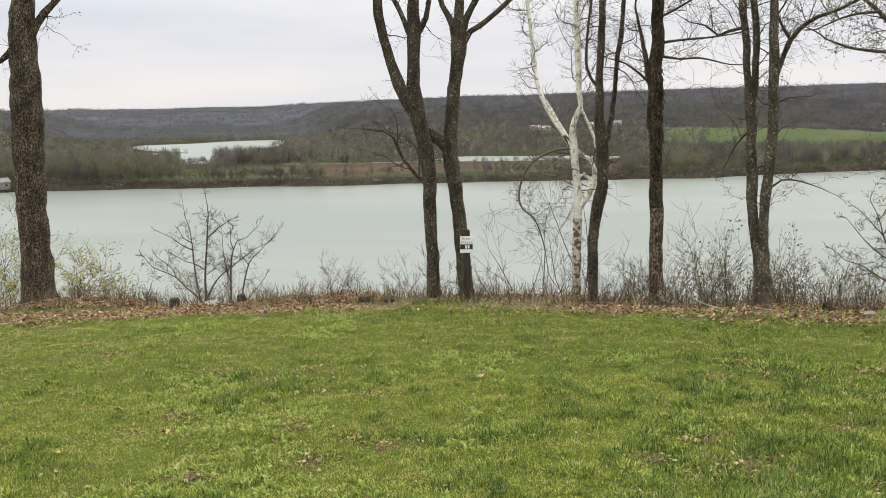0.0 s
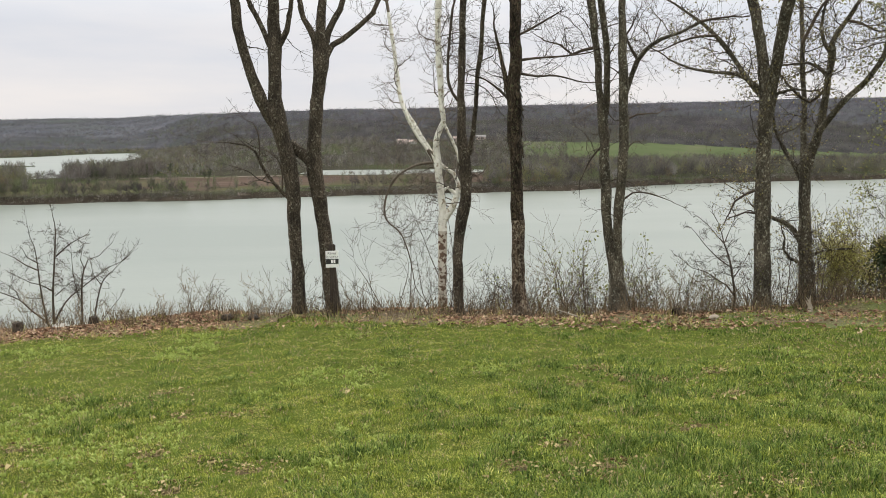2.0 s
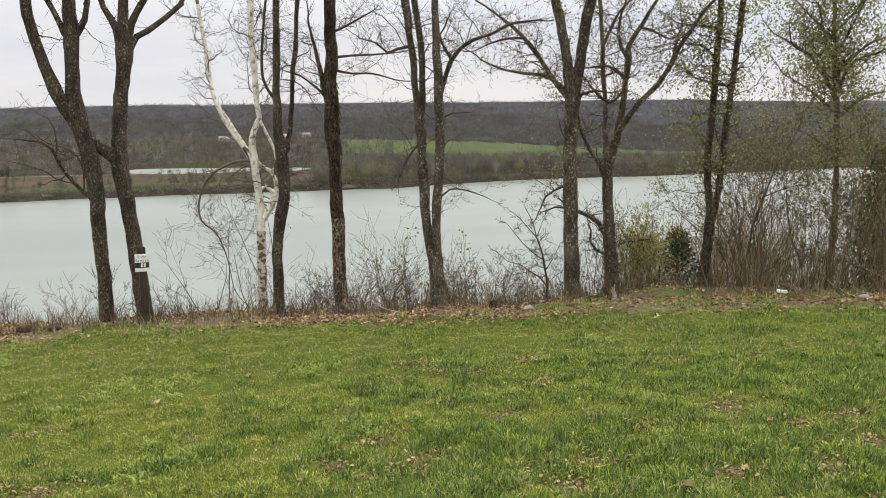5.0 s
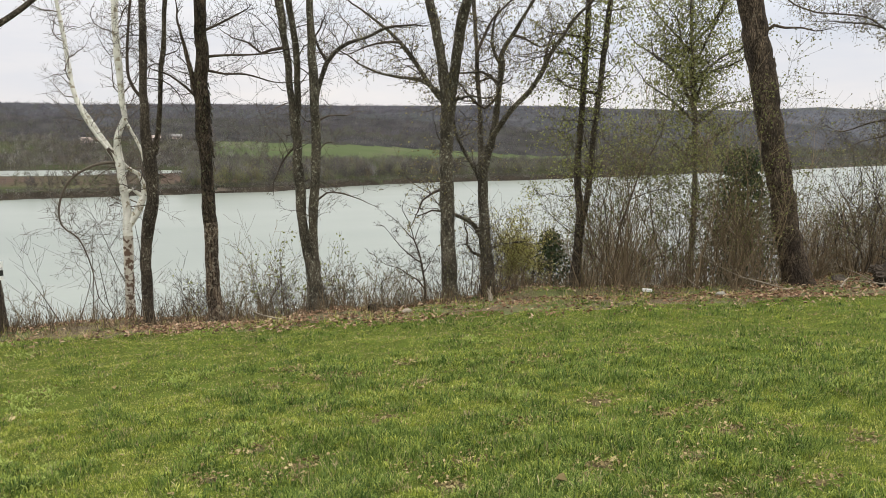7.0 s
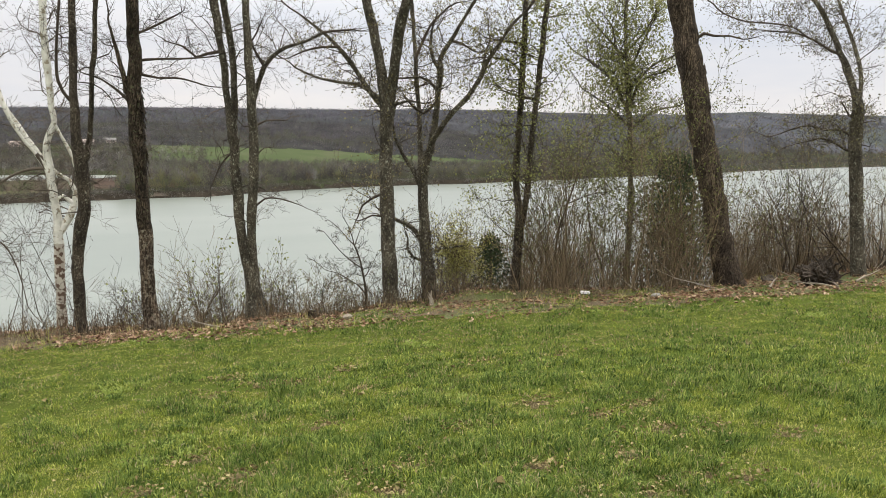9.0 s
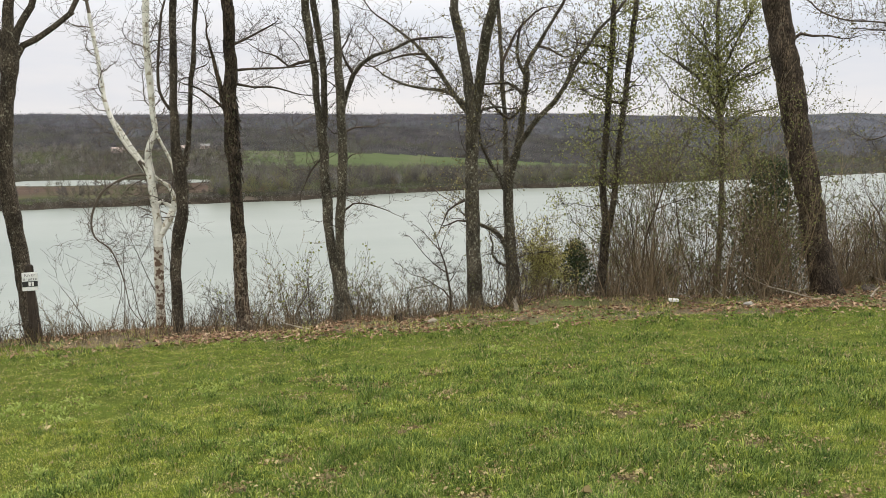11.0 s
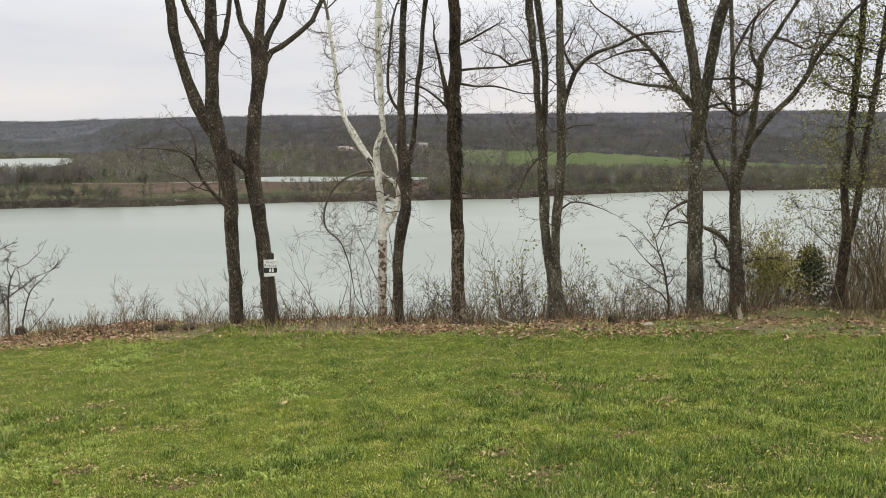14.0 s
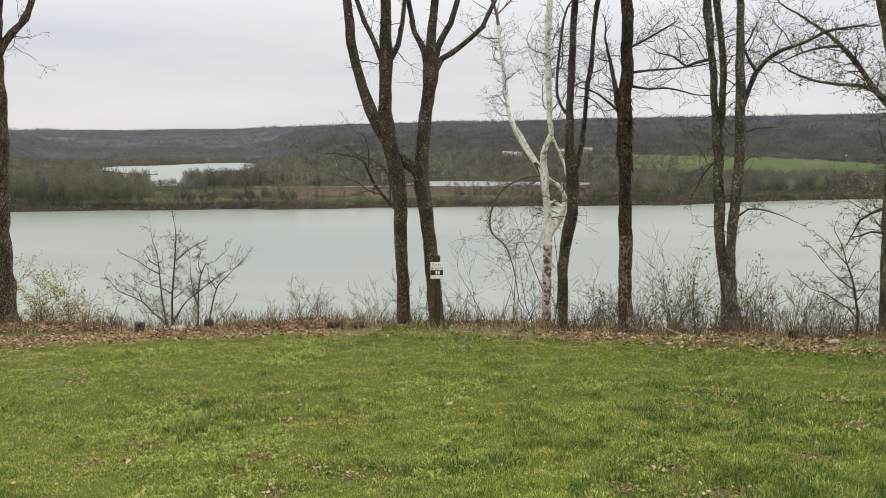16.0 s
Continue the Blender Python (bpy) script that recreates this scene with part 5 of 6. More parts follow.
def edge_tree(name, spec, seed, bark, label, twig=None, leaf=None, leaf_size=0.03, leaf_share=0.5, spray=1.0, rough=0.004, low_bark=None, up=0.05, lift=1.0, low_label="lower trunk with brown flaking bark", many=1, gnarl=0.006, reach=1.0):
    """A tree whose main limbs follow the given lines; smaller wood grows from them by chance, and above into a full crown."""
    rng = np.random.default_rng(seed)
    twig = twig or TWIG
    bx, by, bz = spec["base"]
    az = math.atan2(bx, by)
    across, away = np.array((math.cos(az), -math.sin(az), 0)), np.array((math.sin(az), math.cos(az), 0))
    top = new(name)
    top.location = (bx, by, bz)
    tips, fine, upper = [], Skin(), Skin()
    for n, limb in enumerate(spec["limbs"]):
        swing = 0 if n == 0 else rng.uniform(-0.35, 0.35)
        l = np.array(limb, float)
        span = np.hypot(l[:, 0] - l[0, 0], l[:, 1] - l[0, 1])
        swing *= min(1.0, max(0.0, span.max() - 0.7))
        p = l[:, :1] * across + l[:, 1:2] * np.array((0, 0, 1.0)) + (swing * span)[:, None] * away
        rows = np.column_stack([p, l[:, 2]])
        if n == 0:
            rows = np.vstack([[*(p[0] - (0, 0, 0.35)), l[0, 2] * 1.1], rows])
        c = spline(rows, 0.09)
        rad = np.maximum(c[:, 3], 0.003) * (1 + 0.02 * np.sin(np.arange(len(c)) * 0.7 + seed + n) + rng.normal(0, 0.02, len(c)))
        skin = Skin()
        skin.tube(c[:, :3], rad, 20 if rad.max() > 0.06 else 8)
        cut = None
        if n == 0 and low_bark:
            cut = int(len(c) * 0.36)
            low = Skin()
            low.tube(c[:cut + 1, :3], rad[:cut + 1], 20)
            part("lower_trunk", low.mesh("lower_trunk", low_bark, rough, gnarl), top, low_label)
            skin = Skin()
            skin.tube(c[cut:, :3], rad[cut:], 20)
        part("trunk" if n == 0 else "limb", skin.mesh("limb", twig if rad.max() < 0.0245 else bark, rough * min(1, rad.max() / 0.08), gnarl * min(1, rad.max() / 0.08)), top)
        # small wood along the limb
        length = np.linalg.norm(np.diff(c[:, :3], axis=0), axis=1).sum()
        thick = rad.mean()
        tall = c[:, 2].max() > 4.0
        count = int(spray * length * (1.8 if thick > 0.06 else 6.0 if thick > 0.02 else 8.0))
        for _ in range(count):
            i = int(rng.uniform(0.45 if n == 0 else 0.15, 1.0) * (len(c) - 1))
            side = rng.normal(0, 1, 3)
            side[2] = abs(side[2]) * 0.6
            side /= np.linalg.norm(side)
            big = rng.random() < 0.3
            grow(fine, rng, c[i, :3], side, reach * rng.uniform(0.22, 0.6) * (1.6 if big else 0.9), min(rad[i] * 0.35, 0.009 if big else 0.0055), 2 if big else 1, tips, up, 0.66, (3, 6), 4)
        # the crown above, and fine ends
        d = c[-1, :3] - c[-3, :3]
        d /= np.linalg.norm(d)
        if tall and rad[-1] > 0.03:
            grow(upper, rng, c[-1, :3] - d * 0.05, d * 0.75 + np.array((0, 0, 0.5)), 4.5 * lift, rad[-1], 3, [], 0.08, 0.2, (3, 4), 8)
        elif rad[-1] < 0.06:
            grow(fine, rng, c[-1, :3], d, reach * min(1.0, 0.45 * length), max(rad[-1], 0.006), 2, tips, up, 0.28, (3, 5), 4)
    if upper.verts:
        part("crown_wood", upper.mesh("crown_wood", bark), top, kind="stuff")
    part("crown", fine.mesh("crown", twig), top, kind="stuff")
    if leaf and tips:
        keep = [t + rng.normal(0, 0.05 if many > 1 else 0.0, 3) for t in tips for _ in range(many) if rng.random() < leaf_share]
        part("foliage", leaf_mesh("foliage", rng, keep, leaf_size, leaf), top, "small opening spring leaves", kind="stuff")
    return tagged(top, label, "tree", group="trees along the bluff edge")


edge_tree("oak_tree", LEFT_OAK, 1, RUGGED_BARK, "stout oak with deeply furrowed brown bark", leaf=BUD, leaf_share=0.3, rough=0.008, gnarl=0.011)
edge_tree("walnut_tree", FORKED_WALNUT, 2, BARK, "forked dark-barked tree leaning over the river", spray=0.85)
edge_tree("walnut_tree", SIGN_WALNUT, 3, BARK, "dark-barked tree with spreading fork behind the sign post", spray=0.5)
edge_tree("sycamore_tree", WHITE_SYCAMORE, 4, WHITE_BARK, "white-barked sycamore with a looped limb, leafless", twig=PALE_TWIG, spray=2.1, low_bark=FLAKED_BARK, rough=0.003, leaf=SEED, leaf_size=0.022, leaf_share=0.12)
edge_tree("maple_tree", DARK_MAPLE, 5, BARK, "slender dark tree forking beside the white sycamore", spray=1.0)
hickory = edge_tree("hickory_tree", SHAGGY_HICKORY, 6, BROWN_BARK, "straight trunk with shaggy peeling brown bark", spray=1.3, rough=0.006, low_bark=PEELED_BARK, low_label="lower trunk with pale peeling bark")
edge_tree("maple_tree", TWIN_MAPLE, 7, PALE_BARK, "twin-stemmed lichened tree from one flared base", spray=1.8, leaf=BUD, leaf_size=0.025, leaf_share=0.1)
edge_tree("oak_tree", PALE_OAK, 8, PALE_BARK, "grey lichened oak with wide low limbs in bud", spray=2.0, leaf=OAK_LEAF, leaf_size=0.033, leaf_share=0.9)
edge_tree("oak_tree", CROOKED_OAK, 9, PALE_BARK, "crooked many-limbed oak in early bud", spray=2.2, leaf=OAK_LEAF, leaf_size=0.034, leaf_share=0.9)
edge_tree("oak_tree", SPLIT_OAK, 10, BARK, "two slim dark stems splitting from one base", spray=2.4, leaf=SHOOT, leaf_size=0.04, leaf_share=0.7, many=3)
edge_tree("poplar_tree", BUDDING_TREE, 12, PALE_BARK, "slim tree crowned with fresh pale-green leaves", spray=2.4, leaf=SHOOT, leaf_size=0.043, leaf_share=0.9, rough=0.002, many=3, up=0.1)
edge_tree("oak_tree", LEANING_OAK, 13, WORN_BARK, "thick leaning oak trunk with rugged brown bark", spray=0.12, rough=0.008, gnarl=0.012)
edge_tree("oak_tree", EDGE_OAK, 14, PALE_BARK, "grey oak with arching limbs at the lawn's edge", spray=2.8, leaf=BUD, leaf_size=0.03, leaf_share=0.8, many=2)


def bark_flakes():
    rng = np.random.default_rng(61)
    line = np.array(SHAGGY_HICKORY["limbs"][0])
    az = math.atan2(*SHAGGY_HICKORY["base"][:2])
    for _ in range(34):
        z = rng.uniform(2.1, 3.2)
        a = rng.uniform(-0.9, 0.6) if rng.random() < 0.7 else rng.uniform(-3, 3)
        w, h, r = rng.uniform(0.02, 0.045), rng.uniform(0.06, 0.14), float(np.interp(z, line[:, 1], line[:, 2])) * 0.97
        u = float(np.interp(z, line[:, 1], line[:, 0]))
        cx, cy = u * math.cos(az), -u * math.sin(az)
        bm = bmesh.new()
        rows = []
        for v in (0.0, 0.5, 1.0):
            rr = r + 0.002 + 0.03 * (1 - v) ** 2
            rows.append([bm.verts.new((cx + math.cos(a + s * w / r) * (rr + t), cy + math.sin(a + s * w / r) * (rr + t), z + v * h)) for t in (0.0, 0.006) for s in (-0.5, 0.5)])
        for lo, hi in zip(rows, rows[1:]):
            for i, j in ((0, 1), (1, 3), (3, 2), (2, 0)):
                bm.faces.new((lo[i], lo[j], hi[j], hi[i]))
        part("bark_flake", bm_mesh("bark_flake", bm, BROWN_BARK), hickory)


bark_flakes()


# ---- bare saplings over the water: across and height above the bluff for each stem ----
def thin_stems(*lines):
    """Stems that thin out from the first radius given to a twig's."""
    return [[(u, h, r * (1 - 0.8 * i / (len(line) - 1))) for i, (u, h) in enumerate(line)] for r, line in lines]


BROAD_SAPLING = dict(base=(-3.96, 13.64, -1.55), limbs=thin_stems(
    (0.024, ((-0.06, 0.0), (-0.04, 0.19), (-0.03, 0.65), (0.03, 1.25), (0.07, 1.7), (0.05, 1.89))), (0.012, ((0.05, 1.28), (0.27, 1.47), (0.48, 1.58))), (0.011, ((-0.04, 0.74), (-0.2, 0.85), (-0.33, 0.89), (-0.54, 1.03))),
    (0.018, ((-0.09, 0.0), (-0.12, 0.17), (-0.17, 0.53), (-0.2, 0.88), (-0.21, 1.17), (-0.24, 1.49), (-0.29, 1.65))), (0.011, ((-0.22, 1.08), (-0.39, 1.18), (-0.53, 1.3), (-0.71, 1.4))), (0.009, ((-0.2, 1.19), (-0.36, 1.3), (-0.41, 1.43)))))
BROAD_SAPLING["limbs"] += thin_stems(
    (0.016, ((-0.07, 0.13), (-0.17, 0.27), (-0.34, 0.44), (-0.5, 0.63), (-0.69, 0.74), (-0.86, 0.83), (-0.97, 0.99))), (0.009, ((-0.5, 0.63), (-0.54, 0.77), (-0.79, 1.0))),
    (0.014, ((-0.02, 0.26), (0.15, 0.54), (0.3, 0.68), (0.51, 0.84), (0.76, 1.02), (1.02, 1.14))), (0.009, ((0.0, 0.65), (0.23, 0.84))))
UPRIGHT_SAPLING = dict(base=(-3.62, 13.74, -1.6), limbs=thin_stems(
    (0.019, ((0.0, 0.0), (0.02, 0.25), (0.04, 0.8), (0.09, 1.09), (0.16, 1.25), (0.33, 1.3))), (0.009, ((0.09, 1.12), (0.05, 1.25), (0.09, 1.44))), (0.012, ((0.03, 0.57), (-0.01, 0.64), (-0.07, 1.0), (-0.08, 1.45))), (0.01, ((0.04, 0.8), (0.16, 0.89), (0.35, 1.01)))))
LEANING_SAPLING = dict(base=(-3.46, 13.78, -1.6), limbs=thin_stems(
    (0.017, ((0.0, 0.0), (0.03, 0.23), (0.09, 0.56), (0.19, 0.88), (0.34, 1.03), (0.47, 1.16))), (0.012, ((0.06, 0.13), (0.21, 0.32), (0.44, 0.6))), (0.009, ((0.17, 0.82), (0.05, 1.02), (0.04, 1.15)))))
SPREADING_SAPLING = dict(base=(5.975, 10.661, -0.93), limbs=thin_stems(
    (0.02, ((0.0, -0.1), (0.02, 0.25), (-0.02, 0.51), (-0.08, 0.8), (-0.15, 0.98), (-0.19, 1.13), (-0.25, 1.29))), (0.012, ((0.01, 0.25), (-0.09, 0.38), (-0.24, 0.47), (-0.4, 0.57), (-0.57, 0.61), (-0.72, 0.73))), (0.007, ((-0.24, 0.47), (-0.4, 0.43), (-0.53, 0.41))),
    (0.01, ((-0.05, 0.65), (-0.2, 0.75), (-0.37, 0.91), (-0.5, 1.07), (-0.6, 1.19))), (0.008, ((-0.02, 0.48), (0.08, 0.64), (0.17, 0.83))), (0.008, ((-0.15, 0.98), (-0.1, 1.13), (-0.03, 1.32))), (0.008, ((-0.15, 0.98), (-0.26, 1.1), (-0.38, 1.24), (-0.5, 1.34))), (0.007, ((0.01, 0.27), (0.13, 0.41), (0.25, 0.49)))))
edge_tree("sapling", BROAD_SAPLING, 21, TWIG, "bare spreading sapling against the water", spray=1.5, rough=0.0, gnarl=0.003, reach=0.42)
edge_tree("sapling", UPRIGHT_SAPLING, 22, TWIG, "smaller bare sapling against the water", spray=1.5, rough=0.0, gnarl=0.003, reach=0.42)
edge_tree("sapling", LEANING_SAPLING, 34, TWIG, "smaller bare sapling against the water", spray=1.5, rough=0.0, gnarl=0.003, reach=0.42)
edge_tree("sapling", SPREADING_SAPLING, 26, TWIG, "small bare sapling with spreading branches beside the oaks", spray=1.6, rough=0.0, gnarl=0.003, reach=0.36)


# ---- bushes and saplings on the bluff ----
def bush(name, x, y, height, width, stems, seed, label, category="bush", twig=None, leaf=None, leaf_size=0.03, share=0.5, level=2, lean=0.0, r=0.009, sink=0.0, wild=0.34, kids=(4, 7), many=1, up=0.05):
    rng = np.random.default_rng(seed)
    top = new(name)
    z = float(ground_z(x, y)) - sink
    top.location = (x, y, z)
    tips = []
    for _ in range(stems):
        skin = Skin()
        d = np.array((rng.normal(lean, width / height * 0.55), rng.normal(0, width / height * 0.45), 1.0))
        d /= np.linalg.norm(d)
        p = np.array((rng.normal(0, width * 0.12), rng.normal(0, width * 0.12), -0.1))
        grow(skin, rng, p, d, height * rng.uniform(0.65, 1.0), r * rng.uniform(0.7, 1.3), level, tips, up, wild, kids, 5)
        part("stem", skin.mesh("stem", twig or TWIG), top)
    if leaf:
        keep = [t + rng.normal(0, 0.03 if many > 1 else 0.0, 3) for t in tips for _ in range(many) if rng.random() < share]
        part("foliage", leaf_mesh("foliage", rng, keep, leaf_size, leaf), top, kind="stuff")
    return tagged(top, label, category, group="bluff undergrowth")


def at(az, r):
    a = radians(az)
    return r * math.sin(a), r * math.cos(a)


def cedar(az, r, height, width, seed, n, leaf):
    rng = np.random.default_rng(seed)
    x, y = at(az, r)
    top = new("cedar_tree")
    top.location = (x, y, float(ground_z(x, y)))
    skin = Skin()
    skin.tube([(0, 0, -0.2), (0.02, 0, height * 0.5), (0, 0.02, height)], [0.05, 0.03, 0.006], 8)
    f = rng.uniform(0.03, 1.0, n) ** 0.8
    a = rng.uniform(0, 2 * math.pi, n)
    reach = width * 0.5 * (1.03 - f) ** 0.45 * np.sqrt(rng.uniform(0.05, 1, n)) * (1 + 0.28 * np.sin(a * 3 + f * 9 + seed) + 0.25 * np.sin(a * 5 + f * 23))
    places = np.stack([np.cos(a) * reach, np.sin(a) * reach, f * height], -1)
    part("trunk", skin.mesh("trunk", BARK), top)
    part("crown", leaf_mesh("crown", rng, places, leaf, EVERGREEN), top, "dense dark green sprays", kind="stuff")
    tagged(top, "small dark green cedar among bare brush", "tree", group="bluff undergrowth")


def undergrowth():
    bush("sapling", *at(-21.2, 15.4), 1.2, 0.6, 2, 23, "thin bare sapling below the lawn", "sapling", r=0.014, wild=0.35)
    bush("shrub", *at(-24.3, 15.6), 1.15, 0.9, 5, 24, "shrub with pale yellow-green young leaves", leaf=YOUNG, leaf_size=0.042, share=0.9, level=3, wild=0.35)
    bush("shrub", *at(-29.2, 15.9), 1.6, 1.2, 7, 25, "shrub with pale yellow-green young leaves", leaf=YOUNG, leaf_size=0.042, share=0.9, level=3, wild=0.35)
    bush("sapling", *at(8.4, 13.4), 2.1, 1.6, 4, 27, "thin bare shoots beside the sycamore", "sapling", level=2, r=0.009, lean=-0.3, wild=0.2, kids=(3, 5), up=0.1)
    bush("sapling", *at(6.4, 13.2), 1.2, 1.3, 3, 30, "thin bare shoots beside the sycamore", "sapling", level=2, r=0.008, lean=-0.3, wild=0.2, kids=(3, 5), up=0.1)
    bush("shrub", *at(35.7, 13.2), 1.0, 0.72, 10, 28, "bush hazed with ochre-green new leaves", twig=BRUSH, leaf=OCHRE_LEAF, leaf_size=0.028, share=0.8, level=3, wild=0.2, many=3, up=0.09)
    bush("shrub", *at(39.6, 14.2), 1.35, 0.6, 7, 31, "brown brush with a haze of olive leaves", twig=BRUSH, leaf=OLIVE_LEAF, leaf_size=0.028, share=0.7, level=3, wild=0.22, many=2, up=0.09)
    bush("shrub", *at(33.9, 14.2), 1.3, 0.7, 4, 33, "thin bare brush with first young leaves", leaf=YOUNG, leaf_size=0.024, share=0.35, level=3, wild=0.24)
    bush("shrub", *at(18.3, 12.3), 1.0, 0.9, 5, 34, "shrub with a few fresh green leaves", leaf=SHOOT, leaf_size=0.042, share=0.7, level=2, r=0.007)
    bush("shrub", *at(22.2, 12.2), 0.9, 0.6, 3, 35, "shrub with a few fresh green leaves", leaf=SHOOT, leaf_size=0.042, share=0.7, level=2, r=0.006)
    bush("shrub", *at(20.4, 12.3), 1.1, 0.9, 4, 29, "shrub with a few fresh green leaves", twig=PALE_TWIG, leaf=SHOOT, leaf_size=0.042, share=0.55, level=2, r=0.007)
    for k, (az, r, h, share) in enumerate(((42.3, 13.6, 4.2, 0.5), (45.2, 14.6, 3.4, 0.5), (46.2, 13.6, 2.8, 0.3), (49.2, 14.0, 3.6, 0.55), (50.6, 14.6, 3.0, 0.4), (44.0, 15.2, 3.0, 0.5), (56.8, 14.6, 2.1, 0.1), (58.2, 15.2, 2.2, 0.1))):
        bush("sapling", *at(az, r), h * 0.74, h * 0.24, 1, 300 + k, "tall slim sapling in the thicket with scattered young leaves", "sapling", level=3, r=0.022, leaf=OLIVE_LEAF, leaf_size=0.034, share=min(1, share * 1.8), kids=(6, 9), wild=0.24, many=4)
    for k, (az, r, h) in enumerate(((55.8, 14.6, 2.0), (57.0, 14.9, 2.2), (58.3, 14.5, 2.2), (59.6, 15.2, 2.3), (60.8, 14.8, 2.1), (61.9, 15.3, 2.4), (63.0, 15.0, 2.2))):
        bush("shrub", *at(az, r), h, h * 0.5, 4, 340 + k, "dark leafless thicket beside the leaning oak", r=0.012, level=2, kids=(3, 5), up=0.05, wild=0.3, leaf=BUD, leaf_size=0.026, share=0.5)
    for k, (az, r, h) in enumerate(((31.6, 12.3, 0.9), (32.8, 12.6, 1.2), (34.0, 12.5, 1.1), (34.9, 13.2, 1.3), (37.2, 13.4, 1.3))):
        bush("shrub", *at(az, r), h, h * 0.3, 4, 360 + k, "thin upright bare brush between the oaks", r=0.007, level=2, kids=(4, 6), up=0.1, wild=0.2, leaf=BUD, leaf_size=0.024, share=0.3)
    for k, (az, r) in enumerate(((14.6, 12.0), (16.5, 12.2), (18.9, 12.1), (22.9, 12.1), (24.2, 12.0), (25.6, 12.0), (27.0, 12.0), (28.2, 12.2), (30.5, 12.1), (33.2, 12.2))):
        bush("shrub", *at(az, r), 0.62, 0.7, 6, 380 + k, "low dense olive-brown brush below the edge", twig=BRUSH if k % 2 else None, r=0.005, level=2, kids=(4, 7), up=0.08, leaf=OLIVE_LEAF, leaf_size=0.024, share=0.4)
    cedar(38.0, 13.3, 1.0, 0.7, 31, 2400, 0.045)
    cedar(50.4, 14.3, 2.4, 1.4, 32, 3600, 0.07)
    # low brush in a ragged line just over the edge
    rng = np.random.default_rng(40)
    for k, az in enumerate(np.arange(-31, 39, 1.35)):
        az = az + rng.uniform(-0.5, 0.5)
        if rng.random() < (0.3 if az < 6 else 0.2):
            continue
        r = float(table(LAWN_EDGE, az)) + rng.uniform(0.1, 1.6)
        h = rng.uniform(0.3, 0.75) - (0.06 if az < -8 else 0) + (0.4 if 15 < az < 20.5 else 0.05 if az > 6 else 0)
        bush("shrub", *at(az, r), h, h * 0.8, int(rng.integers(5, 9)), 100 + k, "low leafless brush below the lawn's edge", twig=BRUSH if rng.random() < 0.6 else None, r=0.006, kids=(3, 6), up=0.1, leaf=BUD if rng.random() < 0.3 else None, leaf_size=0.022, share=0.3)
    # taller thicket toward the upstream side
    for k in range(58):
        az = rng.uniform(40.0, 67)
        r = float(table(LAWN_EDGE, az)) + rng.uniform(-0.3, 3.5)
        tall = rng.random() < (0.4 if az < 52 else 0.2)
        h = rng.uniform(2.0, 2.9) if tall else rng.uniform(0.9, 2.0)
        bush("shrub", *at(az, r), h, h * (0.22 if tall else 0.4), int(rng.integers(4, 7)), 200 + k, "tall brown leafless thicket stems", r=0.01, level=2, kids=(3, 5), up=0.08, wild=0.3, twig=BRUSH, leaf=OLIVE_LEAF if tall or rng.random() < 0.3 else BUD, leaf_size=0.028, share=0.6, many=2)


undergrowth()


def tangle():
    """Fine stalks and canes too many to count, rooted over the edge."""
    rng = np.random.default_rng(45)
    x1, y1 = scatter(rng, 4600, (40.5, 66), lambda d: table(LAWN_EDGE, d) - 0.1, lambda d: table(LAWN_EDGE, d) + 3.5)
    x3, y3 = scatter(rng, 2600, (53, 66), lambda d: table(LAWN_EDGE, d), lambda d: table(LAWN_EDGE, d) + 3.0)
    x1, y1 = np.append(x1, x3), np.append(y1, y3)
    x4, y4 = scatter(rng, 1300, (10, 41), lambda d: table(LAWN_EDGE, d) + 0.2, lambda d: table(LAWN_EDGE, d) + 2.2)
    x2, y2 = scatter(rng, 5200, (-31, 41), lambda d: table(LAWN_EDGE, d) + 0.0, lambda d: table(LAWN_EDGE, d) + 1.2)
    for name, x, y, tall, mat, label in (("cane_thicket", x1, y1, 1.05, BRUSH, "dense tangle of thin brown canes"), ("dead_stalks", x2, y2, 0.24, BRUSH, "thin dead stalks along the edge"), ("dead_stalks", x4, y4, 0.38, BRUSH, "thin brown stalks on the slope below the edge")):
        n = len(x)
        h = tall * rng.uniform(0.35, 1.3, n) ** 1.2
        p = np.stack([x, y, ground_z(x, y) - 0.05], -1)
        d = np.stack([rng.normal(0, 0.28, n), rng.normal(0, 0.28, n), np.ones(n)], -1) * h[:, None]
        bend = rng.normal(0, 0.12, (n, 3)) * h[:, None]
        side = np.stack([np.ones(n), rng.normal(0, 0.5, n), np.zeros(n)], -1) * rng.uniform(0.0018, 0.004, (n, 1))
        pts = [p, p + d * 0.4 + bend, p + d * 0.75 + bend * 0.7, p + d]
        v = np.stack([q + s * w for q, w in zip(pts, (1.0, 0.8, 0.6, 0.3)) for s in (side, -side)], 1).reshape(-1, 3)
        k = np.arange(n)[:, None] * 8
        f = np.concatenate([k + [[0, 1, 3, 2]], k + [[2, 3, 5, 4]], k + [[4, 5, 7, 6]]])
        tagged(new(name, mesh_of(name, v, f, [mat], smooth=False)), label, "undergrowth", kind="stuff")


tangle()


# ---- the sign on its post ----
SIGN_AT = (0.345, 11.75)


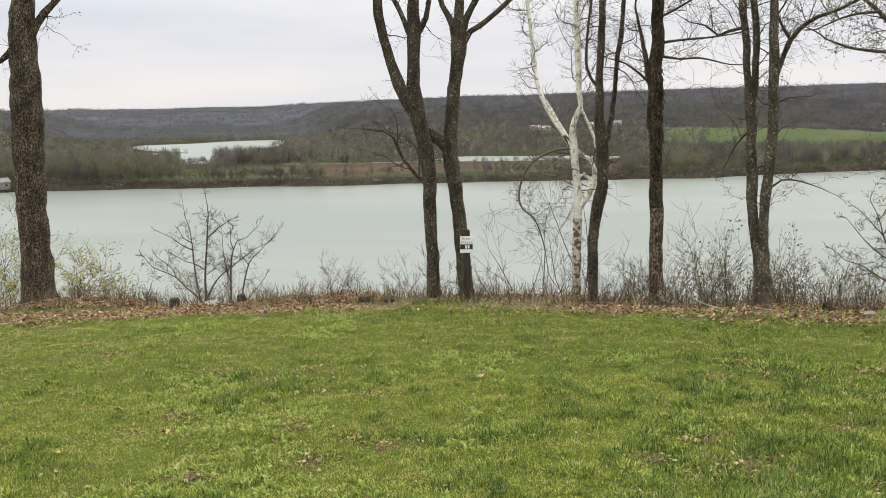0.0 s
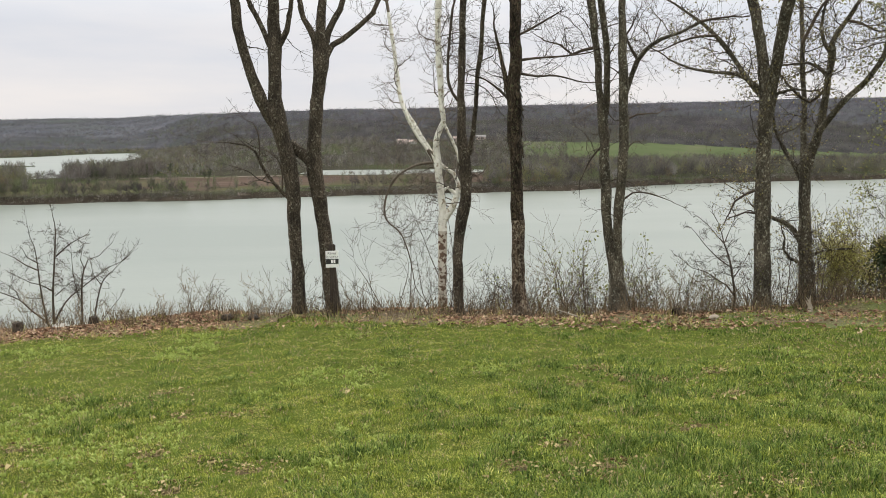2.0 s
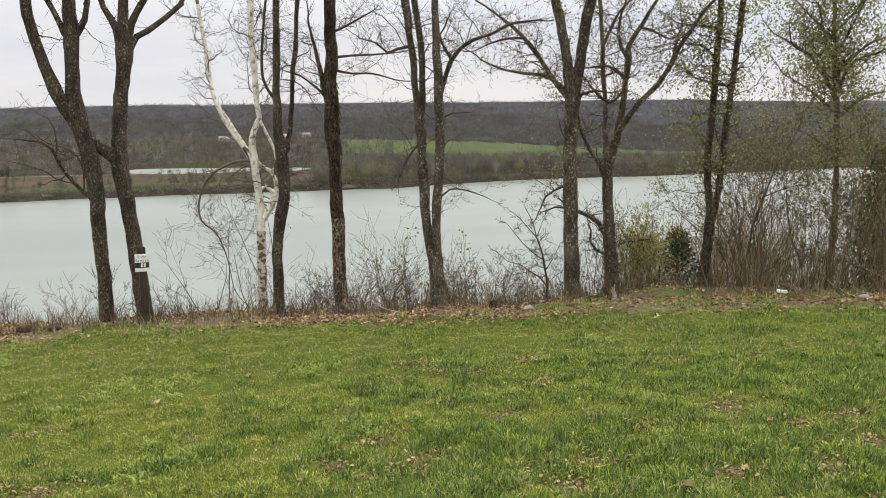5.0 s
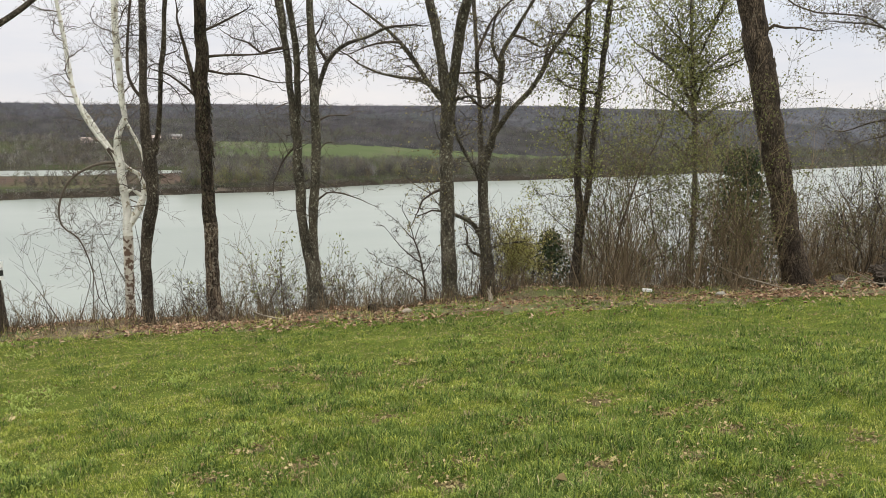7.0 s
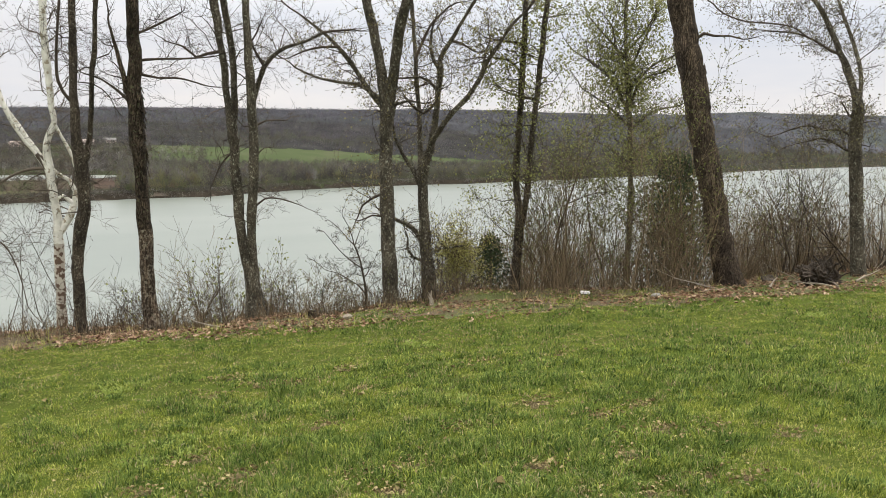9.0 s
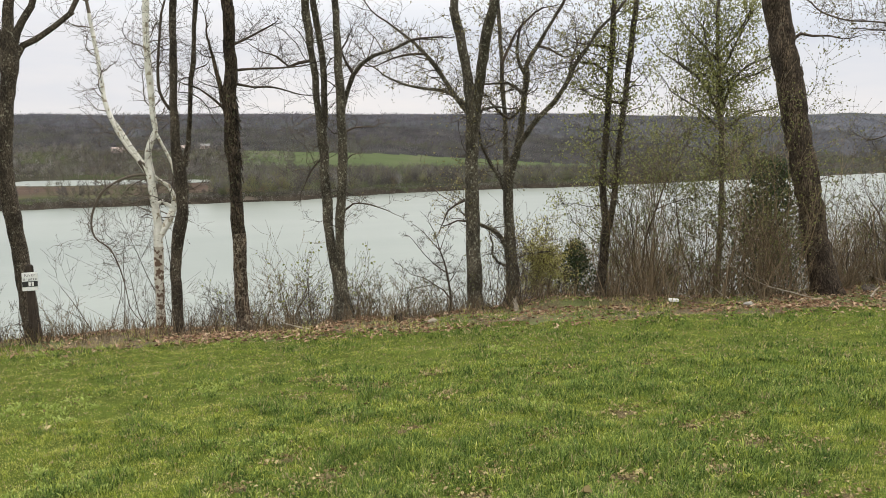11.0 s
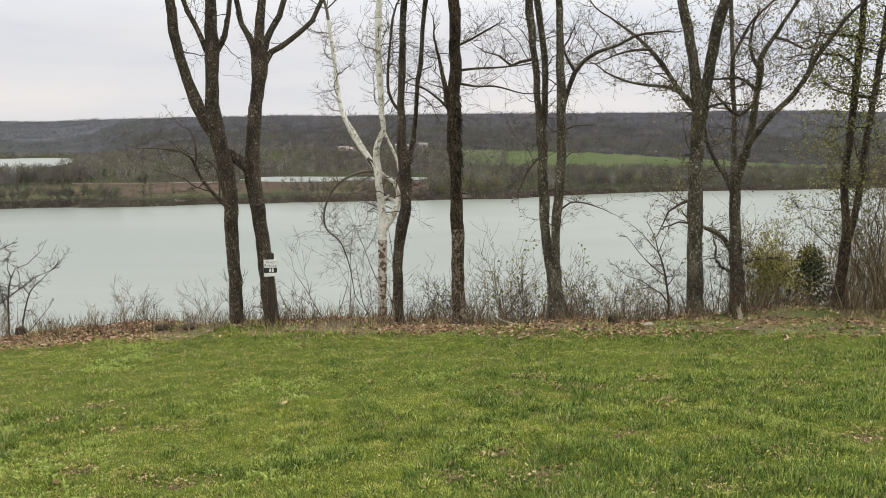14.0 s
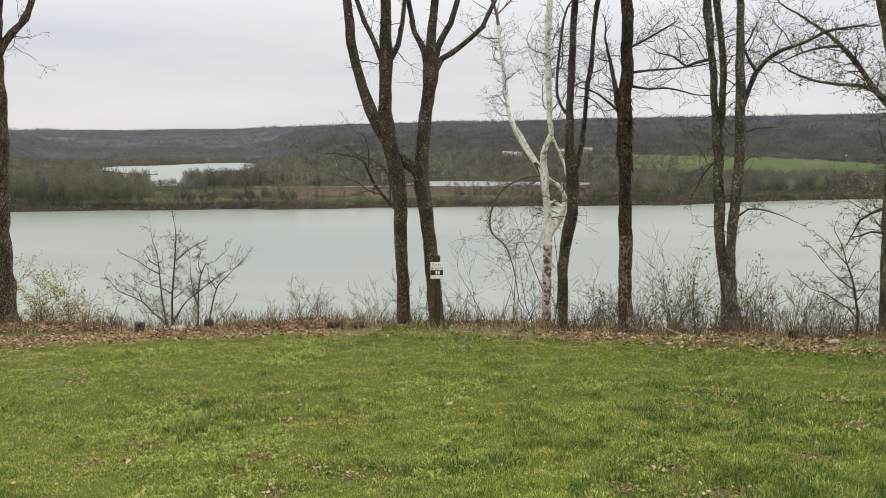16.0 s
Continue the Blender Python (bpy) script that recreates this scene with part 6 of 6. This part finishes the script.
def sign_post():
    x, y = SIGN_AT
    top = new("sign_post")
    z = float(ground_z(x, y))
    mid = -0.15 - z
    top.location = (x, y, z)
    part("post", bm_mesh("post", box_bm(0.09, 0.09, mid + 0.5, 0.012, (0.017, 0, mid / 2 - 0.04), 0.004), POST_WOOD), top)
    board = part("board", bm_mesh("board", box_bm(0.184, 0.014, 0.24, 0.004, (0.011, -0.06, mid)), WHITE_PAINT), top, "white painted board")
    part("number_panel", bm_mesh("number_panel", box_bm(0.18, 0.004, 0.072, 0.0, (0.011, -0.0695, mid - 0.031)), BLACK_PAINT), board, "black panel with number bars")
    for dx in (0.006, 0.042):
        part("number_bar", bm_mesh("number_bar", box_bm(0.026, 0.003, 0.05, 0.0, (dx, -0.0735, mid - 0.031)), WHITE_PAINT), board)
    for text, dz in (("River", 0.085), ("Breeze", 0.033)):
        cu = bpy.data.curves.new("letters", "FONT")
        cu.body, cu.size, cu.align_x, cu.align_y, cu.extrude, cu.space_character = text, 0.055, "CENTER", "CENTER", 0.001, 1.12
        cu.materials.append(GREY_PAINT)
        ob = new("letters", cu)
        ob.parent = board
        ob.matrix_basis = pose(0.011, -0.0695, mid + dz, 90, 0, 0)
    tagged(top, "dark wooden post with a small white and black sign", "sign")


sign_post()


# ---- odds and ends along the edge ----
def rock(name, az, r, size, seed, mat, label, category, lift=0.0):
    rng = np.random.default_rng(seed)
    x, y = at(az, r)
    bm = bmesh.new()
    bmesh.ops.create_icosphere(bm, subdivisions=3, radius=0.5)
    off = Vector(rng.uniform(0, 20, 3))
    for v in bm.verts:
        v.co *= 1 + 0.35 * noise.noise(v.co * 2.2 + off) + 0.12 * noise.noise(v.co * 6 + off)
        v.co = Vector((v.co.x * size[0], v.co.y * size[1], v.co.z * size[2]))
    ob = new(name, bm_mesh(name, bm, mat))
    ob.location = (x, y, float(ground_z(x, y)) + size[2] * 0.25 + lift)
    ob.rotation_euler = (0, 0, rng.uniform(0, 3))
    return tagged(ob, label, category)


def stump(az, r, height, radius, seed, mat, label):
    rng = np.random.default_rng(seed)
    x, y = at(az, r)
    bm = bmesh.new()
    bmesh.ops.create_cone(bm, cap_ends=True, segments=18, radius1=radius * 1.25, radius2=radius, depth=height)
    bmesh.ops.subdivide_edges(bm, edges=bm.edges[:], cuts=2)
    off = Vector(rng.uniform(0, 20, 3))
    for v in bm.verts:
        v.co += noise.noise_vector(v.co * 14 + off) * radius * 0.22
        if v.co.z > height * 0.4:
            v.co.z += noise.noise(v.co * 25 + off) * height * 0.18
    ob = new("stump", bm_mesh("stump", bm, mat))
    ob.location = (x, y, float(ground_z(x, y)) + height * 0.42)
    return tagged(ob, label, "stump")


def stick(az, r, length, radius, turn, seed, mat, label="fallen grey branch on the leaf litter"):
    rng = np.random.default_rng(seed)
    x, y = at(az, r)
    skin, tips = Skin(), []
    grow(skin, rng, (0, 0, radius), np.array((math.cos(turn), math.sin(turn), 0.12)), length, radius, 2, tips, -0.01, 0.16, (1, 3), 6)
    ob = new("fallen_branch", skin.mesh("fallen_branch", mat))
    ob.location = (x, y, float(ground_z(x, y)))
    return tagged(ob, label, "branch")


def odds_and_ends():
    stump(-18.4, 12.75, 0.17, 0.065, 1, CHAR, "short charred stump at the lawn's edge")
    stump(-14.0, 12.6, 0.15, 0.06, 2, CHAR, "short charred stump at the lawn's edge")
    rock("rock", -16.0, 12.65, (0.34, 0.22, 0.1), 3, STONE, "flat pale stone among dead leaves", "rock")
    rock("clod", -5.5, 12.05, (0.16, 0.14, 0.12), 4, CHAR, "dark clod of earth and roots", "clod")
    rock("clod", -3.8, 12.0, (0.2, 0.14, 0.1), 5, CHAR, "dark clod of earth and roots", "clod")
    stump(25.7, 11.15, 0.13, 0.055, 6, BROWN_BARK, "small rotten brown stump")
    rock("log", 28.1, 11.0, (0.24, 0.09, 0.07), 7, PALE_WOOD, "bleached chunk of wood in the litter", "log")
    x, y = at(44.7, 12.1)
    ob = new("block", bm_mesh("block", box_bm(0.14, 0.08, 0.035, 0.006, wobble=0.004), WHITE_PAINT))
    ob.matrix_world = pose(x, y, float(ground_z(x, y)) + 0.034, 4, 3, -30)
    tagged(ob, "small white block lying at the lawn's edge", "block")
    rock("rock", 49.5, 11.7, (0.15, 0.1, 0.08), 9, STONE, "pale stone half sunk in grass", "rock")
    for k, (turn, length) in enumerate(((1.2, 0.22), (2.4, 0.16), (3.4, 0.2))):
        x, y = at(33.9, 11.7)
        skin = Skin()
        skin.tube([(0, 0, -0.03), (0.03 * math.cos(turn), 0, length * 0.5), (0.09 * math.cos(turn), 0.02, length)], [0.022, 0.016, 0.004], 7)
        ob = new("splinter", skin.mesh("splinter", PALE_WOOD))
        ob.location = (x + 0.03 * k, y, float(ground_z(x, y)))
        tagged(ob, "pale upright splinter of broken wood", "wood")
    ball = new("root_ball")
    x, y = at(59.5, 13.2)
    ball.location = (x, y, float(ground_z(x, y)))
    rng = np.random.default_rng(66)
    bm = bmesh.new()
    bmesh.ops.create_icosphere(bm, subdivisions=5, radius=0.15)
    for v in bm.verts:
        v.co *= 1 + 0.9 * noise.noise(v.co * 9) + 0.6 * noise.noise(v.co * 23) + 0.4 * noise.noise(v.co * 60)
        v.co = Vector((v.co.x * (1.5 - 2.0 * v.co.z), v.co.y * 1.2, v.co.z * 1.3 + 0.12))
    part("soil", bm_mesh("soil", bm, CHAR), ball, "clotted dark soil")
    for k in range(30):
        stout = k < 9
        d = np.array((rng.normal(0, 0.35), rng.normal(0, 0.3), rng.uniform(0.8, 1.2))) if stout else np.array((rng.normal(0, 1), rng.normal(0, 1), rng.uniform(-0.05, 0.5)))
        d /= np.linalg.norm(d)
        skin = Skin()
        grow(skin, rng, (rng.normal(0, 0.1), rng.normal(0, 0.08), rng.uniform(0.06, 0.2)), d, rng.uniform(0.22, 0.42) if stout else rng.uniform(0.16, 0.34), rng.uniform(0.028, 0.05) if stout else rng.uniform(0.006, 0.016), 2 if stout else 1, [], -0.02, 0.55, (2, 4), 7)
        part("root", skin.mesh("root", CHAR if stout or rng.random() < 0.6 else PALE_WOOD, 0.006 if stout else 0.0, 0.008 if stout else 0.0), ball)
    tagged(ball, "upturned dark root ball with torn roots", "root ball")
    rock("mound", 56.4, 13.6, (0.55, 0.22, 0.1), 12, CHAR, "low heap of dark earth and leaves", "mound")
    for k, (az, r, length, radius, turn) in enumerate(((19.7, 10.9, 0.55, 0.014, 2.6), (53.2, 12.4, 0.9, 0.012, 2.3), (54.0, 12.3, 0.8, 0.011, 2.6), (56.5, 12.7, 0.6, 0.02, 0.2), (58.3, 12.9, 0.8, 0.014, 0.6),
                                                       (60.2, 12.9, 0.7, 0.014, 2.4), (57.6, 12.8, 0.6, 0.012, 3.0), (59.0, 12.7, 0.5, 0.013, 0.4), (60.6, 12.8, 0.45, 0.012, 1.0), (58.6, 13.4, 0.6, 0.012, 2.8), (48.2, 12.2, 0.5, 0.012, 1.2), (61.5, 13.3, 0.9, 0.018, 0.1), (45.9, 12.3, 0.5, 0.01, 1.4))):
        stick(az, r, length, radius, turn, 60 + k, PALE_WOOD)


odds_and_ends()


# ---- far houses ----
def house(name, az, r, width, deep, tall, turn, wall, roof, label):
    x, y = at(az, r)
    top = new(name)
    top.matrix_world = pose(x, y, float(ground_z(x, y)) - 0.4, 0, 0, turn - az)
    part("wall", bm_mesh("wall", box_bm(width, deep, tall, 0.0, (0, 0, tall / 2)), wall), top)
    bm = bmesh.new()
    w, d, h = width / 2 + 0.5, deep / 2 + 0.5, tall
    pts = [bm.verts.new(p) for p in ((-w, -d, h), (w, -d, h), (w, d, h), (-w, d, h), (-w, 0, h + deep * 0.38), (w, 0, h + deep * 0.38), (-w, -d, h - 0.25), (w, -d, h - 0.25), (w, d, h - 0.25), (-w, d, h - 0.25))]
    for q in ((0, 1, 5, 4), (2, 3, 4, 5), (0, 4, 3), (1, 2, 5), (6, 7, 1, 0), (7, 8, 2, 1), (8, 9, 3, 2), (9, 6, 0, 3), (9, 8, 7, 6)):
        bm.faces.new([pts[k] for k in q])
    part("roof", bm_mesh("roof", bm, roof), top)
    count = max(2, int(width / 3.5))
    for k in range(count):
        wx = (k + 0.5) / count * width - width / 2
        part("window", bm_mesh("window", box_bm(1.3, 0.12, 1.3, 0.0, (wx, -deep / 2 - 0.03, tall * 0.55)), PANE), top)
    part("door", bm_mesh("door", box_bm(1.0, 0.14, 2.1, 0.0, (width * 0.02, -deep / 2 - 0.04, 1.45)), ROOF_GREY), top)
    return tagged(top, label, "house")


house("house", 6.6, 1225, 14, 9, 4.2, 12, WALL_PINK, WALL_PINK, "far low house with faded pinkish roof")
house("house", 7.35, 1215, 11, 8, 3.6, -10, WALL_WHITE, WALL_PINK, "far pale house with faded pinkish roof")
house("barn", 10.6, 1235, 20, 10, 4.0, 4, WALL_PINK, WALL_PINK, "long far barn with faded pinkish roof")
house("barn", 12.0, 1240, 16, 9, 4.0, -6, WALL_PINK, ROOF_GREY, "long far barn beside the field")
house("boathouse", -28.3, 578, 13, 7, 4.5, 20, ROOF_GREY, ROOF_GREY, "weathered grey boathouse on the far bank")
house("house", -26.6, 640, 10, 7, 4.0, 0, WALL_WHITE, ROOF_GREY, "pale house among bare trees across the river")


# ---- dead leaves ----

def dead_leaves(name, rng, x, y, size, label, mat=DEAD_LEAF):
    n = len(x)
    z = ground_z(x, y) + rng.uniform(0.0, 0.03, n)
    p = np.stack([x, y, z], -1)
    a = rng.uniform(0, 2 * math.pi, n)
    d = np.stack([np.cos(a), np.sin(a), rng.normal(0, 0.25, n)], -1)
    e = np.stack([-np.sin(a), np.cos(a), rng.normal(0, 0.25, n)], -1)
    s = (size * rng.uniform(0.5, 1.3, n))[:, None]
    up = np.array((0, 0, 1.0)) * s * rng.uniform(0.05, 0.4, (n, 1))
    v = np.stack([p - d * s * 0.5, p - d * s * 0.1 + e * s * 0.34 + up, p + d * s * 0.25 + e * s * 0.2 + up * 0.6, p + d * s * 0.55, p + d * s * 0.25 - e * s * 0.22 + up * 0.7, p - d * s * 0.1 - e * s * 0.32 + up], 1).reshape(-1, 3)
    v[:, 2] += 0.006
    k = np.arange(n)[:, None] * 6
    f = np.concatenate([k + [[0, 1, 2, 3]], k + [[0, 3, 4, 5]]])
    tagged(new(name, mesh_of(name, v, f, [mat], smooth=False)), label, "leaves", kind="stuff")


def leaf_litter():
    rng = np.random.default_rng(70)
    x, y = scatter(rng, 46000, (-32, 66), lambda d: table(LITTER_EDGE, d) - 0.7, lambda d: table(LAWN_EDGE, d) + 1.1)
    d = np.degrees(np.arctan2(x, y))
    rel = np.hypot(x, y) - table(LITTER_EDGE, d)
    thick = 0.22 + 0.4 * waves(x, y, 0.7) + np.where(d < -6, 0.75, 0) + np.where(d > 50, 0.4, 0) + np.where((d > 10) & (d < 28), 0.25, 0)
    k = rng.random(len(x)) < np.clip(thick, 0.08, 1) * np.clip((rel + 0.7) * 1.2, 0, 1)
    dead_leaves("leaf_litter", rng, x[k], y[k], 0.05, "drift of brown dead leaves along the edge")
    x, y = scatter(rng, 11000, (-36, 68), 2.4, lambda d: table(LITTER_EDGE, d))
    k = grain(x, y, 0.7, 21.0) + grain(x, y, 0.2, 22.0) + rng.normal(0, 0.4, len(x)) > np.where(x > 1.2, 0.5, 0.7)
    for sx, sy in BARE_SPOTS:
        m = rng.integers(40, 75)
        x, y, k = np.append(x, sx + rng.normal(0, 0.1, m)), np.append(y, sy + rng.normal(0, 0.065, m)), np.append(k, np.ones(m, bool))
    dead_leaves("lawn_leaves", rng, x[k], y[k], 0.026, "crumbled tan dead leaves in thin spots of the lawn", LAWN_LEAF)
    x, y = scatter(rng, 40, (-32, 66), 2.5, 8.0)
    for lx, ly in ((3.23, 3.36), (2.78, 3.26), (-1.44, 4.44), (2.7, 6.61), (3.19, 5.63)):
        x, y = np.append(x, (lx, lx + 0.03)), np.append(y, (ly, ly + 0.02))
    dead_leaves("oak_leaves", rng, x, y, 0.058, "large curled tan oak leaves lying on the grass", LAWN_LEAF)


leaf_litter()


# ---- grass ----
def turf(name, rng, x, y, per, spread, height, width, mats, kind, label, category="grass", flop=1.25, bent=False, mixed=0.0):
    """Tufts of blades that lean out from their middle; kind: the material of each tuft; mixed: how many blades take another at random."""
    n = len(x)
    out = rng.uniform(0, 1, (n, per)) ** 0.6
    a = rng.uniform(0, 2 * math.pi, (n, per))
    bx, by = x[:, None] + out * spread * np.cos(a), y[:, None] + out * spread * np.sin(a)
    a = (a + rng.normal(0, 0.7, (n, per))).ravel()
    h = (np.asarray(height)[:, None] * rng.uniform(0.5, 1.15, (n, per)) * (1.1 - 0.35 * out)).ravel()[:, None]
    lean = (rng.uniform(0.05, 0.5, (n, per)) + flop * out * rng.uniform(0.2, 1.0, (n, per))).ravel()[:, None]
    bx, by = bx.ravel(), by.ravel()
    p = np.stack([bx, by, ground_z(bx, by) - 0.004], -1)
    away = np.stack([np.cos(a), np.sin(a), np.zeros(len(a))], -1)
    up = np.array((0, 0, 1.0))
    turn = a + math.pi / 2 + rng.normal(0, 0.6, len(a))
    side = np.stack([np.cos(turn), np.sin(turn), np.zeros(len(a))], -1) * width * rng.uniform(0.3, 0.65, (len(a), 1))
    tip = p + (away * lean + up) * h / np.sqrt(1 + lean * lean)
    k = np.repeat(np.asarray(kind), per)
    k = np.where(rng.random(len(k)) < mixed, rng.integers(0, len(mats), len(k)), k)
    if bent:
        mid = p + (away * lean * 0.4 + up) * h * 0.62 / np.sqrt(1 + 0.2 * lean * lean)
        v = np.stack([p - side * 0.9, mid + side, tip, mid - side], 1).reshape(-1, 3)
        i = np.arange(len(a))[:, None] * 4
        f, k = np.concatenate([i + [[0, 1, 3]], i + [[3, 1, 2]]]), np.tile(k, 2)
    else:
        v = np.stack([p - side, p + side, tip], 1).reshape(-1, 3)
        f = np.arange(len(v)).reshape(-1, 3)
    return tagged(new(name, mesh_of(name, v, f, mats, k, smooth=False)), label, category, kind="stuff")


def bareness(x, y):
    """How thin the turf is: 0 thick, near 1 bare."""
    b = np.clip((0.6 * grain(x, y, 0.8, 1.0) + 0.75 * grain(x, y, 0.22, 2.0) + 0.5 * grain(x, y, 0.08, 5.0) - 0.5) * 1.3, 0, 0.85)
    return np.maximum(b, np.clip(spot(x, y) * 1.1, 0, 0.95))


def lushness(x, y):
    """0 where the turf is thin and yellow, 1 where it is thick and dark."""
    r = np.hypot(x, y)
    f = 0.3 + 0.065 * np.minimum(x, 5.5) + np.interp(r, (2.6, 3.6, 5.0, 7.0, 9.0), (0.34, 0.2, 0.06, 0.0, -0.14)) + 0.26 * grain(x, y, 1.1, 7.0) + 0.45 * grain(x, y, 0.37, 8.0) + 0.6 * grain(x, y, 0.15, 9.0)
    for lx, ly, size in LUSH_PATCHES:
        f = f + 0.65 * np.exp(-((x - lx) ** 2 + (y - ly) ** 2) / size ** 2)
    return f


def lawn():
    rng = np.random.default_rng(80)
    shades = [THIN_GRASS, GRASS, LUSH, STRAW]
    for lo, hi, count, per, width, spread, bent in ((2.3, 4.4, 16000, 11, 0.0042, 0.032, True), (4.4, 7.0, 29000, 11, 0.0058, 0.04, False), (7.0, 13.4, 44000, 9, 0.0092, 0.06, False)):
        x, y = scatter(rng, count, (-32, 66), lo, hi)
        d, r = np.degrees(np.arctan2(x, y)), np.hypot(x, y)
        lit = table(LITTER_EDGE, d)
        keep = (rng.random(count) > 0.9 * bareness(x, y)) & ((r < lit + 0.4 * waves(x, y, 0.4)) | (rng.random(count) < np.clip(np.where((d > 27) & (d < 50), 1.05, 0.6) - 0.25 * (r - lit), 0.08, 1) * (waves(x, y, 0.55) > -0.25)))
        x, y = x[keep], y[keep]
        lush = lushness(x, y) + rng.normal(0, 0.1, len(x))
        kind = np.where(lush > 0.62, 2, np.where(lush > 0.1, 1, 0))
        kind = np.where(rng.random(len(x)) < 0.045, 3, kind)
        tall = (0.019 + 0.047 * np.clip(lush, 0, 1.1) ** 1.4 + 0.008 * grain(x, y, 0.17, 4.0)) * rng.uniform(0.5, 1.45, len(x)) * (0.8 if lo > 6 else 1)
        turf("grass", rng, x, y, per, spread, np.clip(tall, 0.015, 0.12), width, shades, kind, "short uneven spring lawn grass in tufts", bent=bent, mixed=0.08)
    # long floppy tussocks where the turf is thickest
    for lo, hi, count, per, width in ((2.3, 4.4, 2600, 34, 0.0044), (4.4, 8.0, 6500, 22, 0.0064)):
        x, y = scatter(rng, count, (-32, 66), lo, hi)
        lush = lushness(x, y) + 0.6 * grain(x, y, 0.16, 14.0) - 0.8 * bareness(x, y)
        k = lush > 0.6
        x, y, lush = x[k], y[k], lush[k]
        turf("tussocks", rng, x, y, per, 0.07, (0.05 + 0.035 * np.clip(lush - 0.5, 0, 1)) * rng.uniform(0.7, 1.3, len(x)), width, shades, np.where(rng.random(len(x)) < 0.75, 2, 1), "longer dark green tussocks in the lawn", flop=2.2, bent=True, mixed=0.05)
    # the lawn goes on round about, mown as short
    for az, lo, hi, count in (((-32, 66), 0.2, 2.3, 900), ((66, 328), 0.2, 9.0, 7500)):
        x, y = scatter(rng, count, az, lo, hi)
        turf("grass", rng, x, y, 8, 0.09, np.full(count, 0.055), 0.022, shades, rng.integers(0, 3, count), "short uneven spring lawn grass in tufts", mixed=0.2)
    # dry blades lying in the thin places
    x, y = scatter(rng, 24000, (-32, 66), 2.3, 12.5)
    thin = bareness(x, y)
    k = rng.random(len(x)) < 0.16 + 0.75 * thin + np.where(np.hypot(x, y) > 8, 0.16, 0) + np.where(x < -0.5, 0.16, 0)
    x, y = x[k], y[k]
    turf("dry_grass", rng, x, y, 5, 0.06, np.full(len(x), 0.034), 0.0045 + 0.0006 * np.hypot(x, y).mean(), [STRAW], np.zeros(len(x), int), "dry straw-coloured grass among the green", flop=2.6)
    # broad-leaved weeds in loose patches
    x, y = scatter(rng, 26000, (-32, 66), 2.3, 11.0)
    patch = 0.8 * grain(x, y, 1.0, 11.0) + 0.5 * grain(x, y, 0.3, 12.0) + np.where(x < 0.5, 0.15, -0.1)
    for wx, wy, size in WEED_PATCHES:
        patch = np.maximum(patch, 1.15 * np.exp(-((x - wx) ** 2 + (y - wy) ** 2) / size ** 2) + 0.4 * grain(x, y, 0.15, 13.0))
    k = (patch > 0.62) & (rng.random(len(x)) < 0.6)
    x, y = x[k], y[k]
    turf("weeds", rng, x, y, 8, 0.034, rng.uniform(0.03, 0.065, len(x)), 0.016, [WEED], np.zeros(len(x), int), "patches of bright broad-leaved weeds", "weeds", flop=1.3, bent=True)
    # taller tufts at the edge
    x, y = scatter(rng, 1100, (-30, 66), lambda d: table(LAWN_EDGE, d) - 0.9, lambda d: table(LAWN_EDGE, d) + 0.7)
    k = waves(x, y, 0.5) > 0.0
    turf("edge_grass", rng, x[k], y[k], 9, 0.06, rng.uniform(0.08, 0.2, k.sum()), 0.008, [STRAW, THIN_GRASS], rng.integers(0, 2, k.sum()), "tall pale dry grass at the edge", mixed=0.4)


lawn()
